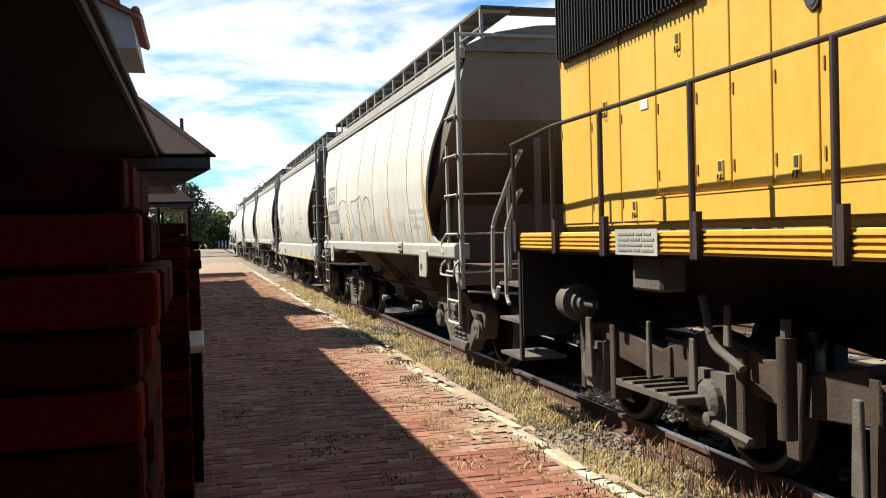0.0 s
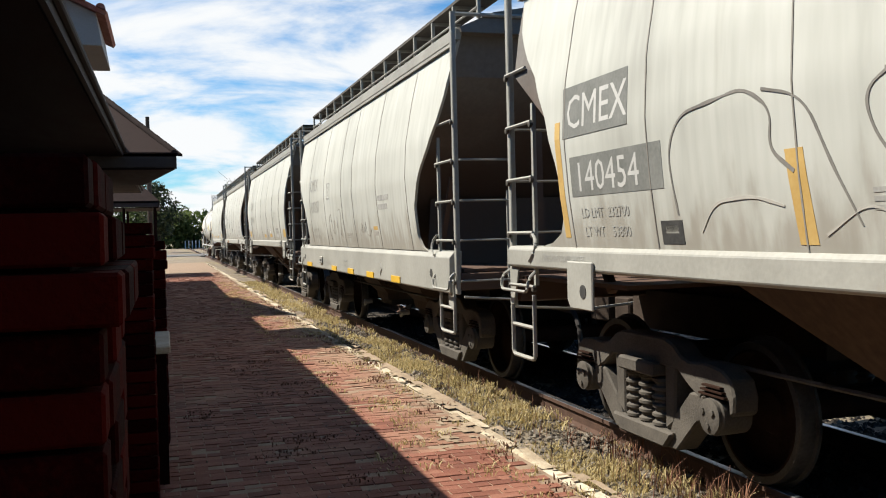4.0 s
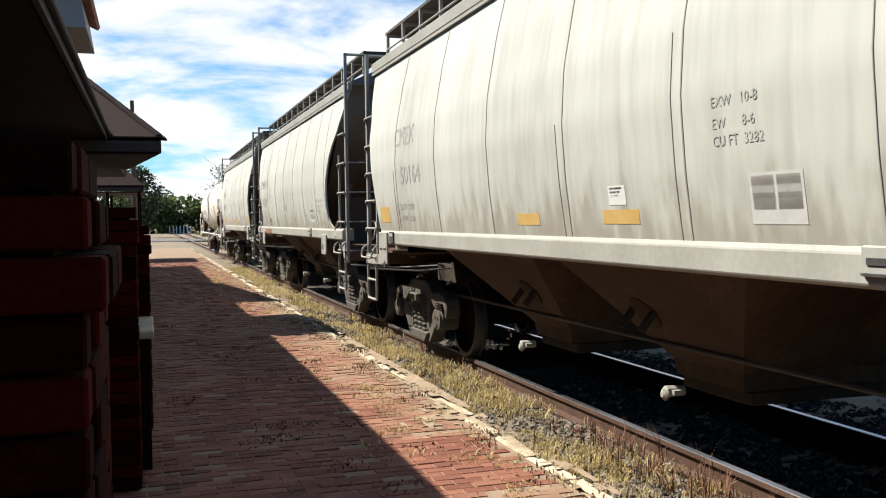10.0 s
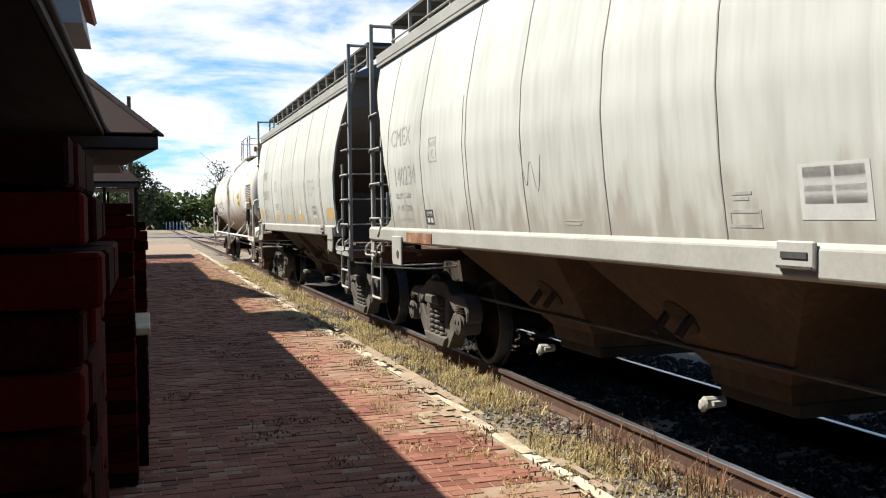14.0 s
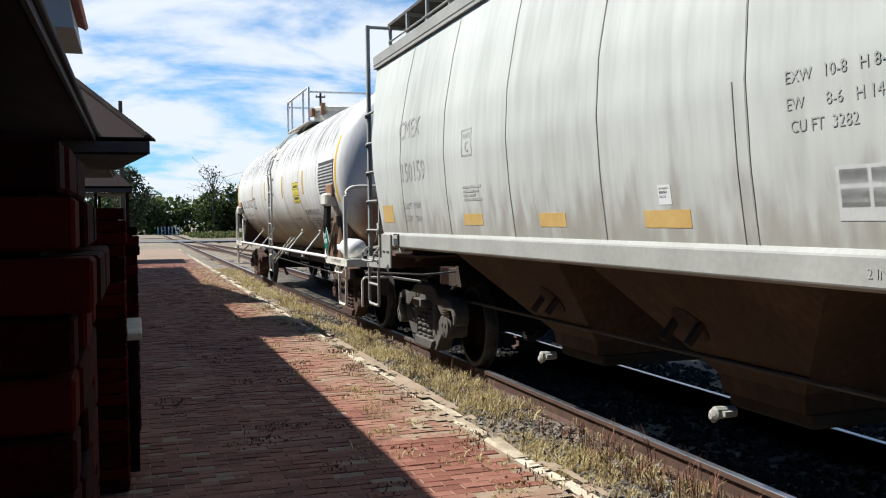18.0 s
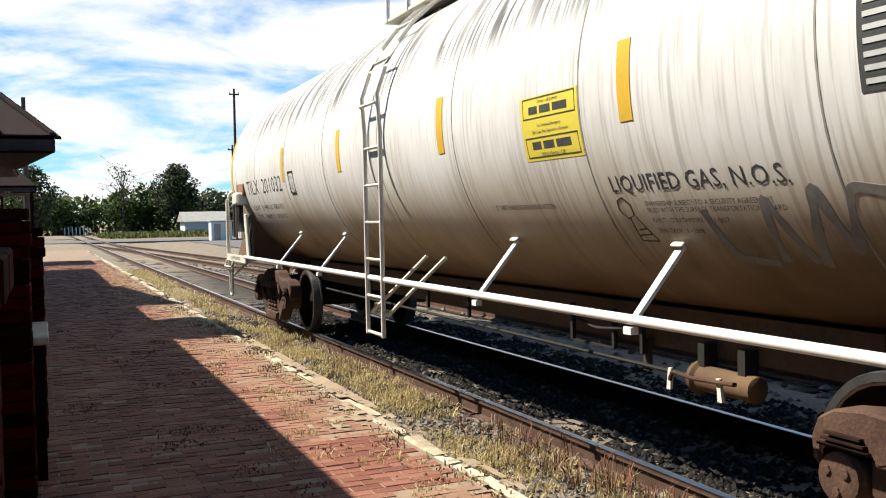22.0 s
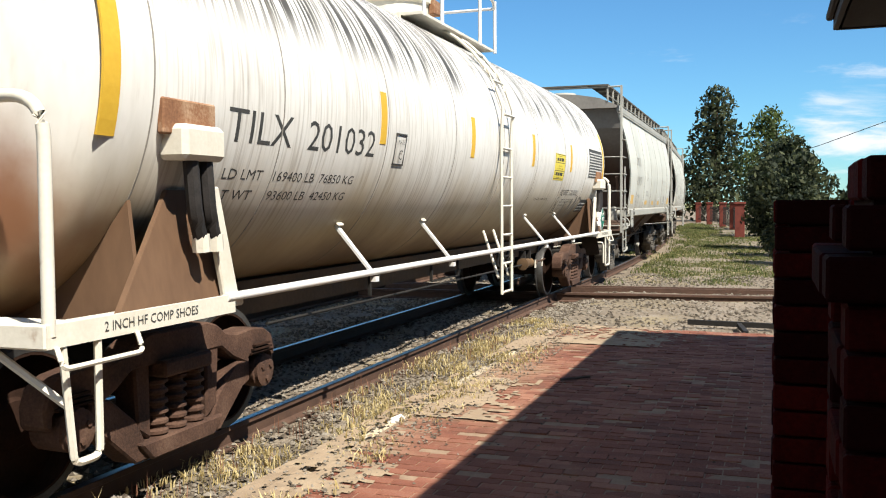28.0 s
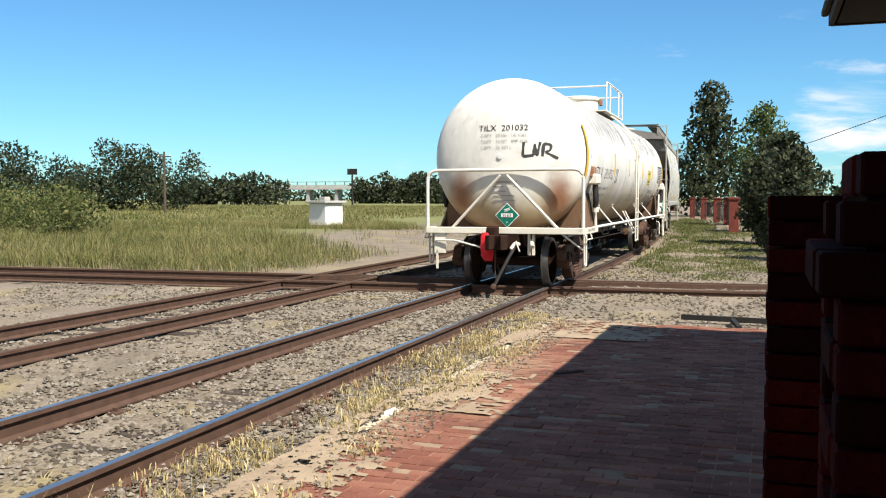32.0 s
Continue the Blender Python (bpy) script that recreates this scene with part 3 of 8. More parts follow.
def wheelset(parent, y, rusty="wheel_rust"):
    """Two wheels on an axle, which turn."""
    bm = bmesh.new()
    add_turned(bm, (-0.66, 0, 0), (1, 0, 0), [(0, 0.075), (0.3, 0.085), (1.02, 0.085), (1.32, 0.075)], 12)
    ax = part("wheelset", bm, rusty, parent, smooth=40)
    ax.location = (0, y, R_WHEEL)
    for s in (-1, 1):
        bm = bmesh.new()
        # hub, dished plate and rim
        prof = [(-0.70, 0.05), (-0.70, 0.13), (-0.675, 0.15), (-0.655, 0.30), (-0.665, 0.385), (-0.725, 0.39), (-0.80, 0.385), (-0.80, 0.40),
                (-0.69, 0.40), (-0.67, 0.39), (-0.63, 0.30), (-0.63, 0.15), (-0.60, 0.13), (-0.60, 0.05)]
        add_turned(bm, (0, 0, 0), (-s, 0, 0), [(-d, r) for d, r in prof], 28)
        w = part("wheel", bm, rusty, ax, smooth=35)
        bm = bmesh.new()
        ring = [(0.80, 0.402), (0.80, 0.445), (0.79, 0.45), (0.70, R_WHEEL), (0.695, 0.482), (0.675, 0.482), (0.665, 0.402)]
        rows = [[bm.verts.new((-s * d, r * math.cos(k * math.pi / 18), r * math.sin(k * math.pi / 18))) for d, r in ring] for k in range(36)]
        for k in range(36):
            for j in range(len(ring) - 1):
                bm.faces.new((rows[k][j], rows[k][j + 1], rows[(k + 1) % 36][j + 1], rows[(k + 1) % 36][j]))
        part("tread", bm, "steel", ax, "worn steel wheel tread", smooth=35)
    WHEELSETS.append((ax, y))
    return ax


def truck(parent, y, material, wb=1.83):
    """A three-piece freight truck: side frames, springs, bolster, bearings and two wheelsets."""
    for s in (-1, 1):
        x = s * 1.0
        bm = bmesh.new()
        h = wb / 2
        # heavy top member, swelling over the boxes and stepped up over the bolster
        top = [(-h - 0.20, 0.50), (-h - 0.21, 0.60), (-h - 0.17, 0.70), (-h - 0.07, 0.755), (-h + 0.10, 0.775), (-h + 0.30, 0.76), (-0.52, 0.785), (-0.42, 0.85), (-0.30, 0.885),
               (0.30, 0.885), (0.42, 0.85), (0.52, 0.785), (h - 0.30, 0.76), (h - 0.10, 0.775), (h + 0.07, 0.755), (h + 0.17, 0.70), (h + 0.21, 0.60), (h + 0.20, 0.50),
               (h + 0.15, 0.47), (h + 0.14, 0.57), (h - 0.14, 0.57), (h - 0.17, 0.53), (0.60, 0.60), (0.46, 0.69), (-0.46, 0.69), (-0.60, 0.60), (-h + 0.17, 0.53), (-h + 0.14, 0.57), (-h - 0.14, 0.57), (-h - 0.15, 0.47)]
        add_plate(bm, [(y + a, b) for a, b in top], x - 0.09, x + 0.09, "x")
        for q in (-1, 1):
            # column beside the springs, sloping tension member, jaws round the box
            leg = [(q * 0.29, 0.72), (q * 0.44, 0.71), (q * 0.41, 0.32), (q * 0.29, 0.24)]
            add_plate(bm, [(y + a, b) for a, b in leg], x - 0.08, x + 0.08, "x")
            arm = [(q * 0.42, 0.38), (q * (h - 0.30), 0.56), (q * (h - 0.13), 0.57), (q * (h - 0.13), 0.40), (q * (h - 0.22), 0.37), (q * 0.44, 0.13), (q * 0.28, 0.13)]
            add_plate(bm, [(y + a, b) for a, b in arm], x - 0.085, x + 0.085, "x")
        add_plate(bm, [(y - 0.44, 0.25), (y + 0.44, 0.25), (y + 0.32, 0.13), (y - 0.32, 0.13)], x - 0.12, x + 0.12, "x")
        part("side_frame", bm, material, parent, bevel=0.014)
        for q in (-1, 1):
            for k in range(3):
                boxes("adapter_rib", [((x + s * 0.06, y + q * h, 0.645 - 0.028 * k), (0.12, 0.20 + 0.04 * k, 0.012))], "wheel_rust", parent)
        # spring nest: coils as turned stacks
        for q in (-0.19, 0.0, 0.19):
            bm = bmesh.new()
            prof = []
            for k in range(6):
                z0 = 0.25 + 0.062 * k
                prof += [(z0, 0.062), (z0 + 0.012, 0.082), (z0 + 0.030, 0.082), (z0 + 0.042, 0.062)]
            add_turned(bm, (x - s * -0.03, y + q, 0), (0, 0, 1), prof, 12)
            part("spring", bm, material, parent, smooth=50)
        boxes("bolster_end", [((x + s * 0.03, y, 0.66), (0.26, 0.50, 0.10))], material, parent, bevel=0.015)
        for q in (-1, 1):
            bm = bmesh.new()
            yy = y + q * wb / 2
            add_turned(bm, (x + s * 0.0, yy, R_WHEEL), (s, 0, 0), [(-0.1, 0.12), (0.10, 0.125), (0.11, 0.115), (0.135, 0.115), (0.14, 0.10), (0.145, 0.05)], 18)
            for k in range(3):
                a = 2 * math.pi * k / 3 + 0.5
                add_turned(bm, (x + s * 0.13, yy + 0.06 * math.cos(a), R_WHEEL + 0.06 * math.sin(a)), (s, 0, 0), [(0, 0.022), (0.025, 0.022), (0.026, 0.01)], 6)
            part("bearing_cap", bm, material, parent, smooth=35)
    # bolster and brake beams coloured black to deepen the shade inside the truck
    boxes("bolster", [((0, y, 0.66), (1.8, 0.36, 0.26))], "iron_black", parent, bevel=0.02)
    for q in (-1, 1):
        wheelset(parent, y + q * wb / 2)
        boxes("brake_beam", [((0, y + q * 0.36, 0.40), (1.5, 0.09, 0.12))], "iron_black", parent)


def coupler(parent, y, s, material="iron", hose=True):
    """A knuckle coupler on its shank; s: the way it points along the car."""
    bm = bmesh.new()
    add_box(bm, (0, y + s * 0.12, 0.84), (0.16, 0.5, 0.16))
    add_plate(bm, [(-0.16, y + s * 0.35), (-0.20, y + s * 0.55), (-0.12, y + s * 0.70), (-0.06, y + s * 0.56), (0.05, y + s * 0.52), (0.10, y + s * 0.66), (0.19, y + s * 0.62), (0.19, y + s * 0.42), (0.1, y + s * 0.32)], 0.72, 0.98, "z")
    part("coupler", bm, material, parent, bevel=0.012)
    if not hose:
        return
    bm = bmesh.new()
    add_tube(bm, rounded([(-0.22, y, 0.80), (-0.26, y + s * 0.25, 0.70), (-0.26, y + s * 0.35, 0.35), (-0.20, y + s * 0.62, 0.30)], 0.12), 0.028, 8)
    part("air_hose", bm, "hose", parent, smooth=40)


def hopper(u0, u1, name_label, sill=(1.34, 1.52), full_end=False, marks=(), stripes=(), short=False, deep=False, seams=(), rungs=(1.19, 1.63, 2.08, 2.53, 2.98)):
    """A two-bay covered hopper between the corner posts u0 and u1 along the train."""
    L = u1 - u0
    car = thing("covered_hopper_car", name_label, "hopper car", group="covered hopper cars of the freight train")
    CARS.append((car, (u0 + u1) / 2))
    H = L / 2
    zt = 3.74

    def wid(z):
        return float(np.interp(z, [1.4, 1.6, 1.9, 2.3, 2.7, 3.2, zt], [1.50, 1.53, 1.57, 1.60, 1.58, 1.49, 1.36]))

    def rec(z):
        if short:
            return float(np.interp(z, [1.44, 1.55, 1.95, 2.3, 2.65, 2.95, 3.3, zt], [0.92, 0.90, 0.84, 0.75, 0.62, 0.55, 0.36, 0.16]))
        if deep:
            return float(np.interp(z, [1.42, 1.47, 1.60, 1.95, 2.2, 2.4, 2.6, 2.85, 3.1, 3.5, zt], [0.95, 1.22, 1.36, 1.34, 1.16, 0.95, 0.68, 0.42, 0.26, 0.15, 0.12]))
        return float(np.interp(z, [1.52, 1.55, 1.62, 1.72, 1.95, 2.15, 2.5, 2.85, 3.05, 3.3, zt], [0.80, 1.02, 1.20, 1.27, 1.29, 1.23, 1.06, 0.80, 0.55, 0.34, 0.18]))

    # side sheets: thin curved shells with scooped ends
    levels = [1.44, 1.48, 1.52, 1.55, 1.58, 1.62, 1.67, 1.72] + [1.78 + (zt - 1.78) * i / 22 for i in range(23)]
    ys = 16
    for s in (-1, 1):
        bm = bmesh.new()
        rows = []
        for z in levels:
            l = H - rec(z)
            rows.append([(s * wid(z), -l + 2 * l * k / ys, z) for k in range(ys + 1)])
        inner = [[(s * (abs(x) - 0.03), y, z) for x, y, z in r] for r in rows]
        vo = [[bm.verts.new(p) for p in r] for r in rows]
        vi = [[bm.verts.new(p) for p in r] for r in inner]
        for a in (vo, vi):
            for i in range(len(a) - 1):
                for k in range(ys):
                    bm.faces.new((a[i][k], a[i][k + 1], a[i + 1][k + 1], a[i + 1][k]))
        for i in range(len(vo) - 1):
            for k in (0, ys):
                bm.faces.new((vo[i][k], vo[i + 1][k], vi[i + 1][k], vi[i][k]))
        part("side_sheet", bm, "hop_grey", car, smooth=40)
        # weld seams: narrow dark ribs along the curve, with a thinner lap line beside some
        if s < 0:
            rs = random.Random(int(abs(u0) * 10))
            for yy in seams:
                for off, half in ((0.0, 0.008),) + (((0.10, 0.004),) if rs.random() < 0.3 else ()):
                    bm = bmesh.new()
                    ring = []
                    ztop = zt - 0.1 if half > 0.005 else rs.uniform(2.2, 3.2)
                    lean = rs.uniform(-0.015, 0.015)
                    for z in levels:
                        y1 = yy + off + lean * (z - 1.5)
                        if abs(y1) > H - rec(z) - 0.03 or z > ztop:
                            continue
                        x = -wid(z)
                        hw = half * (0.75 + 0.5 * rs.random())
                        ring.append([(x - 0.004, y1 - hw * 0.7, z), (x - 0.004, y1 + hw * 0.7, z), (x + 0.01, y1 + hw, z), (x + 0.01, y1 - hw, z)])
                    if len(ring) > 2:
                        add_ring_loft(bm, ring)
                        part("seam", bm, "seam", car)
    # inner body: straight top ends, slope sheets below
    bm = bmesh.new()
    prof = [(1.40, 2.45), (2.95, 0.66 if not full_end else 0.22), (3.3, 0.34 if not full_end else 0.16), (zt + 0.02, 0.22 if not full_end else 0.12)]
    add_ring_loft(bm, [[(-wid(z) + 0.04, -H + r, z), (wid(z) - 0.04, -H + r, z), (wid(z) - 0.04, H - r, z), (-wid(z) + 0.04, H - r, z)] for z, r in prof])
    part("slope_sheet_body", bm, "hop_dark", car)
    # roof, curved across, with eave chord
    bm = bmesh.new()
    arc = [(-1.36, zt - 0.02), (-1.38, zt + 0.03), (-1.0, zt + 0.20), (-0.5, zt + 0.29), (0, zt + 0.32), (0.5, zt + 0.29), (1.0, zt + 0.20), (1.38, zt + 0.03), (1.36, zt - 0.02)]
    add_ring_loft(bm, [[(x, y, z) for x, z in arc] for y in (-H + 0.06, H - 0.06)])
    part("roof", bm, "hop_dark", car)
    for s in (-1, 1):
        boxes("top_chord", [((s * 1.385, 0, zt - 0.03), (0.07, L - 0.22, 0.13))], "hop_trim", car, bevel=0.01)
        boxes("chord_lip", [((s * 1.40, 0, zt - 0.12), (0.05, L - 0.30, 0.03))], "hop_trim", car)
    for k in range(8):
        y = -H + 1.1 + (L - 2.2) * k / 7
        turned("hatch", (0, y, zt + 0.30), (0, 0, 1), [(0, 0.3), (0.10, 0.3), (0.14, 0.27), (0.15, 0.1)], "hop_trim", car, n=16)
    for s in (-1, 1):
        boxes("running_board", [((s * 0.98, 0, zt + 0.47), (0.42, L, 0.035))], "iron_grey", car)
        n = int(L / 0.8)
        for k in range(n + 1):
            y = -H + 0.06 + (L - 0.12) * k / n
            boxes("board_bracket", [((s * 1.17, y, zt + 0.31), (0.035, 0.045, 0.36)), ((s * 1.0, y, zt + 0.44), (0.36, 0.04, 0.04))], "hop_trim", car)
        tube("board_rail", [(s * 1.19, -H + 0.06, zt + 0.24), (s * 1.19, H - 0.06, zt + 0.24)], 0.012, "hop_trim", car, n=6)
    # side sills
    z0, z1 = sill
    jack = (0.98, 1.39, 1.50, 1.10) if short else ((1.49, 1.91, 1.42, 1.06) if L < 10.5 else (1.36, 1.77, 1.42, 1.08))
    for s in (-1, 1):
        bm = bmesh.new()
        if deep:
            poly = [(s * 1.40, z1), (s * 1.49, z1 - 0.01), (s * 1.54, z1 - 0.07), (s * 1.545, z0 + 0.02), (s * 1.52, z0), (s * 1.42, z0 + 0.03)]
        else:
            poly = [(s * 1.36, z1), (s * 1.52, z1), (s * 1.545, z1 - 0.03), (s * 1.545, z0 + 0.02), (s * 1.52, z0), (s * 1.36, z0)]
        hs = H - (0.95 if short else 0.10)
        add_plate(bm, poly, -hs, hs, "y")
        part("side_sill", bm, "hop_trim", car, bevel=0.006)
        for q in (-1, 1):
            if not deep:
                a, b, zh, zl = jack
                plate("jacking_plate", [(q * (H - a), zh), (q * (H - b), zh), (q * (H - b), zl), (q * (H - a - 0.05), zl), (q * (H - a), zl + 0.06)], s * 1.548, s * 1.57, "x", "hop_trim", car, bevel=0.008)
                if short:
                    for k in (0.12, 0.31):
                        boxes("plate_slot", [((s * 1.572, q * (H - a - k), 1.29), (0.008, 0.12, 0.022))], "ink", car)
                    turned("plate_hole", (s * 1.566, q * (H - a - 0.30), 1.10), (s, 0, 0), [(0, 0.045), (0.008, 0.045), (0.009, 0.02)], "ink", car, n=14)
                else:
                    turned("plate_hole", (s * 1.566, q * (H - a - 0.27), 1.21), (s, 0, 0), [(0, 0.05), (0.008, 0.05), (0.009, 0.02)], "ink", car, n=14)
            else:
                turned("lift_hole", (s * 1.543, q * (H - 0.78), 1.20), (s, 0, 0), [(0, 0.045), (0.006, 0.045), (0.007, 0.02)], "ink", car, n=14)
            if short:
                plate("corner_plate", [(q * (H - 0.01), 1.20), (q * (H - 0.95), 1.20), (q * (H - 0.95), 1.08), (q * (H - 0.01), 1.06)], s * 1.49, s * 1.51, "x", "hop_trim", car)
            else:
                plate("corner_plate", [(q * (H - 0.06), z0), (q * (H - 0.26), z0), (q * (H - 0.22), z0 - 0.12), (q * (H - 0.13), 1.02 if not deep else 0.86), (q * (H - 0.06), 1.02 if not deep else 0.86)], s * 1.50, s * 1.515, "x", "hop_trim", car)
        yc = 2.68 if deep else (-H + 1.9 if short else -2.78)
        boxes("card_holder", [((s * 1.553, yc, (z0 + z1) / 2 + (0.03 if not deep else -0.05)), (0.025, 0.26, 0.13))], "hop_trim", car, bevel=0.008)
        boxes("card_slot", [((s * 1.569, yc, (z0 + z1) / 2 + (0.03 if not deep else -0.05)), (0.006, 0.18, 0.03))], "ink", car)
        boxes("card_slot", [((s * 1.569, yc, (z0 + z1) / 2 - (0.025 if not deep else 0.105)), (0.006, 0.24, 0.012))], "ink", car)
    # end frames, ladders and grab irons
    for q in (-1, 1):
        ye = q * H
        boxes("end_sill", [((0, ye - q * 0.07, 1.13), (2.90, 0.14, 0.18))], "hop_dark", car, bevel=0.01)
        boxes("draft_sill", [((0, ye - q * 1.2, 0.92), (0.5, 2.6, 0.34))], "iron", car)
        coupler(car, ye, q)
        for s in (-1, 1):
            boxes("corner_post", [((s * 1.47, ye - q * 0.04, 2.36), (0.05, 0.065, 2.72))], "hop_trim", car, bevel=0.008)
            ds = 0.62 if deep else 0.57
            zs = 2.68 if not short else 2.46
            boxes("ladder_stile", [((s * 1.48, ye - q * ds, (1.2 + zs) / 2), (0.03, 0.04, zs - 1.2))], "hop_trim", car)
            for z in rungs:
                tube("rung", [(s * 1.51, ye - q * 0.04, z), (s * 1.51, ye - q * (ds + 0.02 if z < zs else ds - 0.08), z)], 0.015, "hop_trim", car, n=6)
                for dd in ((0.04, ds) if z < zs else (0.04,)):
                    turned("rung_bolt", (s * 1.49, ye - q * dd, z - 0.02), (s, 0, 0), [(0, 0.024), (0.03, 0.024), (0.034, 0.012)], "iron_grey", car, n=8)
            # end ladder
            tube("end_ladder_stile", [(s * 0.92, ye + q * 0.02, 1.1), (s * 0.92, ye + q * 0.02, rungs[2] + 0.1)], 0.020, "hop_trim", car, n=6)
            for z in rungs[:-1]:
                tube("end_rung", [(s * 1.45, ye + q * 0.02, z), (s * 0.92, ye + q * 0.03, z)], 0.013, "hop_trim", car, n=6)
            # stirrup steps
            tube("stirrup", rounded([(s * 1.50, ye - q * 0.08, 1.12), (s * 1.50, ye - q * 0.08, 0.59), (s * 1.50, ye - q * 0.56, 0.59), (s * 1.50, ye - q * 0.56, 1.12)], 0.05), 0.018, "hop_trim", car, n=6)
            tube("step", [(s * 1.50, ye - q * 0.08, 0.85), (s * 1.50, ye - q * 0.56, 0.85)], 0.017, "hop_trim", car, n=6)
            # looped hand grab over the corner plate
            zg = 1.32 if not deep else 1.22
            tube("hand_grab", rounded([(s * 1.50, ye - q * 0.05, zg), (s * 1.57, ye - q * 0.02, zg - 0.05), (s * 1.58, ye - q * 0.02, zg - 0.17), (s * 1.58, ye - q * 0.60, zg - 0.17), (s * 1.57, ye - q * 0.62, zg - 0.06), (s * 1.50, ye - q * 0.62, zg)], 0.05), 0.014, "hop_trim", car, n=6)
            # hooked bracket where the stile meets the sill
            tube("stile_hook", rounded([(s * 1.51, ye - q * (ds + 0.01), 1.62), (s * 1.53, ye - q * (ds + 0.13), 1.55), (s * 1.55, ye - q * (ds + 0.11), 1.46), (s * 1.55, ye - q * (ds + 0.02), 1.40)], 0.05), 0.013, "hop_trim", car, n=6)
        rise = 0.45 if u0 > -34 else 0.18
        boxes("end_walkway", [((0, ye - q * 0.16, zt + 0.47), (1.52, 0.30, 0.035))], "iron_grey", car)
        tube("end_top_rail", [(-1.47, ye - q * 0.04, zt + rise - 0.02), (1.47, ye - q * 0.04, zt + rise - 0.02)], 0.022, "hop_trim", car, n=6)
        for s in (-1, 1):
            boxes("walkway_post", [((s * 1.47, ye - q * 0.04, (3.70 + zt + rise) / 2), (0.045, 0.045, zt + rise - 3.70))], "hop_trim", car)
        tube("cross_grab", [(-0.9, ye + q * 0.04, 1.30), (0.9, ye + q * 0.04, 1.30)], 0.014, "hop_trim", car, n=6)
        tube("uncoupling_lever", rounded([(-1.45, ye + q * 0.10, 0.98), (-0.7, ye + q * 0.12, 0.92), (-0.1, ye + q * 0.30, 0.94)], 0.1), 0.014, "hop_trim", car, n=6)
        boxes("shear_plate", [((0, ye - q * 1.0, 1.245), (2.80, 1.9, 0.03))], "hop_dark", car)
        wx = 1.36 if short or q < 0 else 0.6
        plate("bolster_web", [(-wx, 1.26), (wx, 1.26), (wx * 0.95, 2.05), (-wx * 0.95, 2.05)], ye - q * 1.62, ye - q * 1.59, "y", "hop_dark", car)
        for x in (-0.45, 0.45):
            boxes("end_post", [((x, ye - q * 0.30, 2.0), (0.09, 0.09, 1.5))], "hop_dark", car)
        for x in (-1.30, 1.30):
            boxes("end_diagonal", [((x * 0.97, ye - q * 1.15, 1.72), (0.06, 0.06, 1.25), (q * -32, 0, 0))], "hop_dark", car)
        truck(car, q * (H - (1.14 if short else 1.58)), "iron_grey")
    # brake gear on the trailing platform
    turned("brake_reservoir", (-0.95, H - 1.05, 1.40), (1, 0, 0), [(-0.02, 0.03), (0.02, 0.11), (0.60, 0.11), (0.64, 0.03)], "iron_grey", car, n=14)
    bm = bmesh.new()
    add_box(bm, (-1.20, H - 0.82, 1.37), (0.16, 0.20, 0.20))
    add_turned(bm, (-1.28, H - 0.82, 1.42), (-1, 0, 0), [(0, 0.075), (0.06, 0.075), (0.08, 0.04)], 12)
    add_turned(bm, (-1.20, H - 0.82, 1.46), (0, 0, 1), [(0, 0.06), (0.09, 0.06), (0.11, 0.03)], 10)
    part("brake_valve", bm, "hop_trim", car, "pale grey brake valve", smooth=40)
    boxes("center_sill", [((0, 0, 1.12), (0.4, L - 1.2, 0.34))], "hop_dirt_shaded", car)
    # two discharge bays
    for q in (-1, 1):
        bm = bmesh.new()
        c = q * 1.28

        def ring(z, hx, y0, y1):
            return [(-hx, c + y0, z), (hx, c + y0, z), (hx, c + y1, z), (-hx, c + y1, z)]
        add_ring_loft(bm, [ring(1.42, 1.44, -1.45 if q < 0 else -1.1, 1.1 if q < 0 else 1.45), ring(0.62, 0.72, -0.42, 0.42), ring(0.50, 0.70, -0.40, 0.40)])
        part("discharge_bay", bm, "hop_dirt_shaded", car)
        turned("inspection_port", (-1.03, c - q * 0.25, 0.99), (-0.75, 0, -0.6), [(-0.05, 0.15), (0.03, 0.15), (0.04, 0.12)], "iron", car, "dark oval inspection cover", n=12)
        for k in (-0.2, 0.2):
            boxes("port_clamp", [((-1.08, c - q * 0.25 + k * 0.7, 0.97), (0.04, 0.05, 0.26), (0, 39, 0))], "iron", car)
        boxes("outlet_gate", [((0, c, 0.45), (1.3, 0.8, 0.09))], "iron", car, bevel=0.01)
        bm = bmesh.new()
        add_box(bm, (-0.98, c, 0.46), (0.07, 0.14, 0.03))
        add_turned(bm, (-0.9, c, 0.46), (-1, 0, 0), [(0, 0.035), (0.14, 0.04), (0.15, 0.02)], 10)
        add_turned(bm, (-0.99, c + 0.05, 0.43), (-1, 0, 0), [(0, 0.03), (0.03, 0.045), (0.05, 0.02)], 10)
        part("gate_crank", bm, "hop_trim", car, "pale grey gate crank")
    tube("train_line", [(-0.85, -H + 1.0, 0.74), (-0.85, H - 1.0, 0.74)], 0.016, "iron_grey", car, n=6)

    def on_side(y0, zc):
        return lambda u, v: (-wid(zc + v) - 0.003, y0 - u, zc + v)

    def on_sill(y0, zc):
        return lambda u, v: (-1.548, y0 - u, zc + v)

    def patch(name, y0, zc, w, h, material, label="", skew=0.0):
        bm = bmesh.new()
        n = max(2, int(h / 0.06))
        zz = [zc + h * k / n for k in range(n + 1)]
        ring = []
        for k, z in enumerate(zz):
            d = skew * (1 - k / n)
            ring.append([(-wid(z) - 0.002, y0 + d, z), (-wid(z) - 0.002, y0 - w + d, z), (-wid(z) + 0.01, y0 - w + d, z), (-wid(z) + 0.01, y0 + d, z)])
        add_ring_loft(bm, ring)
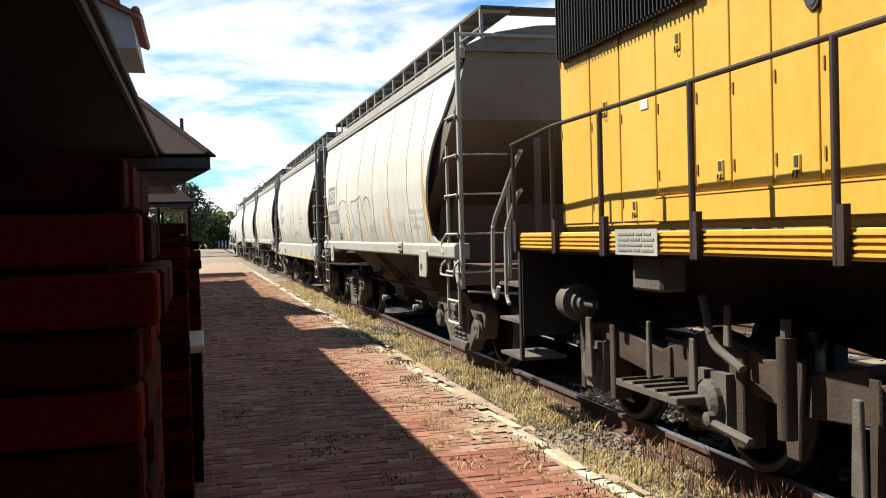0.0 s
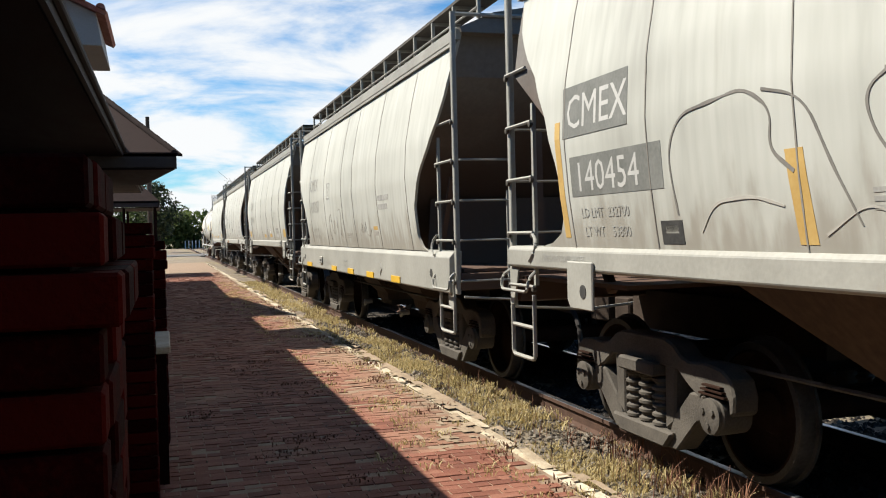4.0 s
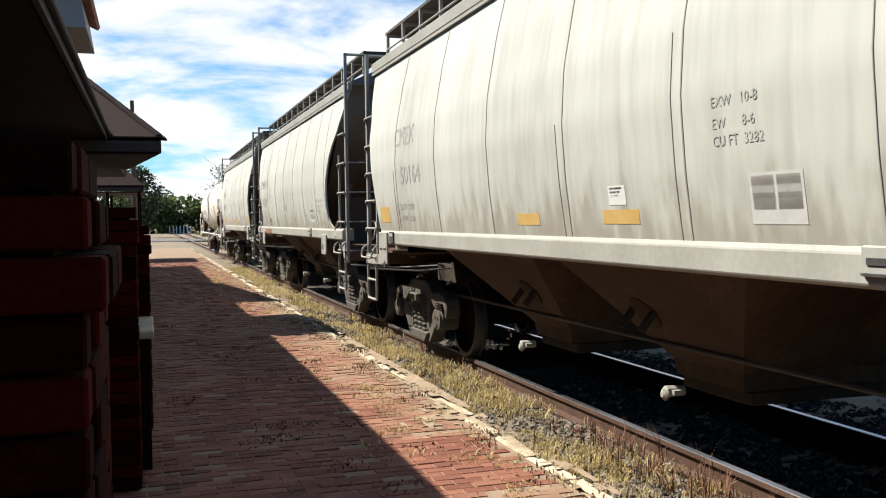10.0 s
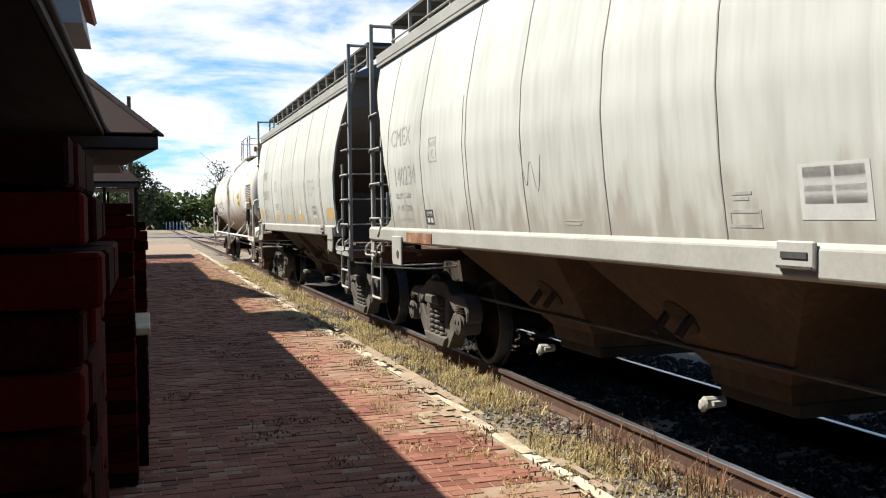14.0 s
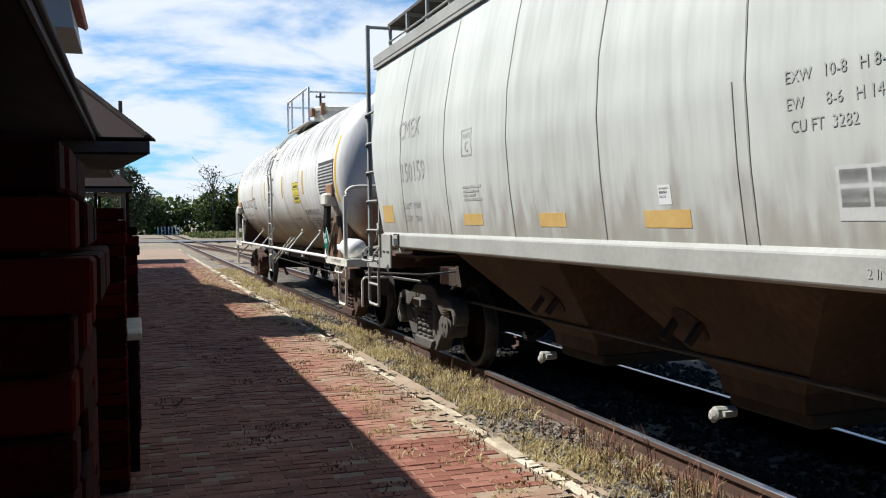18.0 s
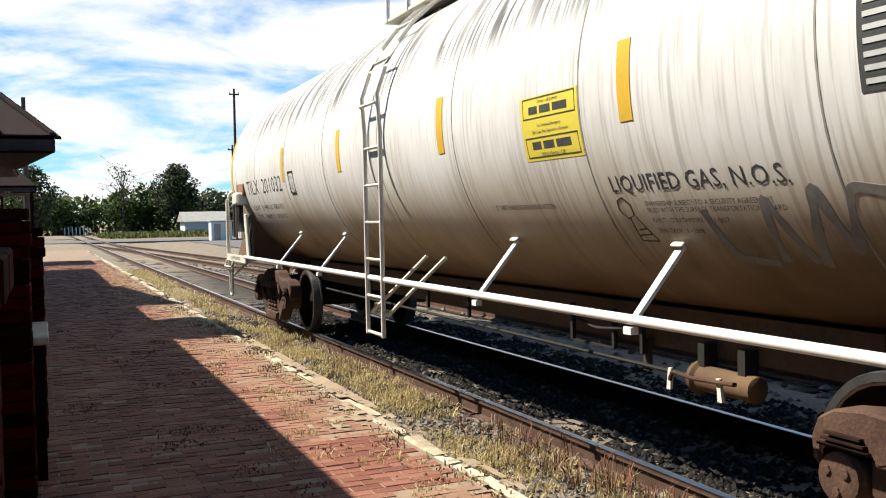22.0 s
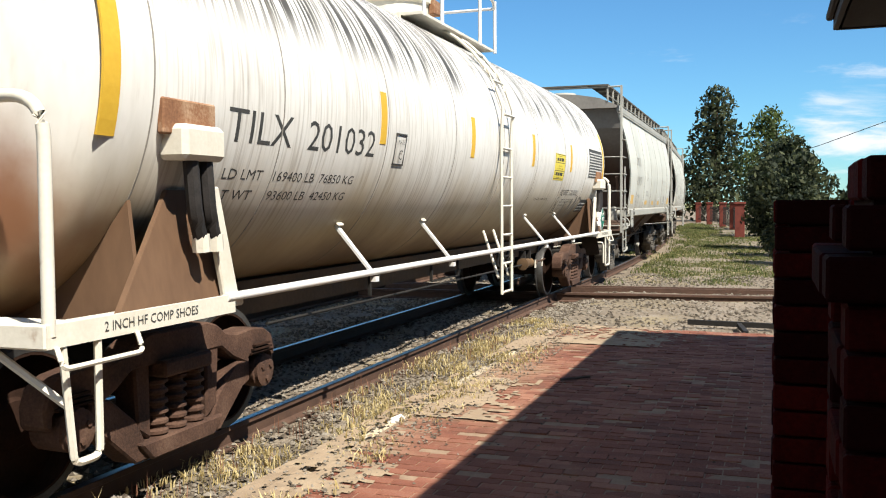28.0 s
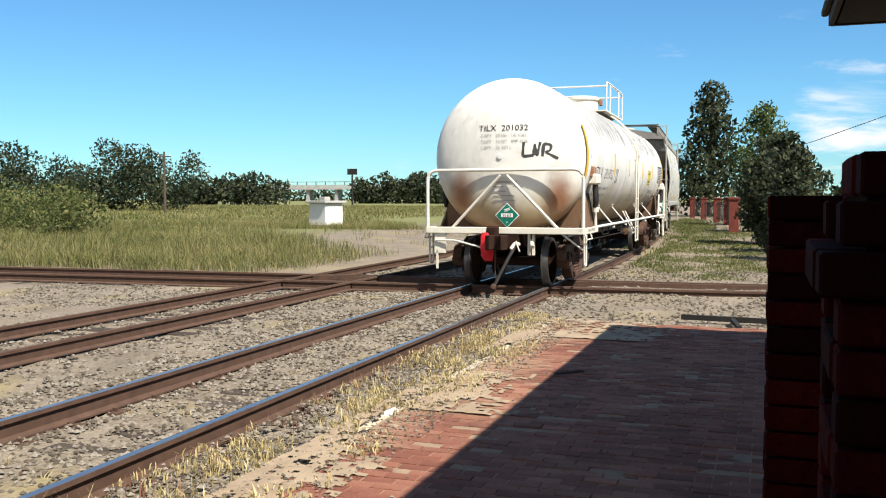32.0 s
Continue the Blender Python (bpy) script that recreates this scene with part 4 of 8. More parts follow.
        return part(name, bm, material, car, label)
    for text, y0, zc, h, material, *rest in marks:
        if text == "BARS":
            for k in range(rest[1]):
                wd = rest[0] * (1 - 0.16 * ((k * 7) % 3))
                patch("stencil_bar", y0, zc - k * h * 1.7 - h, wd, h, material)
        elif text == "PANEL":
            patch("painted_panel", y0, zc, h, rest[0], material)
        elif text == "SILL":
            lettering(rest[0], h, on_sill(y0, zc), material, car, "sill_lettering")
        elif text == "FRAME":
            wdt, hh = h, rest[0]
            for a, b, c2, d in ((0, 0, wdt, 0.016), (0, hh - 0.016, wdt, 0.016), (0, 0.016, 0.016, hh - 0.032), (wdt - 0.016, 0.016, 0.016, hh - 0.032)):
                patch("stencil_frame", y0 - a, zc + b, c2, d, material)
        elif text == "LOOP":
            pts = [(-wid(vv), uu, vv) for uu, vv in rest[0]]
            fine = rounded(pts, 0.22, 6)
            dense = []
            for p0, p1 in zip(fine, fine[1:]):
                n = max(1, int((p1 - p0).length / 0.06))
                dense += [p0 + (p1 - p0) * (k / n) for k in range(n)]
            dense.append(fine[-1])
            bm = bmesh.new()
            ring = []
            for k, p in enumerate(dense):
                d = (dense[min(k + 1, len(dense) - 1)] - dense[max(k - 1, 0)])
                d = Vector((0, d.y, d.z)).normalized() if d.length > 1e-6 else Vector((0, 1, 0))
                n_ = Vector((0, -d.z, d.y)) * h * (0.7 + 0.5 * noise.noise((p.y * 7, p.z * 7, 1.0)))
                x = -wid(p.z)
                a_, b_ = p + n_, p - n_
                ring.append([(x - 0.003, a_.y, a_.z), (x - 0.003, b_.y, b_.z), (x + 0.012, b_.y, b_.z), (x + 0.012, a_.y, a_.z)])
            add_ring_loft(bm, ring)
            part("graffiti_line", bm, material, car)
        else:
            lettering(text, h, on_side(y0, zc), material, car, "side_lettering", wide=rest[0] if rest else 1.0)
    for y0, zc, wdt, hh, *sk in stripes:
        patch("reflector_stripe", y0, zc, wdt, hh, "yellow_faded", "worn yellow reflector stripe", *sk)
    return car


def tank_car():
    """The pressure tank car at the tail of the train."""
    car = thing("tank_car", "dirty white pressure tank car with rusty streaks and black lettering", "tank car")
    CARS.append((car, 3.475))
    HC, R, ZC, E = 7.12, 1.47, 2.41, 0.47

    def surf(y0, ang, out=0.008):
        """Wrap: metres along and up, starting at the angle up from the side."""
        def f(u, v):
            a = ang + v / R
            return (-(R + out) * math.cos(a), y0 - u, ZC + (R + out) * math.sin(a))
        return f
    # shell with ellipsoid heads
    prof = [(-HC - E, 0.02)]
    for k in range(1, 9):
        a = k / 8 * math.pi / 2
        prof.append((-HC - E * math.cos(a), R * math.sin(a)))
    prof += [(-HC * (1 - k / 8), R) for k in range(1, 8)] + [(HC * k / 8, R) for k in range(0, 9)]
    for k in range(7, 0, -1):
        a = k / 8 * math.pi / 2
        prof.append((HC + E * math.cos(a), R * math.sin(a)))
    prof.append((HC + E, 0.02))
    bm = bmesh.new()
    add_turned(bm, (0, 0, ZC), (0, 1, 0), prof, 160)
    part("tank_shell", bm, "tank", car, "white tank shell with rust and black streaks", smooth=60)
    # jacket seams: bands all round
    for u in (-3.25, -1.90, -0.09, 1.73, 3.45, 5.30, 7.10, 8.90, 10.3):
        turned("jacket_seam", (0, u - 3.475, ZC), (0, 1, 0), [(-0.008, R - 0.01), (-0.006, R + 0.003), (0.006, R + 0.003), (0.008, R - 0.01)], "seam", car, n=64)
    # yellow conspicuity strips, wrapped on the shell
    for u, a0, a1, w in ((-3.52, -0.31, 0.40, 0.13), (-0.55, -0.17, 0.13, 0.12), (1.97, -0.17, 0.13, 0.12), (4.71, -0.17, 0.13, 0.12), (7.20, -0.17, 0.13, 0.12), (10.64, -0.28, 0.40, 0.13)):
        bm = bmesh.new()
        rings = []
        for k in range(13):
            a = a0 + (a1 - a0) * k / 12
            y = u - 3.475
            c, s_ = math.cos(a), math.sin(a)
            rings.append([(-(R + 0.004) * c, y - w / 2, ZC + (R + 0.004) * s_), (-(R + 0.004) * c, y + w / 2, ZC + (R + 0.004) * s_), (-(R - 0.01) * c, y + w / 2, ZC + (R - 0.01) * s_), (-(R - 0.01) * c, y - w / 2, ZC + (R - 0.01) * s_)])
        add_ring_loft(bm, rings)
        part("reflector_strip", bm, "yellow", car, "yellow reflector strip")

    def wrapped(name, u, ang, w, h, material, out=0.006, label=""):
        bm = bmesh.new()
        f = surf(u - 3.475, ang, out)
        g = surf(u - 3.475, ang, -0.004)
        n = 8
        add_ring_loft(bm, [[f(0, h * k / n), f(w, h * k / n), g(w, h * k / n), g(0, h * k / n)] for k in range(n + 1)])
        return part(name, bm, material, car, label)

    def write(text, u, ang, h, material="ink", name="lettering", wide=1.0):
        return lettering(text, h, surf(u - 3.475, ang, 0.001), material, car, name, wide=wide)
    A = lambda z: math.asin(max(-1, min(1, (z - ZC) / R)))
    # warning placards: yellow plate, frames, words, and bars for the numbers
    sg = wrapped("emergency_sign", 0.62, A(2.01), 0.70, 0.41, "sign_yellow", 0.002, label="yellow emergency sign with black border and lettering")
    for v in (0.02, 0.27):
        for a, b, c, d in ((0.03, v, 0.64, 0.008), (0.03, v + 0.125, 0.64, 0.008), (0.03, v, 0.008, 0.13), (0.662, v, 0.008, 0.13)):
            bm = bmesh.new()
            f, g = surf(0.62 - 3.475, A(2.01), 0.0035), surf(0.62 - 3.475, A(2.01), 0.0)
            add_ring_loft(bm, [[f(a, b), f(a + c, b), g(a + c, b), g(a, b)], [f(a, b + d), f(a + c, b + d), g(a + c, b + d), g(a, b + d)]])
            part("sign_border", bm, "ink", car)
        for k, (a, c) in enumerate(((0.11, 0.11), (0.25, 0.13), (0.41, 0.17))):
            bm = bmesh.new()
            f, g = surf(0.62 - 3.475, A(2.01), 0.0035), surf(0.62 - 3.475, A(2.01), 0.0)
            b0 = v + (0.055 if v < 0.1 else 0.03)
            add_ring_loft(bm, [[f(a, b0), f(a + c, b0), g(a + c, b0), g(a, b0)], [f(a, b0 + 0.048), f(a + c, b0 + 0.048), g(a + c, b0 + 0.048), g(a, b0 + 0.048)]])
            part("number_bar", bm, "ink", car)
    for tx, v, h in (("For Chemical Emergency", 0.215, 0.02), ("Spill, Leak, Fire, Exposure or Accident", 0.175, 0.02), ("USA & Mexico - Call", 0.03, 0.024), ("Canada - call (collect)", 0.365, 0.02)):
        f0 = surf(0.62 - 3.475, A(2.01), 0.0035)
        lettering(tx, h, lambda u, w, v=v, f0=f0: f0(0.35 + u, v + w), "ink", car, "sign_lettering", align="CENTER")
    lettering("LIQUIFIED GAS, N.O.S.", 0.10, surf(-0.23 - 3.475, A(1.785), 0.002), "ink", car)
    write('5" URETHANE FOAM INSULATION', 1.33, A(1.70), 0.039)
    for tx, v in (("OWNERSHIP SUBJECT TO A SECURITY AGREEMENT", 1.700), ("FILED WITH THE SURFACE TRANSPORTATION BOARD", 1.663), ("PAINT - STRATHMORE W51-0017", 1.607), ("TRN-TXXV   8 - 2008", 1.55)):
        write(tx, -0.49, A(v), 0.03)
    write("TILX  201032", 9.57, A(2.045), 0.215, wide=1.30)
    write("LD LMT   169400 LB  76850 KG", 9.51, A(1.815), 0.072, wide=1.40)
    write("LT WT     93600 LB  42450 KG", 9.51, A(1.685), 0.072, wide=1.40)
    f0 = surf(6.92 - 3.475, A(2.00), 0.010)
    for a, b, c, d in ((0, 0, 0.24, 0.012), (0, 0.27, 0.24, 0.012), (0, 0, 0.012, 0.28), (0.23, 0, 0.012, 0.28)):
        bm = bmesh.new()
        g = surf(6.92 - 3.475, A(2.00), 0.0)
        add_ring_loft(bm, [[f0(a, b), f0(a + c, b), g(a + c, b), g(a, b)], [f0(a, b + d), f0(a + c, b + d), g(a + c, b + d), g(a, b + d)]])
        part("plate_frame", bm, "ink", car)
    lettering("C", 0.09, lambda u, v: f0(0.09 + u, 0.05 + v), "ink", car)
    lettering("PLATE", 0.035, lambda u, v: f0(0.05 + u, 0.19 + v), "ink", car)
    # test-record stencil panels: black with pale bars
    for u, z, w, h, rows in ((-2.11, 2.11, 1.27, 0.52, 9), (-2.15, 1.50, 0.62, 0.26, 3)):
        wrapped("record_panel", u, A(z), w, h, "panel_grey", 0.003, label="black stencil panel with rows of pale writing")
        f1, g1 = surf(u - 3.475, A(z), 0.006), surf(u - 3.475, A(z), 0.0)
        for k in range(rows):
            b = 0.03 + (h - 0.06) * k / rows
            x0 = 0.03
            for wk in (0.34, 0.12, 0.14, 0.13, 0.10):
                wk = wk * w / 1.0
                if x0 + wk > w - 0.02:
                    break
                bm = bmesh.new()
                hh = (h - 0.06) / rows * 0.42
                add_ring_loft(bm, [[f1(x0, b), f1(x0 + wk, b), g1(x0 + wk, b), g1(x0, b)], [f1(x0, b + hh), f1(x0 + wk, b + hh), g1(x0 + wk, b + hh), g1(x0, b + hh)]])
                part("record_bar", bm, "ink_pale", car)
                x0 += wk + 0.03
    # spray-paint strokes on the flank and on the tail head: flat ribbons that follow the shell
    def stroke(name, chain, f, width, material):
        pts = rounded([Vector((a, b, 0)) for a, b in chain], width * 1.6)
        fine = []
        for p, q in zip(pts, pts[1:]):
            n = max(1, int((q - p).length / 0.03))
            fine += [p + (q - p) * (k / n) for k in range(n)]
        fine.append(pts[-1])
        rings = []
        for k, p in enumerate(fine):
            d = (fine[min(k + 1, len(fine) - 1)] - fine[max(k - 1, 0)])
            d = d.normalized() if d.length > 1e-6 else Vector((1, 0, 0))
            nrm = Vector((-d.y, d.x, 0)) * width * (0.75 + 0.35 * noise.noise((p.x * 9, p.y * 9, 2.0)))
            rings.append([f(p.x + nrm.x, p.y + nrm.y, 0.002), f(p.x - nrm.x, p.y - nrm.y, 0.002), f(p.x - nrm.x, p.y - nrm.y, -0.006), f(p.x + nrm.x, p.y + nrm.y, -0.006)])
        bm = bmesh.new()
        add_ring_loft(bm, rings)
        part(name, bm, material, car)
    flank = lambda y0, ang: (lambda u, v, out: surf(y0, ang, out)(u, v))
    for chain in ([(0, 0.34), (0.08, 0.03), (0.34, 0.0)], [(0.40, 0.02), (0.46, 0.42), (0.60, 0.02)], [(0.64, 0.0), (0.78, 0.46), (0.88, 0.08), (0.98, 0.44), (1.2, 0.40), (1.24, 0.2)]):
        stroke("spray_stroke", chain, flank(-0.95 - 3.475, A(1.40)), 0.036, "graffiti")
    for chain in ([(0.02, 0.28), (0.0, 0.22), (0.05, 0.16), (0.12, 0.18), (0.13, 0.25), (0.08, 0.30), (0.02, 0.28)], [(0.07, 0.16), (0.06, 0.0), (0.22, 0.0), (0.13, 0.17)], [(0.07, 0.04), (0.19, 0.05)], [(0.09, 0.08), (0.17, 0.09)]):
        stroke("chalk_drawing", chain, flank(-0.22 - 3.475, A(1.50)), 0.005, "ink")

    def head(q, u, v, out=0.008):
        """A place on an end of the tank: metres across (to a viewer's right) and up from the middle."""
        rr = min(0.98, math.hypot(u, v) / R)
        return (-q * u, q * (HC + E * math.sqrt(1 - rr * rr) + out), ZC + v)
    for q in (-1, 1):
        for tx, x, z, h, m_ in (("TILX  201032", -0.50, 0.47, 0.105, "ink"), ("CAPY   20160   US GAL", -0.46, 0.36, 0.055, "ink_faded" if q > 0 else "ink"), ("CAPY   16787   IMP GAL", -0.46, 0.25, 0.055, "ink_faded" if q > 0 else "ink"), ("CAPY   76 323 L", -0.46, 0.14, 0.055, "ink_faded" if q > 0 else "ink")):
            lettering(tx, h, lambda u, v, x=x, z=z, q=q: head(q, x + u, z + v), m_, car, "head_lettering", wide=1.12)
        for k in range(5):
            w = (0.46, 0.56, 0.24, 0.40, 0.42)[k]
            bm = bmesh.new()
            z = -0.48 - 0.085 * k
            vs = [Vector(head(q, a, b)) for a, b in ((-0.22, z), (-0.22 + w, z), (-0.22 + w, z + 0.022), (-0.22, z + 0.022))]
            add_ring_loft(bm, [vs, [p - Vector((0, q * 0.014, 0)) for p in vs]])
            part("stencil_bar", bm, "ink_faded", car)
        turned("head_plug", head(q, -0.08, 0.0), (0, q, 0), [(-0.02, 0.05), (0.012, 0.05), (0.014, 0.03)], "tank", car, n=16)
    for chain in ([(0.36, 0.16), (0.34, -0.10), (0.54, -0.08)], [(0.54, -0.08), (0.56, 0.14), (0.60, -0.10), (0.66, 0.16)], [(0.70, -0.10), (0.72, 0.13), (0.86, 0.11), (0.84, 0.0), (0.74, -0.02), (0.98, -0.14)]):
        stroke("spray_stroke", [(a_, b_ + 0.09) for a_, b_ in chain], lambda u, v, out: head(1, u, v, out), 0.034, "ink")
    # hazard placards
    def diamond(c, ax, n_, size, parent):
        c, ax, n_ = Vector(c), Vector(ax), Vector(n_)
        up = Vector((0, 0, 1))
        def board(r, off, material, name, label=""):
            bm = bmesh.new()
            q = [c + n_ * off + d * r for d in (up, ax, -up, -ax)]
            add_ring_loft(bm, [q, [p - n_ * 0.006 for p in q]])
            return part(name, bm, material, parent, label)
        pb = board(size, 0.0, "white", "hazard_placard", "green and white diamond hazard placard")
        board(size * 0.92, 0.007, "green_sign", "placard_field")
        bm = bmesh.new()
        q = [c + n_ * 0.016 + ax * a + up * b for a, b in ((-0.48 * size, -0.16 * size), (0.48 * size, -0.16 * size), (0.48 * size, 0.16 * size), (-0.48 * size, 0.16 * size))]
        add_ring_loft(bm, [q, [p - n_ * 0.005 for p in q]])
        part("placard_panel", bm, "white", parent)
        lettering("3163", size * 0.26, lambda u, v: c + n_ * 0.02 + ax * u + up * (v - size * 0.13), "ink", parent, "placard_number", align="CENTER")
        lettering("2", size * 0.16, lambda u, v: c + n_ * 0.02 + ax * u + up * (v - size * 0.62), "white", parent, "placard_number", align="CENTER")
        for k in (-1, 1):
            bm = bmesh.new()
            q = [c + n_ * 0.016 + ax * a + up * b for a, b in ((-0.30 * size, 0.30 * size), (-0.1 * size, 0.30 * size), (0.26 * size, 0.46 * size), (0.22 * size, 0.50 * size))]
            if k > 0:
                q = [p + up * size * 0.12 - ax * size * 0.02 for p in q]
            add_ring_loft(bm, [q, [p - n_ * 0.004 for p in q]])
            part("placard_flame", bm, "white", parent)
    diamond((-1.53, -6.56, 1.35), (0, -1, 0), (-1, 0, 0), 0.21, car)
    diamond((-0.06, 7.60, 1.33), (-1, 0, 0), (0, 1, 0), 0.23, car)
    diamond((0.20, -7.60, 1.33), (1, 0, 0), (0, -1, 0), 0.22, car)

    # running gear and frame
    for q in (-1, 1):
        truck(car, q * 6.12, "iron_brown", 1.9)
        ye = q * (7.85 if q < 0 else 7.68)
        yr = q * (7.68 if q < 0 else 7.64)
        WS = 0.62 if q < 0 else 0.36
        coupler(car, ye - q * 0.1, q, "wheel_rust", hose=q < 0)
        boxes("end_platform", [((0, ye - q * 0.18, 1.06), (2.98, 0.36, 0.05))], "cream", car, bevel=0.01)
        boxes("end_sill", [((0, ye - q * 0.02, 1.05), (2.98, 0.06, 0.12))], "cream", car, bevel=0.01)
        boxes("stub_sill", [((0, ye - q * 1.5, 0.90), (0.6, 3.0, 0.34))], "wheel_rust", car, bevel=0.02)
        # round-cornered end railing with braces
        tube("end_railing", rounded([(-1.47, yr, 1.05), (-1.47, yr, 2.16), (1.47, yr, 2.16), (1.47, yr, 1.05)], 0.2, 6), 0.032, "cream", car, n=10)
        for s in (-1, 1):
            if q > 0:
                tube("railing_brace", [(s * 0.06, yr, 2.06), (s * 1.0, yr - 0.05, 1.09)], 0.028, "cream", car)
            else:
                tube("railing_brace", [(s * 0.55, yr + 0.05, 1.62), (s * 1.0, yr + 0.05, 1.09)], 0.028, "cream", car)
            boxes("side_platform", [((s * 1.34, ye - q * 0.85, 1.05), (0.26, 1.7, 0.05))], "cream", car, bevel=0.01)
            boxes("platform_edge", [((s * 1.48, ye - q * 0.78, 1.05), (0.03, 1.56, 0.11))], "cream", car)
            tube("stirrup", rounded([(s * 1.47, ye - q * 0.12, 1.0), (s * 1.47, ye - q * 0.18, 0.42), (s * 1.47, ye - q * WS, 0.42), (s * 1.47, ye - q * WS, 1.0)], 0.05), 0.02, "cream", car, n=6)
            if q > 0:
                tube("stirrup_brace", [(s * 1.08, ye - 0.04, 1.0), (s * 1.46, ye - 0.16, 0.70)], 0.02, "cream", car, n=6)
            tube("hand_grab", rounded([(s * 1.50, ye - q * 0.05, 1.0), (s * 1.54, ye - q * 0.05, 0.90), (s * 1.54, ye - q * 0.62, 0.90), (s * 1.50, ye - q * 0.62, 1.0)], 0.04), 0.014, "cream", car, n=6)
            # saddle: a side panel that leans out to the deck, and webs behind it
            yb = q * 6.5
            bm = bmesh.new()
            add_ring_loft(bm, [[(s * 1.33, q * 6.22, 1.74), (s * 1.33, q * 6.55, 1.74), (s * 1.30, q * 6.55, 1.74), (s * 1.30, q * 6.22, 1.74)],
                               [(s * 1.42, q * 6.02, 1.07), (s * 1.42, q * 7.10, 1.07), (s * 1.38, q * 7.10, 1.07), (s * 1.38, q * 6.02, 1.07)]])
            part("saddle_plate", bm, "saddle_brown", car)
            for k in (-0.25, 0.35):
                plate("saddle_web", [(s * 0.30, 0.86), (s * 1.37, 1.05), (s * 1.30, 1.68), (s * 1.12, 1.46), (s * 0.7, 1.14)], yb + q * k - 0.015, yb + q * k + 0.015, "y", "saddle_brown", car)
            plate("saddle_gusset", [(yb - q * 0.14, 1.76), (yb - q * 0.28, 1.76), (yb - q * 0.50, 1.03), (yb - q * 0.34, 1.03)], s * 1.42, s * 1.46, "x", "cream", car, bevel=0.01)
            boxes("junction_hood", [((s * 1.47, yb - q * 0.0, 2.0), (0.20, 0.40, 0.20))], "cream", car, bevel=0.03)
            boxes("hood_patch", [((s * 1.455, yb + q * 0.02, 2.14), (0.05, 0.50, 0.20))], "rust_paint", car, "rust-stained backing plate", bevel=0.01)
            for k in (-0.07, 0.07):
                tube("drain_hose", rounded([(s * 1.49, yb + k - q * 0.02, 1.92), (s * 1.50, yb + k - q * 0.04, 1.6), (s * 1.48, yb + k - q * 0.12, 1.46)], 0.1), 0.045, "hose", car)
                tube("hose_clamp", [(s * 1.48, yb + k - q * 0.12, 1.48), (s * 1.48, yb + k - q * 0.13, 1.38)], 0.052, "cream", car)
    for s in (-1, 1):
        # long running handrail and its brackets
        tube("side_handrail", [(s * 1.48, -6.4, 1.09), (s * 1.48, 6.2, 1.09)], 0.028, "white", car, n=10)
        for u in (1.31, -0.61, 5.49, 7.46):
            y = u - 3.475
            bm = bmesh.new()
            add_ring_loft(bm, [[(s * 1.46, y - 0.025, 1.10), (s * 1.46, y + 0.025, 1.10), (s * 1.44, y + 0.025, 1.09), (s * 1.44, y - 0.025, 1.09)],
                               [(s * 1.14, y - 0.03, 1.48), (s * 1.14, y + 0.03, 1.48), (s * 1.12, y + 0.03, 1.47), (s * 1.12, y - 0.03, 1.47)]])
            part("rail_bracket", bm, "white", car)
            boxes("bracket_foot", [((s * 1.16, y, 1.49), (0.05, 0.10, 0.015), (0, s * 40, 0))], "cream", car, bevel=0.005)
            boxes("rail_clamp", [((s * 1.48, y, 1.03), (0.05, 0.07, 0.04))], "white", car)
        # ladder at mid length, up the shell
        for u in (3.28, 3.72):
            y = u - 3.475
            pts = [(s * 1.50, y, 0.55), (s * 1.50, y, 2.45)]
            for k in range(1, 7):
                a = 0.08 + k * 0.17
                pts.append((s * (R + 0.10) * math.cos(a), y, ZC + (R + 0.10) * math.sin(a)))
            tube("ladder_stile", pts, 0.022, "cream", car, n=6)
            tube("ladder_brace", [(s * 1.46, y, 0.75), (s * 1.10, y - 0.55, 1.30)], 0.018, "cream", car, n=6)
        for z in (0.57, 0.92, 1.27, 1.62, 1.97, 2.32):
            tube("rung", [(s * 1.50, 3.28 - 3.475, z), (s * 1.50, 3.72 - 3.475, z)], 0.016, "cream", car, n=6)
        for k in range(3):
            a = 0.2 + k * 0.28
            tube("rung", [(s * (R + 0.1) * math.cos(a), y_, ZC + (R + 0.1) * math.sin(a)) for y_ in (3.28 - 3.475, 3.72 - 3.475)], 0.016, "cream", car, n=6)
    # underside: sill pieces, brake rod and discharge valve
    boxes("belly_plate", [((0, 0.2, 0.915), (1.3, 10.4, 0.27))], "sill_brown", car)
    tube("brake_rod", [(-0.70, -4.2, 0.64), (-0.70, 4.4, 0.68)], 0.014, "iron_black", car, n=6)
    for y in (-2.25, -2.80, -3.13, -0.4, 0.6, 2.4):
        boxes("belly_bracket", [((-0.72, y, 0.86), (0.03, 0.03, 0.28))], "iron_black", car)
    for y, w in ((-2.52, 0.56), (0.1, 1.0)):
        boxes("bracket_bar", [((-0.72, y, 0.72), (0.02, w, 0.016))], "iron_black", car)
    lettering("TILX 201032", 0.085, lambda u, v: (-0.652, -3.9 - u, 0.94 + v), "ink", car, "sill_lettering", wide=1.3)
    turned("brake_cylinder", (-0.72, -3.93, 0.655), (0, 1, 0), [(-0.30, 0.04), (-0.28, 0.075), (0.18, 0.08), (0.20, 0.10), (0.23, 0.10), (0.24, 0.05)], "sill_brown", car, "dull brown brake cylinder", n=18)
    boxes("cylinder_bracket", [((-0.70, -3.76, 0.78), (0.10, 0.06, 0.18)), ((-0.70, -4.11, 0.78), (0.10, 0.06, 0.18))], "iron_black", car)
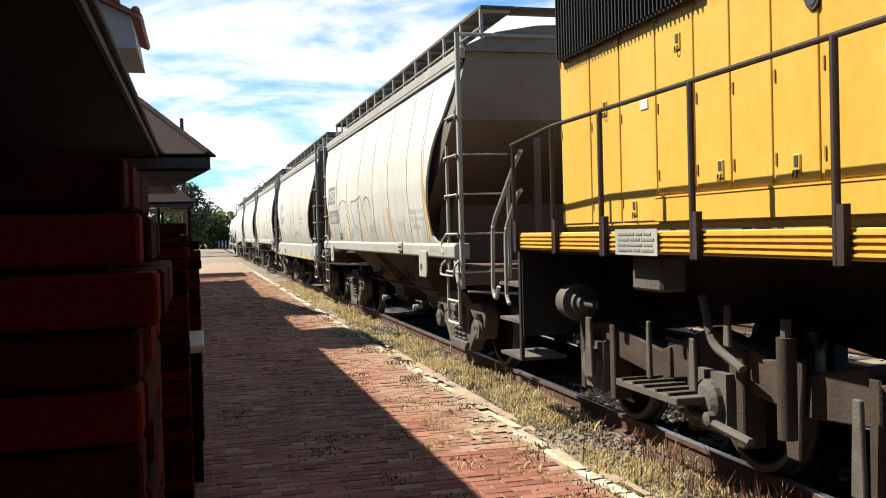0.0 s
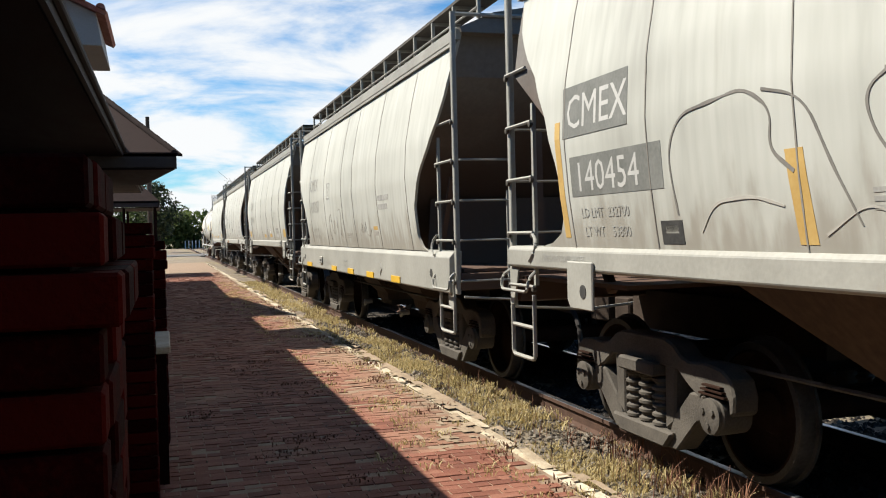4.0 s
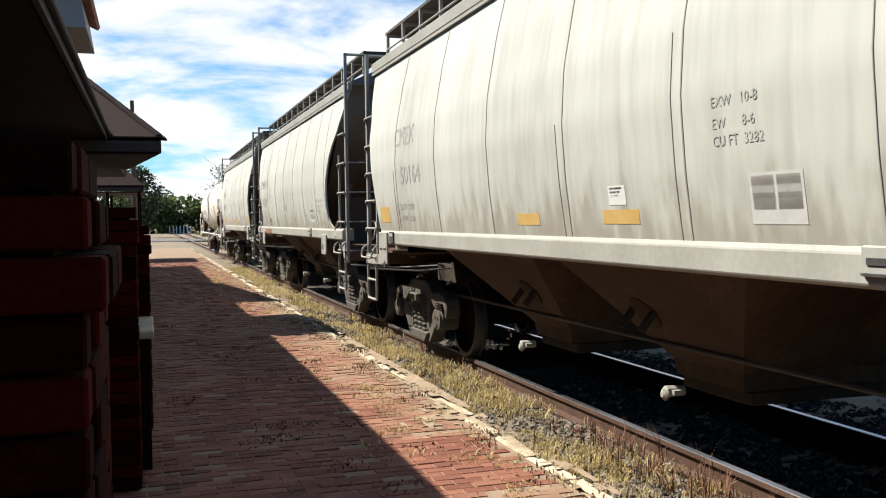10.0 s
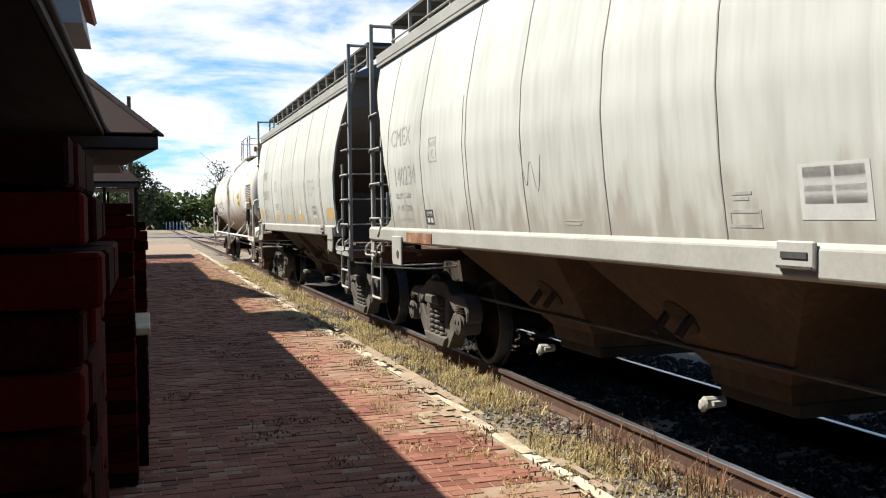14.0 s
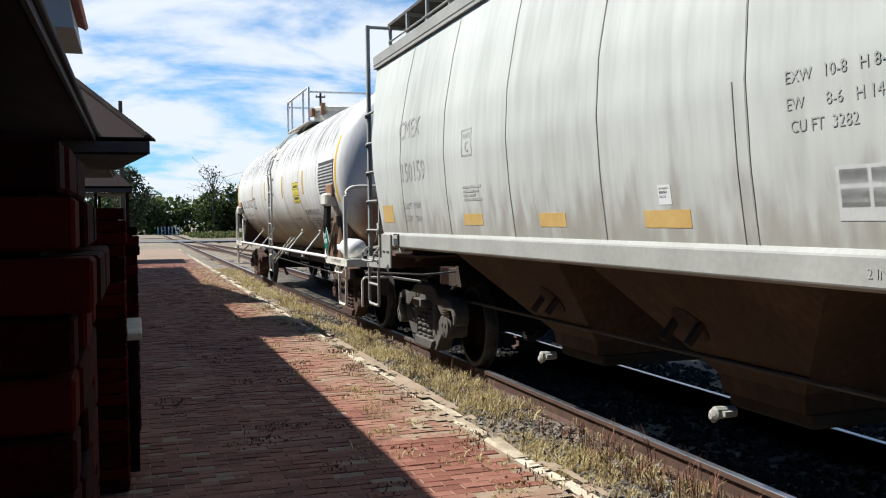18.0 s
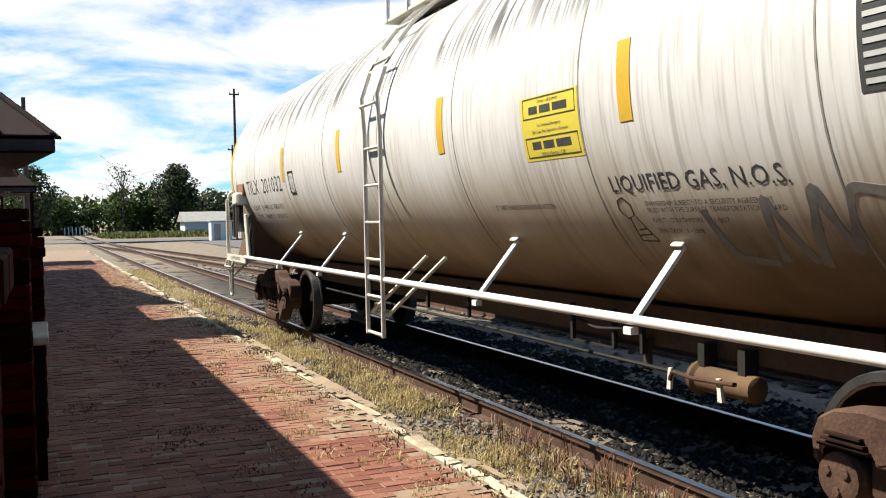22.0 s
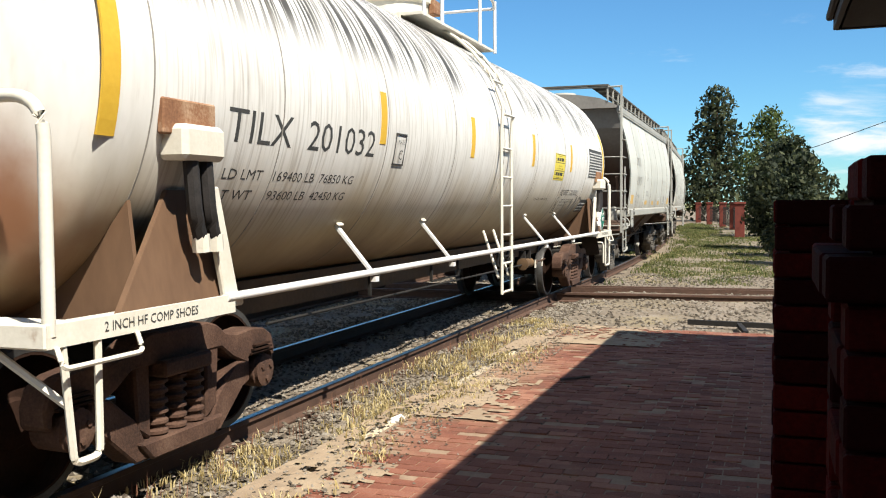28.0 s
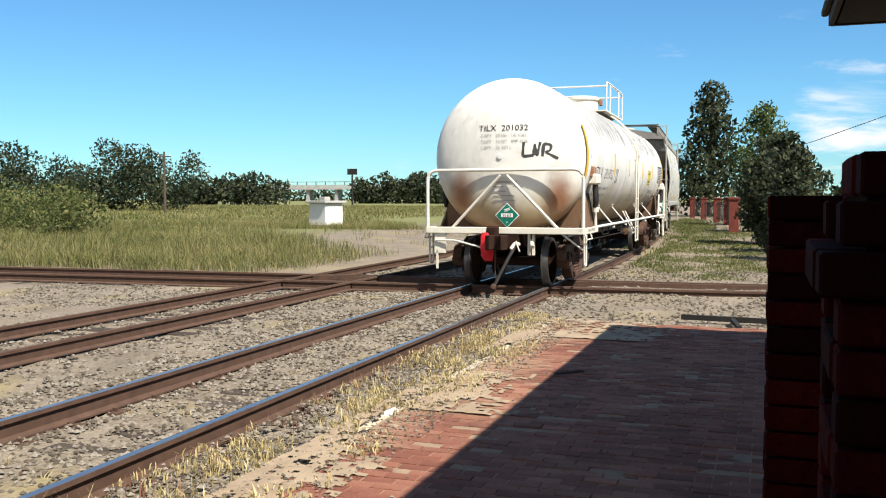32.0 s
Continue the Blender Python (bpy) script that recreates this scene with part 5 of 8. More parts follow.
    tube("brake_lever", rounded([(-0.95, -3.72, 0.66), (-0.95, -3.74, 0.715), (-0.95, -3.93, 0.70), (-0.95, -4.23, 0.715), (-0.95, -4.29, 0.72)], 0.04), 0.013, "iron_brown", car)
    for y, lean in ((-3.71, 0.01), (-4.14, -0.02)):
        plate("lever_leg", [(y - 0.014, 0.73), (y + 0.014, 0.73), (y + lean + 0.02, 0.60), (y + lean - 0.016, 0.60)], -0.945, -0.925, "x", "cream", car)
    tube("valve_pipe", rounded([(-0.70, -2.2, 0.90), (-0.74, -2.6, 0.84), (-0.74, -3.0, 0.88), (-0.70, -3.3, 0.92)], 0.1), 0.014, "iron_black", car, n=6)
    boxes("pipe_hanger", [((-0.68, -3.13, 0.72), (0.03, 0.06, 0.22))], "iron", car)
    bm = bmesh.new()
    add_turned(bm, (-1.25, -7.06, 1.235), (0, 1, 0), [(-0.50, 0.03), (-0.47, 0.10), (-0.40, 0.155), (0.40, 0.155), (0.47, 0.10), (0.50, 0.03)], 20)
    part("air_reservoir", bm, "white", car, "white air reservoir on the end platform", smooth=40)
    # valve housing and the railed walkway round it
    zt = ZC + R
    for s in (-1, 1):
        boxes("dome_platform", [((s * 0.72, -0.1, zt - 0.10), (0.34, 2.8, 0.03))], "cream", car)
        for k in range(7):
            boxes("platform_leg", [((s * 0.62, -1.5 + 0.47 * k, zt - 0.20), (0.04, 0.04, 0.22))], "cream", car)
    turned("valve_housing", (0, 0.0, zt - 0.08), (0, 0, 1), [(0, 0.48), (0.34, 0.48), (0.36, 0.52), (0.42, 0.52), (0.45, 0.46), (0.47, 0.1)], "cream", car, n=28)
    boxes("housing_latch", [((-0.53, -0.1, zt + 0.24), (0.08, 0.22, 0.18))], "rust_paint", car, bevel=0.01)
    boxes("housing_hinge", [((-0.35, -0.42, zt + 0.30), (0.10, 0.08, 0.26))], "rust_paint", car, bevel=0.01)
    zr = zt + 0.60
    for s in (-1, 1):
        for y in (-1.6, -0.9, 0.6, 1.2):
            tube("railing_post", [(s * 0.88, y, zt - 0.12), (s * 0.88, y, zr)], 0.024, "white", car, n=6)
        tube("railing_bar", rounded([(s * 0.88, 1.2, zr - 0.1), (s * 0.88, 1.1, zr), (s * 0.88, -1.5, zr), (s * 0.88, -1.6, zr - 0.1)], 0.06), 0.024, "white", car, n=6)
    for y in (-1.6, 1.2):
        tube("railing_bar", [(-0.88, y, zr - 0.1), (0.88, y, zr - 0.1)], 0.022, "white", car, n=6)
    # hand-brake wheel and its bracket at the leading end
    turned("brake_wheel", (-0.28, -7.78, 1.83), (0, 1, 0), [(-0.05, 0.03), (-0.05, 0.06), (-0.02, 0.17), (0.0, 0.17), (0.0, 0.03)], "iron", car, n=24)
    bm = bmesh.new()
    add_tube(bm, [(-0.28 + 0.27 * math.cos(k * math.pi / 14), -7.78, 1.83 + 0.27 * math.sin(k * math.pi / 14)) for k in range(29)], 0.016, 6)
    part("brake_wheel_rim", bm, "iron", car, smooth=40)
    for k in range(5):
        a = 1.2566 * k + 0.3
        tube("brake_wheel_spoke", [(-0.28 + 0.12 * math.cos(a), -7.79, 1.83 + 0.12 * math.sin(a)), (-0.28 + 0.265 * math.cos(a + 0.25), -7.78, 1.83 + 0.265 * math.sin(a + 0.25))], 0.014, "iron", car, n=6)
    boxes("brake_bracket", [((-0.42, -7.66, 1.82), (0.34, 0.03, 0.56))], "tank", car, bevel=0.02)
    boxes("brake_housing", [((-0.38, -7.70, 1.78), (0.20, 0.08, 0.40))], "cream", car, bevel=0.04)
    tube("brake_chain", [(-0.22, -7.72, 1.6), (-0.20, -7.72, 0.95)], 0.018, "wheel_rust", car, n=6)
    for z in (1.20, 1.28):
        tube("brake_pipe", rounded([(-1.2, -7.50, z - 0.06), (-0.9, -7.55, z), (0.6, -7.55, z)], 0.1), 0.022, "cream", car, n=6)
    lettering("2 INCH HF COMP SHOES", 0.05, lambda u, v: (-1.498, 7.3 - u, 1.03 + v), "ink", car, "deck_lettering")
    lettering("HF COMP SHOES", 0.055, lambda u, v: (-1.498, -6.75 - u, 1.03 + v), "ink", car, "deck_lettering", wide=1.2)
    plate("brake_step_plate", [(-1.18, 1.0), (-0.86, 1.0), (-0.90, 0.56), (-1.24, 0.60)], -7.92, -7.90, "y", "iron", car)
    tube("cut_lever", rounded([(-1.30, -8.0, 0.42), (-1.30, -8.0, 0.84), (-0.9, -8.02, 0.84), (-0.2, -8.15, 0.72)], 0.06), 0.018, "cream", car)
    # tail-end fittings: marker cloth on the coupler, brake gear
    ye = 7.62
    bm = bmesh.new()
    rng = random.Random(3)
    ring = []
    for k in range(7):
        z = 1.02 - 0.085 * k
        w = (0.045, 0.075, 0.085, 0.10, 0.105, 0.095, 0.05)[k]
        ring.append([(0.26 - 0.012 * k + w * math.cos(a) * (1 + 0.5 * rng.random()), ye + 0.34 + 0.6 * w * math.sin(a) * (1 + 0.3 * rng.random()), z) for a in (0, 0.8, 1.6, 2.4, 3.1, 3.9, 4.7, 5.5)])
    add_ring_loft(bm, ring)
    part("marker_flag", bm, "red_cloth", car, "red warning flag hung on the coupler")
    boxes("coupler_pocket", [((0.17, ye + 0.10, 0.97), (0.20, 0.3, 0.32))], "wheel_rust", car, bevel=0.03)
    tube("uncoupling_lever", rounded([(1.3, ye + 0.06, 0.86), (0.9, ye + 0.1, 0.86), (0.15, ye + 0.3, 0.70)], 0.08), 0.018, "cream", car)
    boxes("brake_platform_bracket", [((1.22, ye + 0.02, 0.80), (0.22, 0.03, 0.36)), ((1.28, ye + 0.02, 0.50), (0.04, 0.03, 0.35))], "cream", car)
    for x in (-0.55, -0.47):
        boxes("brake_strut", [((x, ye - 0.05, 0.80), (0.05, 0.05, 0.40))], "cream", car)
    tube("trainline_hose", rounded([(-0.25, ye + 0.05, 0.80), (-0.20, ye + 0.20, 0.66), (-0.04, ye + 0.34, 0.30), (0.06, ye + 0.42, 0.06)], 0.12), 0.032, "hose", car)
    turned("hose_coupling", (0.06, ye + 0.42, 0.10), (0.3, 0.2, -1), [(0, 0.035), (0.03, 0.05), (0.09, 0.05), (0.11, 0.03)], "iron_brown", car, n=10)
    tube("angle_cock", rounded([(-0.30, ye + 0.02, 0.80), (-0.24, ye + 0.10, 0.83), (-0.18, ye + 0.18, 0.72)], 0.04), 0.032, "cream", car)
    tube("cock_handle", [(-0.26, ye + 0.12, 0.86), (-0.34, ye + 0.16, 0.68)], 0.012, "cream", car, n=6)
    tube("brake_chain", [(0.07, ye + 0.33, 0.80), (0.07, ye + 0.33, 0.40), (0.06, ye + 0.33, 0.20)], 0.012, "iron_brown", car, n=6)
    tube("brake_pipe_end", [(-0.52, ye - 0.05, 0.86), (-0.56, ye + 0.10, 0.76)], 0.04, "cream", car)
    return car


def locomotive():
    """The rear of a yellow hood-unit diesel locomotive."""
    car = thing("diesel_locomotive", "yellow diesel locomotive hood with black handrail posts and dark underframe", "locomotive")
    CARS.append((car, -70.40))
    L = 13.0     # runs towards -y from the rear end at 0
    # deck and side skirt
    boxes("deck", [((0, -L / 2, 1.50), (2.94, L, 0.10))], "iron_black", car)
    for s in (-1, 1):
        boxes("deck_skirt", [((s * 1.50, -L / 2 - 0.02, 1.555), (0.05, L, 0.15))], "loco_yellow", car, "yellow ribbed deck edge", bevel=0.006)
        for k in range(4):
            boxes("skirt_rib", [((s * 1.53, -L / 2 - 0.02, 1.505 + 0.033 * k), (0.012, L - 0.06, 0.012))], "loco_yellow", car)
    # long hood, in door panels
    boxes("hood", [((0, -L / 2 - 0.13, 2.86), (2.30, L - 0.26, 2.45))], "loco_yellow", car, bevel=0.04)
    boxes("hood_roof", [((0, -L / 2 - 0.1, 4.14), (2.0, L - 0.2, 0.12))], "loco_yellow", car, bevel=0.03)
    doors = [(-0.28, -0.91), (-0.93, -1.47), (-1.49, -2.06), (-2.08, -2.59), (-2.61, -3.02), (-3.04, -3.45), (-3.47, -3.87), (-3.90, -4.6), (-4.64, -5.3), (-5.35, -6.2), (-6.25, -7.1), (-7.15, -8.0), (-8.05, -8.9)]
    for k, (a, b) in enumerate(doors):
        z0 = 1.70 if k < 3 else 1.885
        d = boxes("hood_door", [((-1.153, (a + b) / 2, (z0 + 3.30) / 2), (0.014, abs(a - b) - 0.005, 3.30 - z0))], "loco_yellow", car, bevel=0.004)
        for z in (z0 + 0.14, 2.5, 3.14):
            boxes("hinge", [((-1.163, a - 0.02, z), (0.010, 0.014, 0.07))], "hinge_yellow", d)
    for y, z in ((-1.71, 1.80), (-2.91, 2.01), (-3.68, 1.98), (-2.40, 2.92), (-1.22, 2.62)):
        lt = boxes("latch", [((-1.165, y, z), (0.012, 0.065, 0.12))], "loco_yellow", car, bevel=0.006)
        boxes("latch_slot", [((-1.172, y, z + 0.02), (0.006, 0.034, 0.06))], "ink", lt)
        tube("latch_ring", rounded([(-1.176, y + 0.02, z - 0.03), (-1.18, y + 0.02, z - 0.075), (-1.18, y - 0.015, z - 0.075), (-1.176, y - 0.015, z - 0.03)], 0.015), 0.004, "iron", lt, n=5)
    boxes("lower_panel", [((-1.165, -7.45, 1.775), (0.03, 10.8, 0.17))], "loco_yellow", car, bevel=0.006)
    boxes("panel_ledge", [((-1.172, -7.45, 1.868), (0.028, 10.8, 0.012))], "loco_yellow", car)
    # radiator grille at the rear top
    boxes("radiator_grille", [((-1.18, -1.55, 3.54), (0.06, 2.4, 0.78))], "iron_black", car, "black vertical-finned radiator grille")
    for k in range(39):
        boxes("grille_fin", [((-1.22, -0.40 - 0.06 * k, 3.54), (0.04, 0.016, 0.76))], "iron_black", car)
    for nm, ry_, rz_, x0, m_ in (("porthole_ring", 0.085, 0.17, -1.172, "iron"), ("porthole_glass", 0.065, 0.145, -1.176, "glass")):
        plate(nm, [(-3.84 + ry_ * math.cos(a * math.pi / 10), 2.96 + rz_ * math.sin(a * math.pi / 10)) for a in range(20)], x0, -1.15, "x", m_, car, "oval dark window" if m_ == "glass" else "")
    boxes("notice", [((-1.164, -1.89, 2.56), (0.006, 0.12, 0.07))], "ink_pale", car)
    nt = boxes("notice", [((-1.164, -4.44, 2.40), (0.006, 0.13, 0.24))], "ink_pale", car, "white notice with rows of dark writing")
    for k in range(5):
        boxes("notice_bar", [((-1.168, -4.44, 2.31 + 0.042 * k), (0.004, 0.10 - 0.015 * (k % 2), 0.012))], "graffiti", nt)
    plate("deck_sign", [(-2.17, 1.47), (-2.78, 1.47), (-2.78, 1.645), (-2.17, 1.645)], -1.552, -1.545, "x", "hop_trim", car, "white notice plate on the deck edge")
    for k in range(4):
        y = -2.22
        for w in ((0.20, 0.10, 0.16), (0.11, 0.22, 0.12), (0.16, 0.14, 0.17), (0.24, 0.09, 0.10))[k]:
            plate("sign_bar", [(y, 1.495 + 0.036 * k), (y - w, 1.495 + 0.036 * k), (y - w, 1.511 + 0.036 * k), (y, 1.511 + 0.036 * k)], -1.556, -1.553, "x", "graffiti", car)
            y -= w + 0.025
    # handrails
    posts = [-0.06, -1.02, -1.96, -3.23, -4.50, -5.75, -6.9, -8.2, -9.5]
    for s in (-1, 1):
        for y in posts:
            zt = 2.46 if y == -0.06 else 2.51
            boxes("handrail_post", [((s * 1.555, y, (1.45 + zt) / 2), (0.035, 0.03 if y > -1.1 else 0.042, zt - 1.45))], "post_brown", car, bevel=0.01)
            boxes("post_foot", [((s * 1.55, y - 0.04, 1.60), (0.04, 0.05, 0.28))], "post_brown", car)
        tube("handrail", [(s * 1.555, 0.0, 2.44), (s * 1.555, -1.0, 2.50), (s * 1.555, -L + 0.5, 2.52)], 0.017, "iron", car)
        # stepwell rails at the rear corner, pale grey
        for chain in ([(-0.12, 2.38), (0.02, 2.30), (0.76, 1.72), (0.80, 1.05), (0.70, 0.96), (0.62, 1.10)], [(-0.10, 2.02), (0.03, 1.97), (0.36, 1.66), (0.37, 1.02), (0.30, 0.95)]):
            tube("step_rail", rounded([(s * 1.50, y, z) for y, z in chain], 0.1), 0.022, "hop_trim", car, n=8)
        for z in (0.46, 0.80, 1.14):
            boxes("step_tread", [((s * 1.28, 0.28, z), (0.44, 0.62, 0.03))], "iron_grey", car)
        boxes("step_side", [((s * 1.50, -0.04, 0.98), (0.03, 0.05, 1.06))], "iron_black", car)
    boxes("end_plate", [((0, -0.06, 1.10), (3.0, 0.06, 0.85))], "iron_black", car)
    boxes("frame_sill", [((0, -L / 2, 1.22), (1.3, L - 0.2, 0.50))], "iron_black", car)
    coupler(car, 0.0, 1)
    # three-axle truck with equaliser frame, dampers and brake gear
    for s in (-1, 1):
        x = s * 1.02
        bm = bmesh.new()
        add_plate(bm, [(-0.4, 0.80), (-1.0, 0.88), (-1.9, 0.74), (-2.6, 0.98), (-3.6, 0.80), (-4.4, 0.98), (-5.0, 0.86), (-5.0, 0.70), (-4.4, 0.62), (-3.6, 0.55), (-2.6, 0.64), (-1.9, 0.52), (-1.0, 0.62), (-0.4, 0.70)], x - 0.06, x + 0.06, "x")
        part("truck_frame", bm, "iron", car, "dusty dark cast truck frame", bevel=0.012)
        for y in (-0.85, -2.7, -4.5):
            bm = bmesh.new()
            add_box(bm, (x + s * 0.02, y, 0.50), (0.2, 0.36, 0.40))
            add_turned(bm, (x + s * 0.1, y, 0.50), (s, 0, 0), [(0, 0.15), (0.06, 0.15), (0.09, 0.11), (0.10, 0.03)], 16)
            part("journal_box", bm, "iron_grey", car, bevel=0.0)
            for k in (-0.30, 0.30):
                boxes("pedestal", [((x + s * 0.02, y + k, 0.56), (0.16, 0.09, 0.62))], "iron", car, bevel=0.01)
        for y in (-3.63,):
            tube("damper", [(x + s * 0.20, y, 0.45), (x + s * 0.20, y, 1.02)], 0.055, "iron", car, n=12)
            tube("damper_rod", [(x + s * 0.20, y, 1.02), (x + s * 0.20, y, 1.12)], 0.03, "iron_grey", car)
        turned("brake_cylinder", (x + s * 0.18, -0.48, 1.02), (0, -1, 0), [(0, 0.10), (0.015, 0.145), (0.20, 0.15), (0.205, 0.165), (0.235, 0.165), (0.24, 0.105), (0.30, 0.10), (0.305, 0.07), (0.37, 0.07), (0.375, 0.035), (0.55, 0.03)], "iron_grey", car, n=20)
        for y, z, h, w in ((-0.92, 0.66, 0.50, 0.07), (-1.99, 0.76, 0.42, 0.03), (-2.61, 0.62, 0.58, 0.05), (-3.03, 1.03, 0.26, 0.035), (-4.2, 0.52, 0.50, 0.05)):
            plate("brake_hanger", [(y - w, z - h / 2), (y + w, z - h / 2), (y + w * 0.6, z + h / 2), (y - w * 0.6, z + h / 2)], x + s * 0.18, x + s * 0.21, "x", "iron_grey", car, bevel=0.006)
        for y in (-3.45, -4.45):
            plate("frame_gusset", [(y - 0.20, 0.90), (y + 0.22, 0.84), (y + 0.02, 0.66), (y - 0.02, 0.30), (y - 0.14, 0.30), (y - 0.16, 0.60)], x + s * 0.07, x + s * 0.10, "x", "iron", car, bevel=0.01)
        boxes("step_grating", [((x + s * 0.24, -2.30, 0.52), (0.32, 0.90, 0.05))], "iron_grey", car, bevel=0.005)
        for k in range(5):
            boxes("grating_bar", [((x + s * 0.24, -1.96 - 0.17 * k, 0.555), (0.32, 0.03, 0.02))], "iron", car)
        tube("sand_pipe", rounded([(x + s * 0.2, -2.75, 1.2), (x + s * 0.2, -2.85, 0.9), (x + s * 0.2, -3.2, 0.78)], 0.1), 0.028, "iron_grey", car)
        boxes("sand_box", [((x + s * 0.32, -2.40, 1.34), (0.2, 0.42, 0.24))], "iron_grey", car, bevel=0.02)
        tube("brake_lever", [(x + s * 0.22, -2.62, 0.42), (x + s * 0.22, -3.3, 0.36)], 0.028, "iron_grey", car, n=6)
        for y in (-2.6, -2.85):
            turned("lever_pin", (x + s * 0.20, y, 0.42), (s, 0, 0), [(0, 0.045), (0.05, 0.045), (0.06, 0.02)], "iron_grey", car, n=10)
    for y in (-0.85, -2.7, -4.5):
        wheelset(car, y)
    boxes("fuel_tank", [((0, -8.0, 0.78), (2.7, 4.4, 0.80))], "iron_black", car, bevel=0.1)
    return car


# ---- ground, tracks and platform ----
def ground_height(x, y):
    """Gentle lie of the land: flat at the railway, low swells far off."""
    if x < 3.0:
        h = -0.10 + 0.015 * math.sin(y * 1.7 + x * 3)
    elif x < 14:
        h = float(np.interp(x, [3.0, 3.3, 5.45, 5.9, 6.9, 7.2, 9.5, 9.9, 14], [-0.11, -0.185, -0.185, -0.17, -0.17, -0.20, -0.20, -0.18, -0.17]))
        h += 0.05 * noise.noise((x * 1.6, y * 1.3, 0.0)) + 0.03 * noise.noise((x * 4.0, y * 3.1, 5.0))
    else:
        h = -0.17 + 0.04 * math.sin(x * 0.3 + 1.3 * math.sin(y * 0.15)) * math.sin(y * 0.3)
    return h + min(max(0.0, abs(x - 4) - 14), 60) * 0.004


def ground_sheet():
    xs = [-900, -300, -120, -60, -30, -15, -8, -4, -2, 0, 1, 2, 2.4, 2.8, 3.0, 3.15, 3.3, 3.47, 3.6, 3.75, 3.95, 4.15, 4.37, 4.6, 4.8, 5.0, 5.12, 5.27, 5.45, 5.7, 5.9, 6.4, 6.9, 7.2, 7.5, 7.9, 8.3, 8.7, 9.1, 9.5, 9.9, 10.9, 12, 15, 18, 22, 28, 36, 50, 80, 140, 300, 900]
    ys = [-2500, -900, -400, -200, -120, -90, -70, -55, -45, -38, -32] + [-28 + 0.3 * k for k in range(94)] + [0.5 + 0.75 * k for k in range(24)] + [19 + 1.0 * k for k in range(27)] + [48, 52, 58, 66, 76, 90, 110, 140, 200, 400, 900, 2500]
    vs = [(x, y, ground_height(x, y)) for y in ys for x in xs]
    n = len(xs)
    fs = [(j * n + i, j * n + i + 1, (j + 1) * n + i + 1, (j + 1) * n + i) for j in range(len(ys) - 1) for i in range(n - 1)]
    ob = mesh_from("ground", vs, fs, "ground")
    for p in ob.data.polygons:
        p.use_smooth = True
    return tagged(ob, "dusty soil and gravel ground with grass patches", "ground", kind="structure")


def ground_material():
    m = mat("ground_mix", [(0.11, 0.085, 0.06), (0.21, 0.17, 0.125), (0.32, 0.27, 0.21)], 0.95, scale=1.3, fine=26, bump=0.8, spread=0.55, bdist=0.03)
    layer(m, (0.30, 0.24, 0.10), 0.02, 0.25, axis="N", scale=0.55, amount=0.7, wobble=1.0)
    # dark strip painted on the ground where the train's shade lies
    stain_or_shade(m, (0.022, 0.019, 0.016), (5.3, 22.0, -0.1), (2.1, 20.5, 9.0), 0.93, 0.25)
    # grassland to the east and beyond the crossing
    layer(m, (0.16, 0.17, 0.055), 19.0, 25.0, axis="X", scale=0.4, amount=0.92, wobble=6.0)
    layer(m, (0.33, 0.27, 0.12), 0.05, 0.22, axis="N", scale=0.12, amount=0.5, wobble=1.0)
    return m


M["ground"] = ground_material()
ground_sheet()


def rail_profile(x, z=0.0):
    return [(x - 0.035, z), (x + 0.035, z), (x + 0.036, z - 0.032), (x + 0.012, z - 0.045), (x + 0.010, z - 0.135), (x + 0.07, z - 0.155), (x + 0.07, z - 0.17), (x - 0.07, z - 0.17), (x - 0.07, z - 0.155), (x - 0.010, z - 0.135), (x - 0.012, z - 0.045), (x - 0.036, z - 0.032)]


def rail_along(name, pts, parent, gauge_side=0.0):
    """A rail along plan points (x, y), with a polished running top."""
    bm, bt = bmesh.new(), bmesh.new()
    rings, tops = [], []
    for i, (x, y) in enumerate(pts):
        a, b = pts[max(0, i - 1)], pts[min(len(pts) - 1, i + 1)]
        d = Vector((b[0] - a[0], b[1] - a[1], 0)).normalized()
        r = Vector((d.y, -d.x, 0))
        rings.append([Vector((x, y, 0)) + r * px + Vector((0, 0, pz)) for px, pz in rail_profile(0)])
        tops.append([Vector((x, y, 0)) + r * px + Vector((0, 0, pz)) for px, pz in ((-0.026, 0.003), (0.026, 0.003), (0.03, -0.002), (-0.03, -0.002))])
    add_ring_loft(bm, rings)
    add_ring_loft(bt, tops)
    ob = part(name, bm, "rail", parent)
    part("rail_head", bt, "rail_top" if gauge_side == 0 else "rail", parent, "worn running surface")
    return ob


def bend(y):
    """How far the lines swing east beyond the crossing, a curve of 330 m radius."""
    return 0.0015 * max(0.0, -y - 20) ** 2


def track2_x(y):
    """Middle of the siding, which joins the main line to the north."""
    return float(np.interp(y, [-200, -30, 5, 20, 30, 40, 50, 60, 72, 80], [8.35, 8.35, 8.2, 7.95, 7.5, 6.9, 6.2, 5.5, 4.6, XC])) + bend(y)


main = thing("main_track", "rusty main-line track with polished railheads on timber ties", "railway track", kind="structure")
siding = thing("siding_track", "rusty siding track curving to join the main line", "railway track", kind="structure")
cross = thing("crossing_track", "rusty track crossing both lines at right angles", "railway track", kind="structure")
for s in (-1, 1):
    rail_along("rail", [(XC + s * 0.7525 + bend(y), y) for y in (-110, -95, -82, -70, -60, -52, -45, -38, -32, -27, -23, -20, -10, 0, 20, 60, 240)], main)
    rail_along("rail", [(track2_x(y) + s * 0.7525, y) for y in (-110, -90, -75, -60, -50, -40, -34, -28, -24, -20, -10, 0, 10, 20, 25, 30, 35, 40, 45, 50, 55, 60, 66, 72, 78)], siding, 1)
CY = -17.55
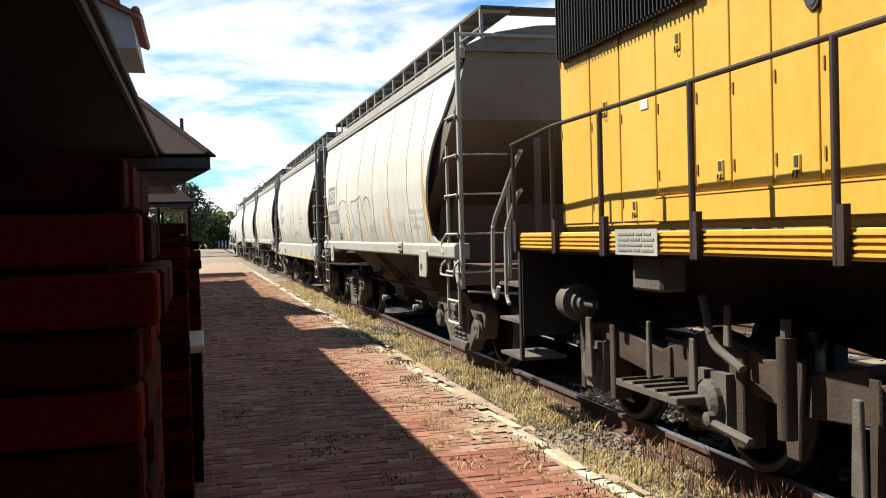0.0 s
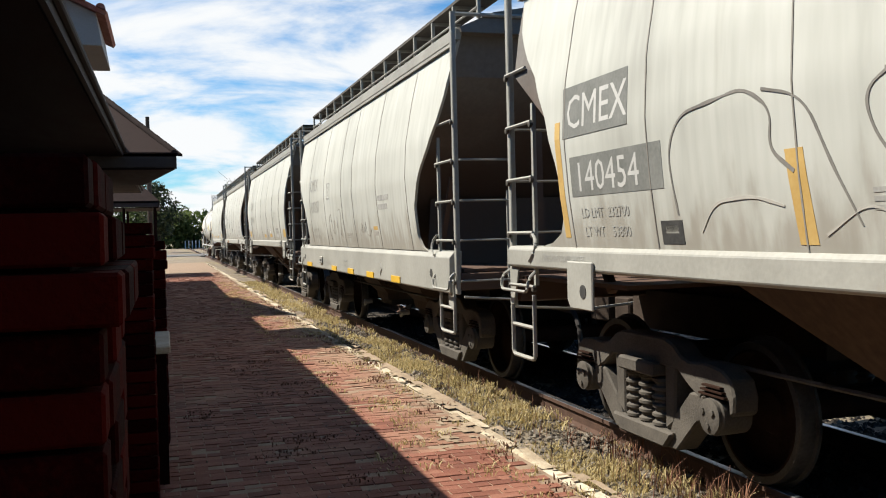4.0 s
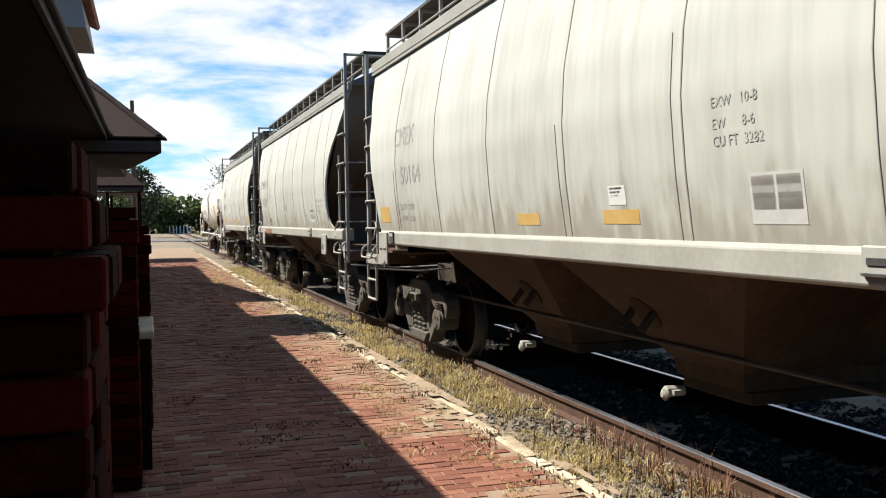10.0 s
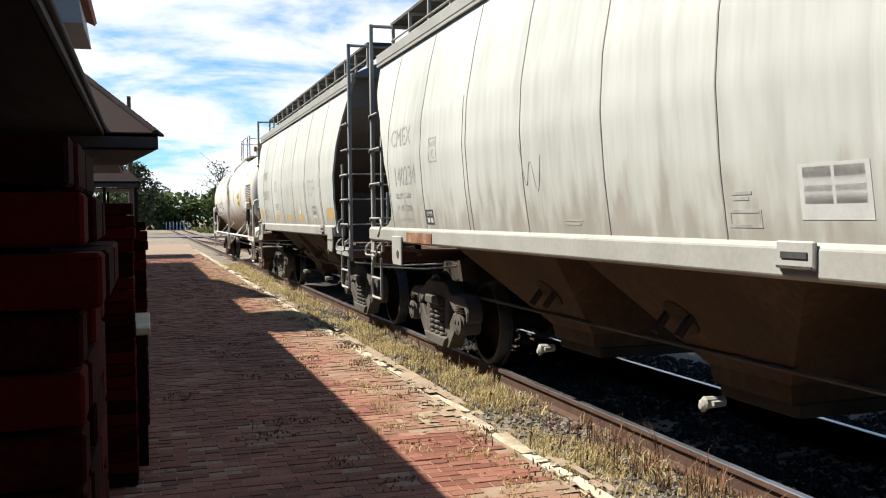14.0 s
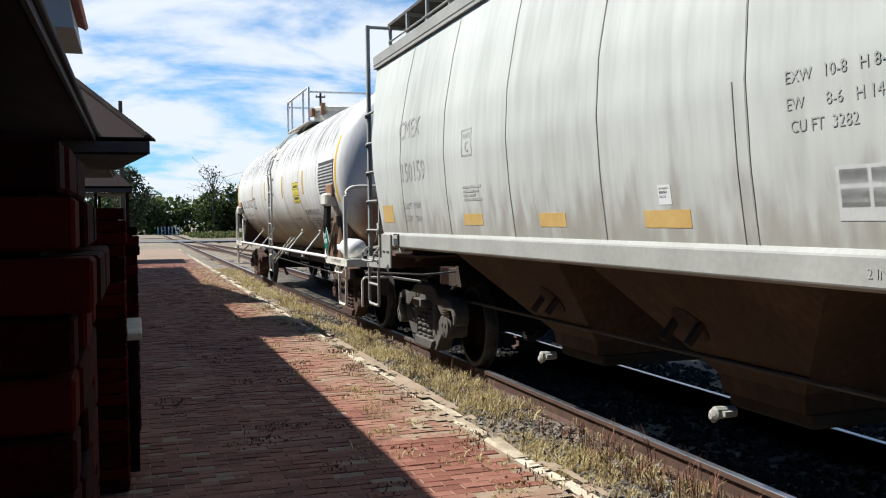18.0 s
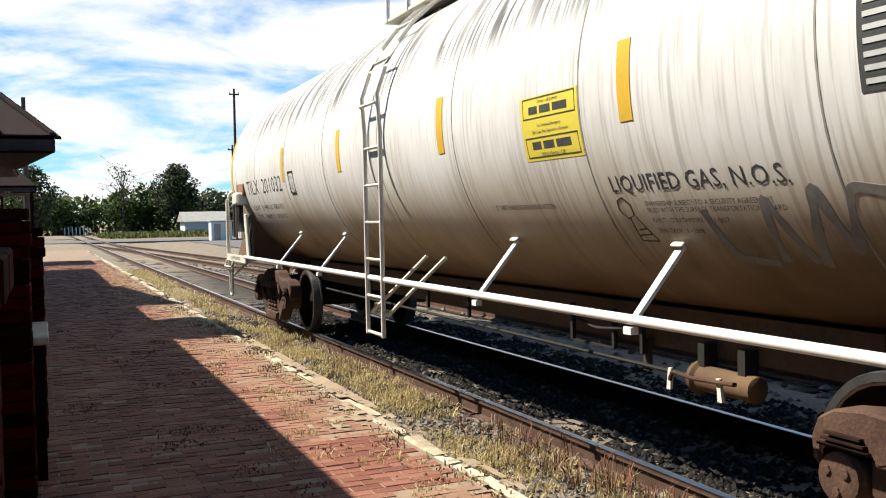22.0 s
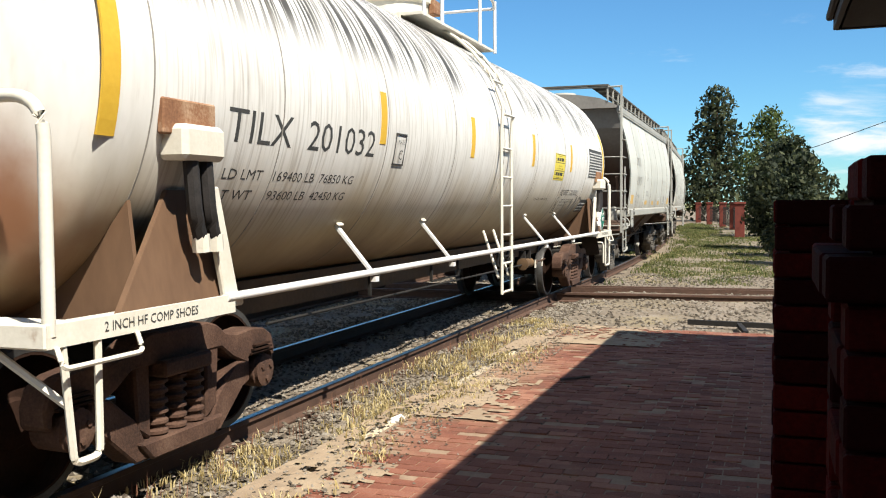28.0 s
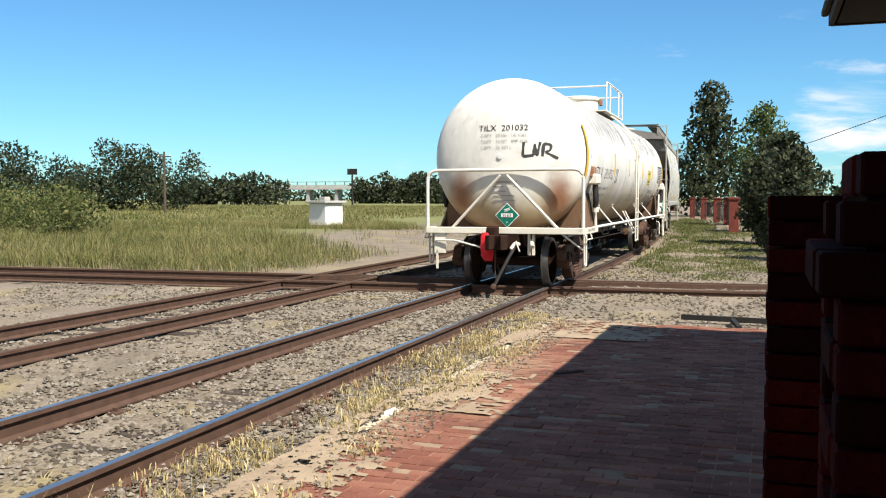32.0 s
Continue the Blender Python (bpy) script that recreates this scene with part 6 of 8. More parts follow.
for s in (-1, 1):
    # cut for flangeways where it meets the lines
    cuts = [-40, XC - 0.81, XC - 0.69, XC + 0.69, XC + 0.81]
    t2 = track2_x(CY)
    cuts += [t2 - 0.81, t2 - 0.69, t2 + 0.69, t2 + 0.81, 60]
    for a, b in zip(cuts[::2], cuts[1::2]):
        slope = 0.06
        rail_along("rail", [(a, CY + s * 0.77 + slope * (a - 4)), (b, CY + s * 0.77 + slope * (b - 4))], cross, 1)
        if abs(b - a) > 1 and b < 30:
            aa = max(a, -6)
            boxes("guard_rail", [(((aa + b) / 2, CY + s * 0.56 + slope * ((aa + b) / 2 - 4), -0.09), (abs(b - aa), 0.07, 0.16), (0, 0, math.degrees(math.atan(slope))))], "rail", cross)

bm = bmesh.new(); add_box(bm, (0, 0, 0), (2.6, 0.23, 0.18)); bmesh.ops.bevel(bm, geom=list(bm.edges), offset=0.012, segments=1, affect="EDGES")
first_tie = part("tie", bm, "tie", main)
rng = random.Random(11)
first = True
for k in range(-54, 90):
    y = 0.54 * k + rng.uniform(-0.05, 0.05)
    if k < -60 or (CY - 1.5 < y < CY + 1.5):
        continue
    o = first_tie if first else new("tie", first_tie.data)
    first = False
    o.parent = main
    o.location = (XC + bend(y) + rng.uniform(-0.04, 0.04), y, -0.285 + rng.uniform(-0.012, 0.008))
    o.rotation_euler = (0, 0, rng.uniform(-0.03, 0.03))
for k in range(-70, 110):
    y = 0.56 * k + rng.uniform(-0.05, 0.05)
    if CY - 1.5 < y < CY + 1.5:
        continue
    o = new("tie", first_tie.data)
    o.parent = siding
    o.location = (track2_x(y) + rng.uniform(-0.04, 0.04), y, -0.285 + rng.uniform(-0.012, 0.006))
    o.rotation_euler = (0, 0, rng.uniform(-0.03, 0.03))
for k in range(-12, 60):
    x = 0.58 * k
    if XC - 1.3 < x < XC + 1.3 or 7.0 < x < 9.6:
        continue
    o = new("tie", first_tie.data)
    o.parent = cross
    o.location = (x, CY + 0.06 * (x - 4), -0.275)
    o.rotation_euler = (0, 0, radians(90 + 3.4))
# spikes and tie plates close by
bm = bmesh.new(); add_box(bm, (0, 0, 0), (0.05, 0.03, 0.03)); add_box(bm, (0, 0, -0.02), (0.16, 0.2, 0.012))
spike = part("tie_plate", bm, "rail", main)
spike.location = (XN + 0.09, -6.0, -0.165)
for k in range(-30, 12):
    for x in (XN - 0.09, XN + 0.09, XN + 1.415, XN + 1.595):
        o = new("tie_plate", spike.data); o.parent = main
        o.location = (x, 0.54 * k, -0.165)


def scatter_stones(name, n, area, size, seed, skip=None, label="", zf=None, material="stone"):
    """Loose broken stones, one joined mesh."""
    r = np.random.RandomState(seed)
    x0, x1, y0, y1 = area
    base = np.array([(1, 0, 0), (-1, 0, 0), (0, 1, 0), (0, -1, 0), (0, 0, 1), (0, 0, -0.6)], float)
    tri = np.array([(0, 2, 4), (2, 1, 4), (1, 3, 4), (3, 0, 4), (2, 0, 5), (1, 2, 5), (3, 1, 5), (0, 3, 5)])
    V, Fc = [], []
    for i in range(n):
        x = r.uniform(x0, x1); y = y0 + (y1 - y0) * r.rand()
        if skip and skip(x, y):
            continue
        s = size * r.uniform(0.5, 1.5)
        b = base * (1 + 0.5 * (r.rand(6, 1) - 0.5)) + 0.25 * (r.rand(6, 3) - 0.5)
        a = r.uniform(0, 6.28); c, q = math.cos(a), math.sin(a)
        b = b @ np.array([[c, q, 0], [-q, c, 0], [0, 0, 1]])
        b = b * s * np.array([1, 0.8, 0.65]) + np.array([x, y, (zf(x, y) if zf else ground_height(x, y)) + s * 0.25])
        Fc.append(tri + 6 * len(V)); V.append(b)
    ob = mesh_from(name, np.concatenate(V).tolist(), np.concatenate(Fc).tolist(), material)
    return tagged(ob, label, "gravel", kind="stuff")


bed_z = ground_height


scatter_stones("ballast", 21000, (2.75, 6.3, -16.5, 3.0), 0.024, 1, label="grey broken-stone ballast between the rails", zf=bed_z)
scatter_stones("ballast", 2600, (2.75, 3.75, 3.0, 18.0), 0.030, 2, label="grey broken-stone ballast beside the rail", zf=bed_z)
scatter_stones("ballast", 16000, (3.72, 6.3, 1.6, 20.0), 0.036, 6, label="ballast darkened for the shade under the train", zf=bed_z, material="shaded_stone")
scatter_stones("ballast", 15000, (5.6, 14.0, -16.0, 2.0), 0.027, 3, label="brown and grey gravel between the tracks", zf=None)
scatter_stones("ballast", 11000, (-0.9, 9.0, -23, -12.0), 0.027, 4, label="pale gravel round the track crossing", zf=ground_height)
scatter_stones("ballast", 2500, (5.6, 12.0, 2.0, 40.0), 0.05, 5, label="grey gravel beside the siding", zf=lambda x, y: -0.17)


def blades(name, n, area, h, seed, material, label, dens=None, lean=0.35, width=0.004, category="grass", zf=None, tuft=0.10, per=5):
    """Grass in small tufts, one joined mesh."""
    r = np.random.RandomState(seed)
    x0, x1, y0, y1 = area
    V, Fc = [], []
    k = 0
    for i in range(n):
        x, y = r.uniform(x0, x1), y0 + (y1 - y0) * r.rand()
        if dens and r.rand() > dens(x, y):
            continue
        z = zf(x, y) if zf else ground_height(x, y)
        hs = h * r.uniform(0.4, 1.4)
        for j in range(per):
            a = r.uniform(0, 6.28); t = r.uniform(0, lean)
            dx, dy = math.cos(a), math.sin(a)
            px, py = x + tuft * (r.rand() - 0.5), y + tuft * (r.rand() - 0.5)
            hh = hs * r.uniform(0.5, 1.1)
            w = width * r.uniform(0.7, 1.5)
            tx, ty = px + dx * hh * t, py + dy * hh * t
            mx, my = px + dx * hh * t * 0.35, py + dy * hh * t * 0.35
            V += [(px - dy * w, py + dx * w, z - 0.02), (px + dy * w, py - dx * w, z - 0.02), (mx + dy * w, my - dx * w, z + hh * 0.55), (mx - dy * w, my + dx * w, z + hh * 0.55), (tx, ty, z + hh)]
            Fc += [(k, k + 1, k + 2, k + 3), (k + 3, k + 2, k + 4)]
            k += 5
    ob = mesh_from(name, V, Fc, material)
    return tagged(ob, label, category, kind="stuff")


gz = lambda x, y: -0.095


def strip(x, y):
    """Grass in clumps between the kerb and the rail, thin towards the rail."""
    k = 0.5 + 1.3 * noise.noise((x * 1.7, y * 0.9, 3.0)) + 0.9 * noise.noise((x * 6.0, y * 5.0, 8.0))
    return max(0.0, k) * max(0.1, 1 - abs(x - 2.98) / 0.6)


blades("dry_grass", 9500, (2.58, 3.52, 2.2, 15), 0.055, 21, "dry_grass", "dry straw-coloured grass along the track edge", strip, zf=gz, lean=1.7, width=0.0035)
blades("dry_grass", 4500, (2.58, 3.52, 15, 36), 0.06, 25, "dry_grass", "dry straw-coloured grass along the track edge", strip, zf=gz, lean=1.6, width=0.006)
blades("dry_grass", 7000, (2.50, 3.52, -13.5, 2.2), 0.055, 22, "dry_grass", "dry straw-coloured grass along the platform edge", strip, zf=gz, lean=1.7, width=0.0035)
blades("dry_grass", 500, (3.7, 5.0, -13.0, -1.5), 0.05, 28, "dry_grass", "dry grass tufts between the rails", strip, zf=lambda x, y: -0.18, lean=1.6)
blades("dead_weeds", 330, (2.7, 3.5, 3.0, 20), 0.19, 23, "dead_weed", "thin brown weed stalks beside the rail", None, lean=0.35, width=0.0022, zf=gz, per=2, category="weeds")
blades("dead_weeds", 90, (3.1, 3.5, 3.0, 7), 0.17, 24, "dead_weed", "reddish dead weeds beside the rail", None, lean=1.1, width=0.0025, zf=gz, per=7, category="weeds")
blades("dead_weeds", 90, (2.7, 3.5, -12, -2), 0.14, 29, "dead_weed", "thin brown weed stalks beside the rail", None, lean=0.6, width=0.0025, zf=gz, per=3, category="weeds")
blades("dry_grass", 60, (2.5, 3.0, -3.6, -2.6), 0.26, 26, "dry_grass", "tall clump of dry grass by the platform", None, lean=1.4, zf=gz, tuft=0.5, per=12)
scatter_stones("gravel", 5200, (2.62, 3.50, -13, 16), 0.020, 35, label="pale gravel and soil beside the rail", zf=lambda x, y: -0.105)
blades("green_grass", 9000, (-1.5, 3.2, -50, -20.2), 0.07, 27, "green_grass", "patchy green grass beyond the crossing", lambda x, y: max(0.0, 0.35 + 1.6 * noise.noise((x * 0.8, y * 0.35, 2.0)) + (0.5 if -27 < y < -23 else 0)), zf=lambda x, y: -0.11, width=0.007, lean=1.4, tuft=0.3, per=8)


# the platform: sand bed, kerb stones and paving bricks
plat = thing("platform", "worn red brick platform with sand in the joints", "platform", kind="structure")
PX0, PX1, PY0, PY1 = -2.2, 2.45, -12.2, 62.0
boxes("platform_bed", [(((PX0 + PX1) / 2, (PY0 + PY1) / 2, -0.123), (PX1 - PX0, PY1 - PY0, 0.235))], "mortar", plat)
rng = random.Random(5)
y = PY0
bm = bmesh.new(); add_box(bm, (0, 0, 0), (0.155, 0.64, 0.16)); bmesh.ops.bevel(bm, geom=list(bm.edges), offset=0.03, segments=1, affect="EDGES")
bmesh.ops.subdivide_edges(bm, edges=list(bm.edges), cuts=2)
for v in bm.verts:
    v.co += Vector((rng.uniform(-0.028, 0.028), rng.uniform(-0.022, 0.022), rng.uniform(-0.008, 0.004)))
k0 = part("kerb_stone", bm, "kerb", plat)
k0.location = (2.53, 3.0, -0.075)
y = 3.66
while y < 60:
    if rng.random() > 0.08:
        o = new("kerb_stone", k0.data); o.parent = plat
        o.location = (2.53 + rng.uniform(-0.03, 0.03), y, -0.073 + rng.uniform(-0.022, 0.006))
        o.rotation_euler = (rng.uniform(-0.02, 0.02), rng.uniform(-0.05, 0.05), rng.uniform(-0.07, 0.07) + (math.pi if rng.random() > 0.5 else 0))
        o.scale = (rng.uniform(0.75, 1.05), rng.uniform(0.96, 1.06), 1.0)
    y += 0.655
y = 2.34
while y > PY0:
    o = new("kerb_stone", k0.data); o.parent = plat
    o.location = (2.50 + rng.uniform(-0.02, 0.02), y, -0.095 + rng.uniform(-0.012, 0.004))
    o.rotation_euler = (0, 0, rng.uniform(-0.03, 0.03))
    y -= 0.655


# bricks: rows across the platform in running bond; the nearest as pieces, the rest joined
BW, BD = 0.205, 0.102
near_rows = []
V, Fc = [], []
nb = 0
box_f = np.array([(3, 2, 1, 0), (0, 1, 5, 4), (1, 2, 6, 5), (2, 3, 7, 6), (3, 0, 4, 7)])
rb = np.random.RandomState(8)
row = 0
y = PY0
while y < 44:
    x = PX0 + (BW / 2 if row % 2 else 0)
    while x + BW < PX1 + 0.05:
        lost = 0.03 if y > 0 else 0.05
        if rb.rand() > lost:
            zt = 0.004 * rb.randn() * 0.6
            if (-5.6 < y < -4.2 and 0.9 < x < 2.3):
                near_rows.append((x + BW / 2, y + BD / 2, zt))
            elif 5.2 < y < 6.6 and 1.2 < x < 2.3:
                near_rows.append((x + BW / 2, y + BD / 2, zt))
            else:
                a, b, c, d = x + 0.005, x + BW - 0.004, y + 0.005, y + BD - 0.004
                j = 0.002 * rb.randn(4)
                V += [(a, c, zt + j[0]), (b, c, zt + j[1]), (b, d, zt + j[2]), (a, d, zt + j[3]), (a - 0.002, c - 0.002, -0.05), (b + 0.002, c - 0.002, -0.05), (b + 0.002, d + 0.002, -0.05), (a - 0.002, d + 0.002, -0.05)]
                Fc.append(box_f + 8 * nb)
                nb += 1
        x += BW
    y += BD
    row += 1
ob = mesh_from("paving_bricks", V, np.concatenate(Fc)[:, ::-1].tolist(), "paver")
ob.parent = plat
tagged(ob, "rows of worn red paving bricks", kind="stuff")


# the brick piers and the station roof
def brick_pier(x, y, w, d, top, steps, label):
    """A brick pier of stacked courses; steps: outsets of the top courses."""
    p = thing("brick_pier", label, "brick pier", group="brick piers along the platform")
    ch, jt = 0.0765, 0.008
    n = int(top / ch)
    core = boxes("mortar_core", [((x, y, n * ch / 2 - 0.05), (w - 0.09, d - 0.09, n * ch + 0.1 - 0.03))], "mortar_shaded", p)
    cache = {}
    for k in range(n):
        z = top - (k + 0.5) * ch
        o = steps[k] if k < len(steps) else 0.0
        W, D = w + 2 * o, d + 2 * o
        nx, ny = max(2, round(W / 0.23)), max(2, round(D / 0.23))
        odd = k % 2
        sides = []
        for i in range(nx):
            for q in (-1, 1):
                sides.append((x - W / 2 + (i + 0.5) * W / nx, y + q * (D / 2 - 0.05), W / nx - jt, 0.10))
        for i in range(1 if not odd else 0, ny):
            for q in (-1, 1):
                cy = y - D / 2 + 0.105 + (i - 0.5 * (1 - odd)) * (D - 0.21) / max(1, ny - 1)
                if abs(cy - y) < D / 2 - 0.12:
                    sides.append((x + q * (W / 2 - 0.05), cy, 0.10, (D - 0.21) / max(1, ny - 1) - jt))
        for bx, by, sx, sy in sides:
            key = (round(sx, 3), round(sy, 3))
            if key not in cache:
                bm = bmesh.new(); add_box(bm, (0, 0, 0), (sx, sy, ch - jt)); bmesh.ops.bevel(bm, geom=list(bm.edges), offset=0.005, segments=1, affect="EDGES")
                b = part("brick", bm, "brick_shaded", p)
                cache[key] = b.data
            else:
                b = new("brick", cache[key]); b.parent = p
            b.location = (bx, by, z)
            b.rotation_euler = (0, 0, rng.uniform(-0.008, 0.008))
    return p


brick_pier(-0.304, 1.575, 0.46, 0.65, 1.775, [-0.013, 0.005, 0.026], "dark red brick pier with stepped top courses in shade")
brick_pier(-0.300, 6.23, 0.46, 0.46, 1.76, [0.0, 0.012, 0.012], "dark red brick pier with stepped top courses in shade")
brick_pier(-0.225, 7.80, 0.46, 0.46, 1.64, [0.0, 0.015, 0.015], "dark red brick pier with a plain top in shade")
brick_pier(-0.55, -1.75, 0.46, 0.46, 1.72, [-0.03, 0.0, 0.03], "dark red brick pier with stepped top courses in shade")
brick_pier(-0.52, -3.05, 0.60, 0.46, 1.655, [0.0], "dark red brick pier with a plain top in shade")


def wall_low(y0, y1):
    w = thing("low_wall", "low red brick wall between the piers", "wall", kind="structure")
    boxes("wall_body", [((-0.62, (y0 + y1) / 2, 0.45), (0.24, y1 - y0, 0.92))], "brick_shaded", w)
    return w


station = thing("station_building", "brick station house with deep tiled eaves along the platform", "station", kind="structure")
YE = 37.6
YB0, YB1 = -10.35, 37.8
EX, EZ = -0.80, 3.40
boxes("wall", [((-4.2, (YB0 + YB1) / 2 + 0.5, 1.9), (0.3, YB1 - YB0 - 3.0, 3.8))], "brick_shaded", station)
boxes("wall", [((-8.0, YB0 + 2.0, 1.9), (7.3, 0.3, 3.8)), ((-8.0, YB1 - 1.0, 1.9), (7.3, 0.3, 3.8))], "brick_shaded", station)
boxes("soffit", [(((EX - 4.2) / 2, (YB0 + YE) / 2, EZ + 0.03), (abs(EX + 4.2) - 0.1, YE - YB0 - 0.1, 0.04))], "wood_shaded", station, "boarded soffit, darkened for the shade under the eaves")
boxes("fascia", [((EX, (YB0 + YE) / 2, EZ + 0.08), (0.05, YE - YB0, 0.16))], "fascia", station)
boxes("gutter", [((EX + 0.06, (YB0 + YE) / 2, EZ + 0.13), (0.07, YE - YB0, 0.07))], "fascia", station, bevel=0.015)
boxes("fascia", [(((EX - 8.0) / 2, YB0, EZ + 0.08), (abs(EX + 8.0), 0.05, 0.16))], "fascia", station)


def roof_plane(name, p, material="tile_dark", label=""):
    """A roof slab from four corners, 8 cm thick."""
    bm = bmesh.new()
    q = [Vector(a) for a in p]
    add_ring_loft(bm, [q, [a + Vector((0, 0, 0.08)) for a in q]])
    return part(name, bm, material, station, label)


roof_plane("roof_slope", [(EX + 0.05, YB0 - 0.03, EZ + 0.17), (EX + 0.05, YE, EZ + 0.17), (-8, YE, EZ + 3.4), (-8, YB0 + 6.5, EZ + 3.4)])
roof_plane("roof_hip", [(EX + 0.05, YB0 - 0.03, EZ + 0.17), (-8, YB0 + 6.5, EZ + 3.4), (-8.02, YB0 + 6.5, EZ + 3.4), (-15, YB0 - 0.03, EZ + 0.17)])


def hip_porch(near, far, apex_a, apex_b, ze, h=0.26):
    """near, far: eave corners (x, y); the apex line runs back over the roof."""
    x0, y0 = near
    x1, y1 = far
    zt = ze + h
    bm = bmesh.new()
    P = [Vector(p) for p in ((x0, y0, zt), (x1, y1, zt), apex_b, apex_a, (-3.2, y0, zt), (-3.2, y1, zt))]
    for f in ((0, 1, 2, 3), (0, 3, 4), (1, 5, 2)):
        vs = [bm.verts.new(P[k]) for k in f]
        up = [bm.verts.new(P[k] + Vector((0, 0, 0.09))) for k in f]
        bm.faces.new(vs); bm.faces.new(list(reversed(up)))
        for k in range(len(f)):
            q = (k + 1) % len(f)
            bm.faces.new((vs[k], up[k], up[q], vs[q]))
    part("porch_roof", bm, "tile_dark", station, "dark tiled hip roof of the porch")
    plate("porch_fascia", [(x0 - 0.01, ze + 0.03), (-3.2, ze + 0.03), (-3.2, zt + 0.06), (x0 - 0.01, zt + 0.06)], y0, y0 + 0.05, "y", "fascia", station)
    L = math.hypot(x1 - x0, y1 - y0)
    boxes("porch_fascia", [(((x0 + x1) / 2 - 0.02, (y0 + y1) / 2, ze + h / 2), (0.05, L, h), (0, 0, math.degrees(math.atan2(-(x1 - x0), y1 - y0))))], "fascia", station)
    plate("porch_soffit", [(x0 - 0.05, y0 + 0.05), (x1 - 0.05, y1 - 0.05), (-3.2, y1 - 0.05), (-3.2, y0 + 0.05)], ze - 0.02, ze + 0.02, "z", "wood_shaded", station)


hip_porch((0.30, 20.7), (-0.45, 26.8), (-1.5, 23.2, 5.05), (-1.6, 24.4, 5.05), 3.14)
hip_porch((-0.15, 41.0), (-0.15, 46.0), (-1.5, 42.6, 4.5), (-1.5, 44.4, 4.5), 2.95, 0.2)
for y in (41.4, 45.6):
    for x in (-0.35, -1.6):
        boxes("porch_post", [((x, y, 1.5), (0.12, 0.12, 3.0))], "wood_shaded", station, bevel=0.01)
# dormer with a pink tiled top, seen over the eave
bm = bmesh.new()
add_plate(bm, [(-0.87, 4.80), (-3.4, 4.80), (-3.4, 6.09), (-2.15, 5.89), (-0.95, 5.32)], 16.0, 18.4, "y")
part("dormer", bm, "dormer_paint", station, "pale boarded dormer", bevel=0.01)
bm = bmesh.new()
add_plate(bm, [(-0.77, 5.32), (-0.81, 5.26), (-2.15, 5.88), (-2.15, 6.0)], 15.85, 18.55, "y")
part("dormer_roof", bm, "tile", station, "pink clay tiled dormer roof")
bm = bmesh.new()
rr = [(-0.075 * math.cos(math.pi * k / 6), 0.075 * math.sin(math.pi * k / 6)) for k in range(7)]
add_plate(bm, [(p[0], p[1]) for p in rr], -0.17, 0.17, "y")
tl = part("roof_tile", bm, "tile", station, smooth=50)
first = True
for r_ in range(4):
    for k in range(2):
        for side in (0, 1):
            o = tl if first else new("roof_tile", tl.data)
            first = False
            o.parent = station
            o.location = (-0.87 - 0.31 * r_, 15.93 + 0.16 * k + side * 2.3, 5.36 + 0.143 * r_)
            o.rotation_euler = (0, radians(25), 0)
            o.rotation_euler = Euler((0, radians(-65 + 90), 0)).to_matrix().to_euler()
# ragged tile ends along the porch hip
hip_tile = new("roof_tile", tl.data.copy()); hip_tile.parent = station
hip_tile.data.materials[0] = M["tile_dark"]
hip_tile.location = (0.26, 20.74, 3.46)
for k in range(12):
    f = k / 11
    o = new("roof_tile", tl.data); o.parent = station
    o.location = (0.28 - 1.75 * f, 20.72 + 2.45 * f, 3.48 + 1.66 * f)
    o.data = hip_tile.data if k else hip_tile.data
    o.rotation_euler = (radians(30), 0, radians(35))
wall_low(1.95, 5.95)
ledge = thing("low_wall", "low brick wall, darkened for shade, with a pale stone coping", "wall", kind="structure")
# body coloured near black for the dark space under the coping
boxes("wall_body", [((-0.14, 7.02, 0.43), (0.26, 1.06, 0.90))], "mortar_shaded", ledge)
boxes("coping", [((-0.13, 7.02, 0.905), (0.30, 1.08, 0.05))], "kerb", ledge, "pale worn stone coping", bevel=0.008)
wall_low(-2.85, -1.95)


def drift(name, area, thr, seed, z=0.007, label="pale sand drifted over the bricks"):
    """Thin irregular sheets of sand lying on the paving."""
    x0, x1, y0, y1 = area
    st = 0.045
    nx, ny = int((x1 - x0) / st), int((y1 - y0) / st)
    V, Fc = [], []
    idx = {}
    def val(i, j):
        x, y = x0 + i * st, y0 + j * st
        edge = (x - x0) / (x1 - x0)
        return noise.noise((x * 1.3 + seed, y * 0.8, 0.3)) * 0.6 + noise.noise((x * 5 + seed, y * 4, 1.7)) * 0.3 + noise.noise((x * 13 + seed, y * 11, 4.7)) * 0.42 + noise.noise((x * 27 + seed, y * 24, 9.7)) * 0.22 + edge * 1.2 - thr
    def vert(i, j):
        if (i, j) not in idx:
            idx[(i, j)] = len(V)
            V.append((x0 + i * st, y0 + j * st, z + 0.02 * max(-0.3, min(0.6, val(i, j)))))
        return idx[(i, j)]
    for i in range(nx):
        for j in range(ny):
            if val(i + 0.5, j + 0.5) > 0:
                Fc.append((vert(i, j), vert(i + 1, j), vert(i + 1, j + 1), vert(i, j + 1)))
    ob = mesh_from(name, V, Fc, "sand")
    return tagged(ob, label, "sand", kind="stuff")


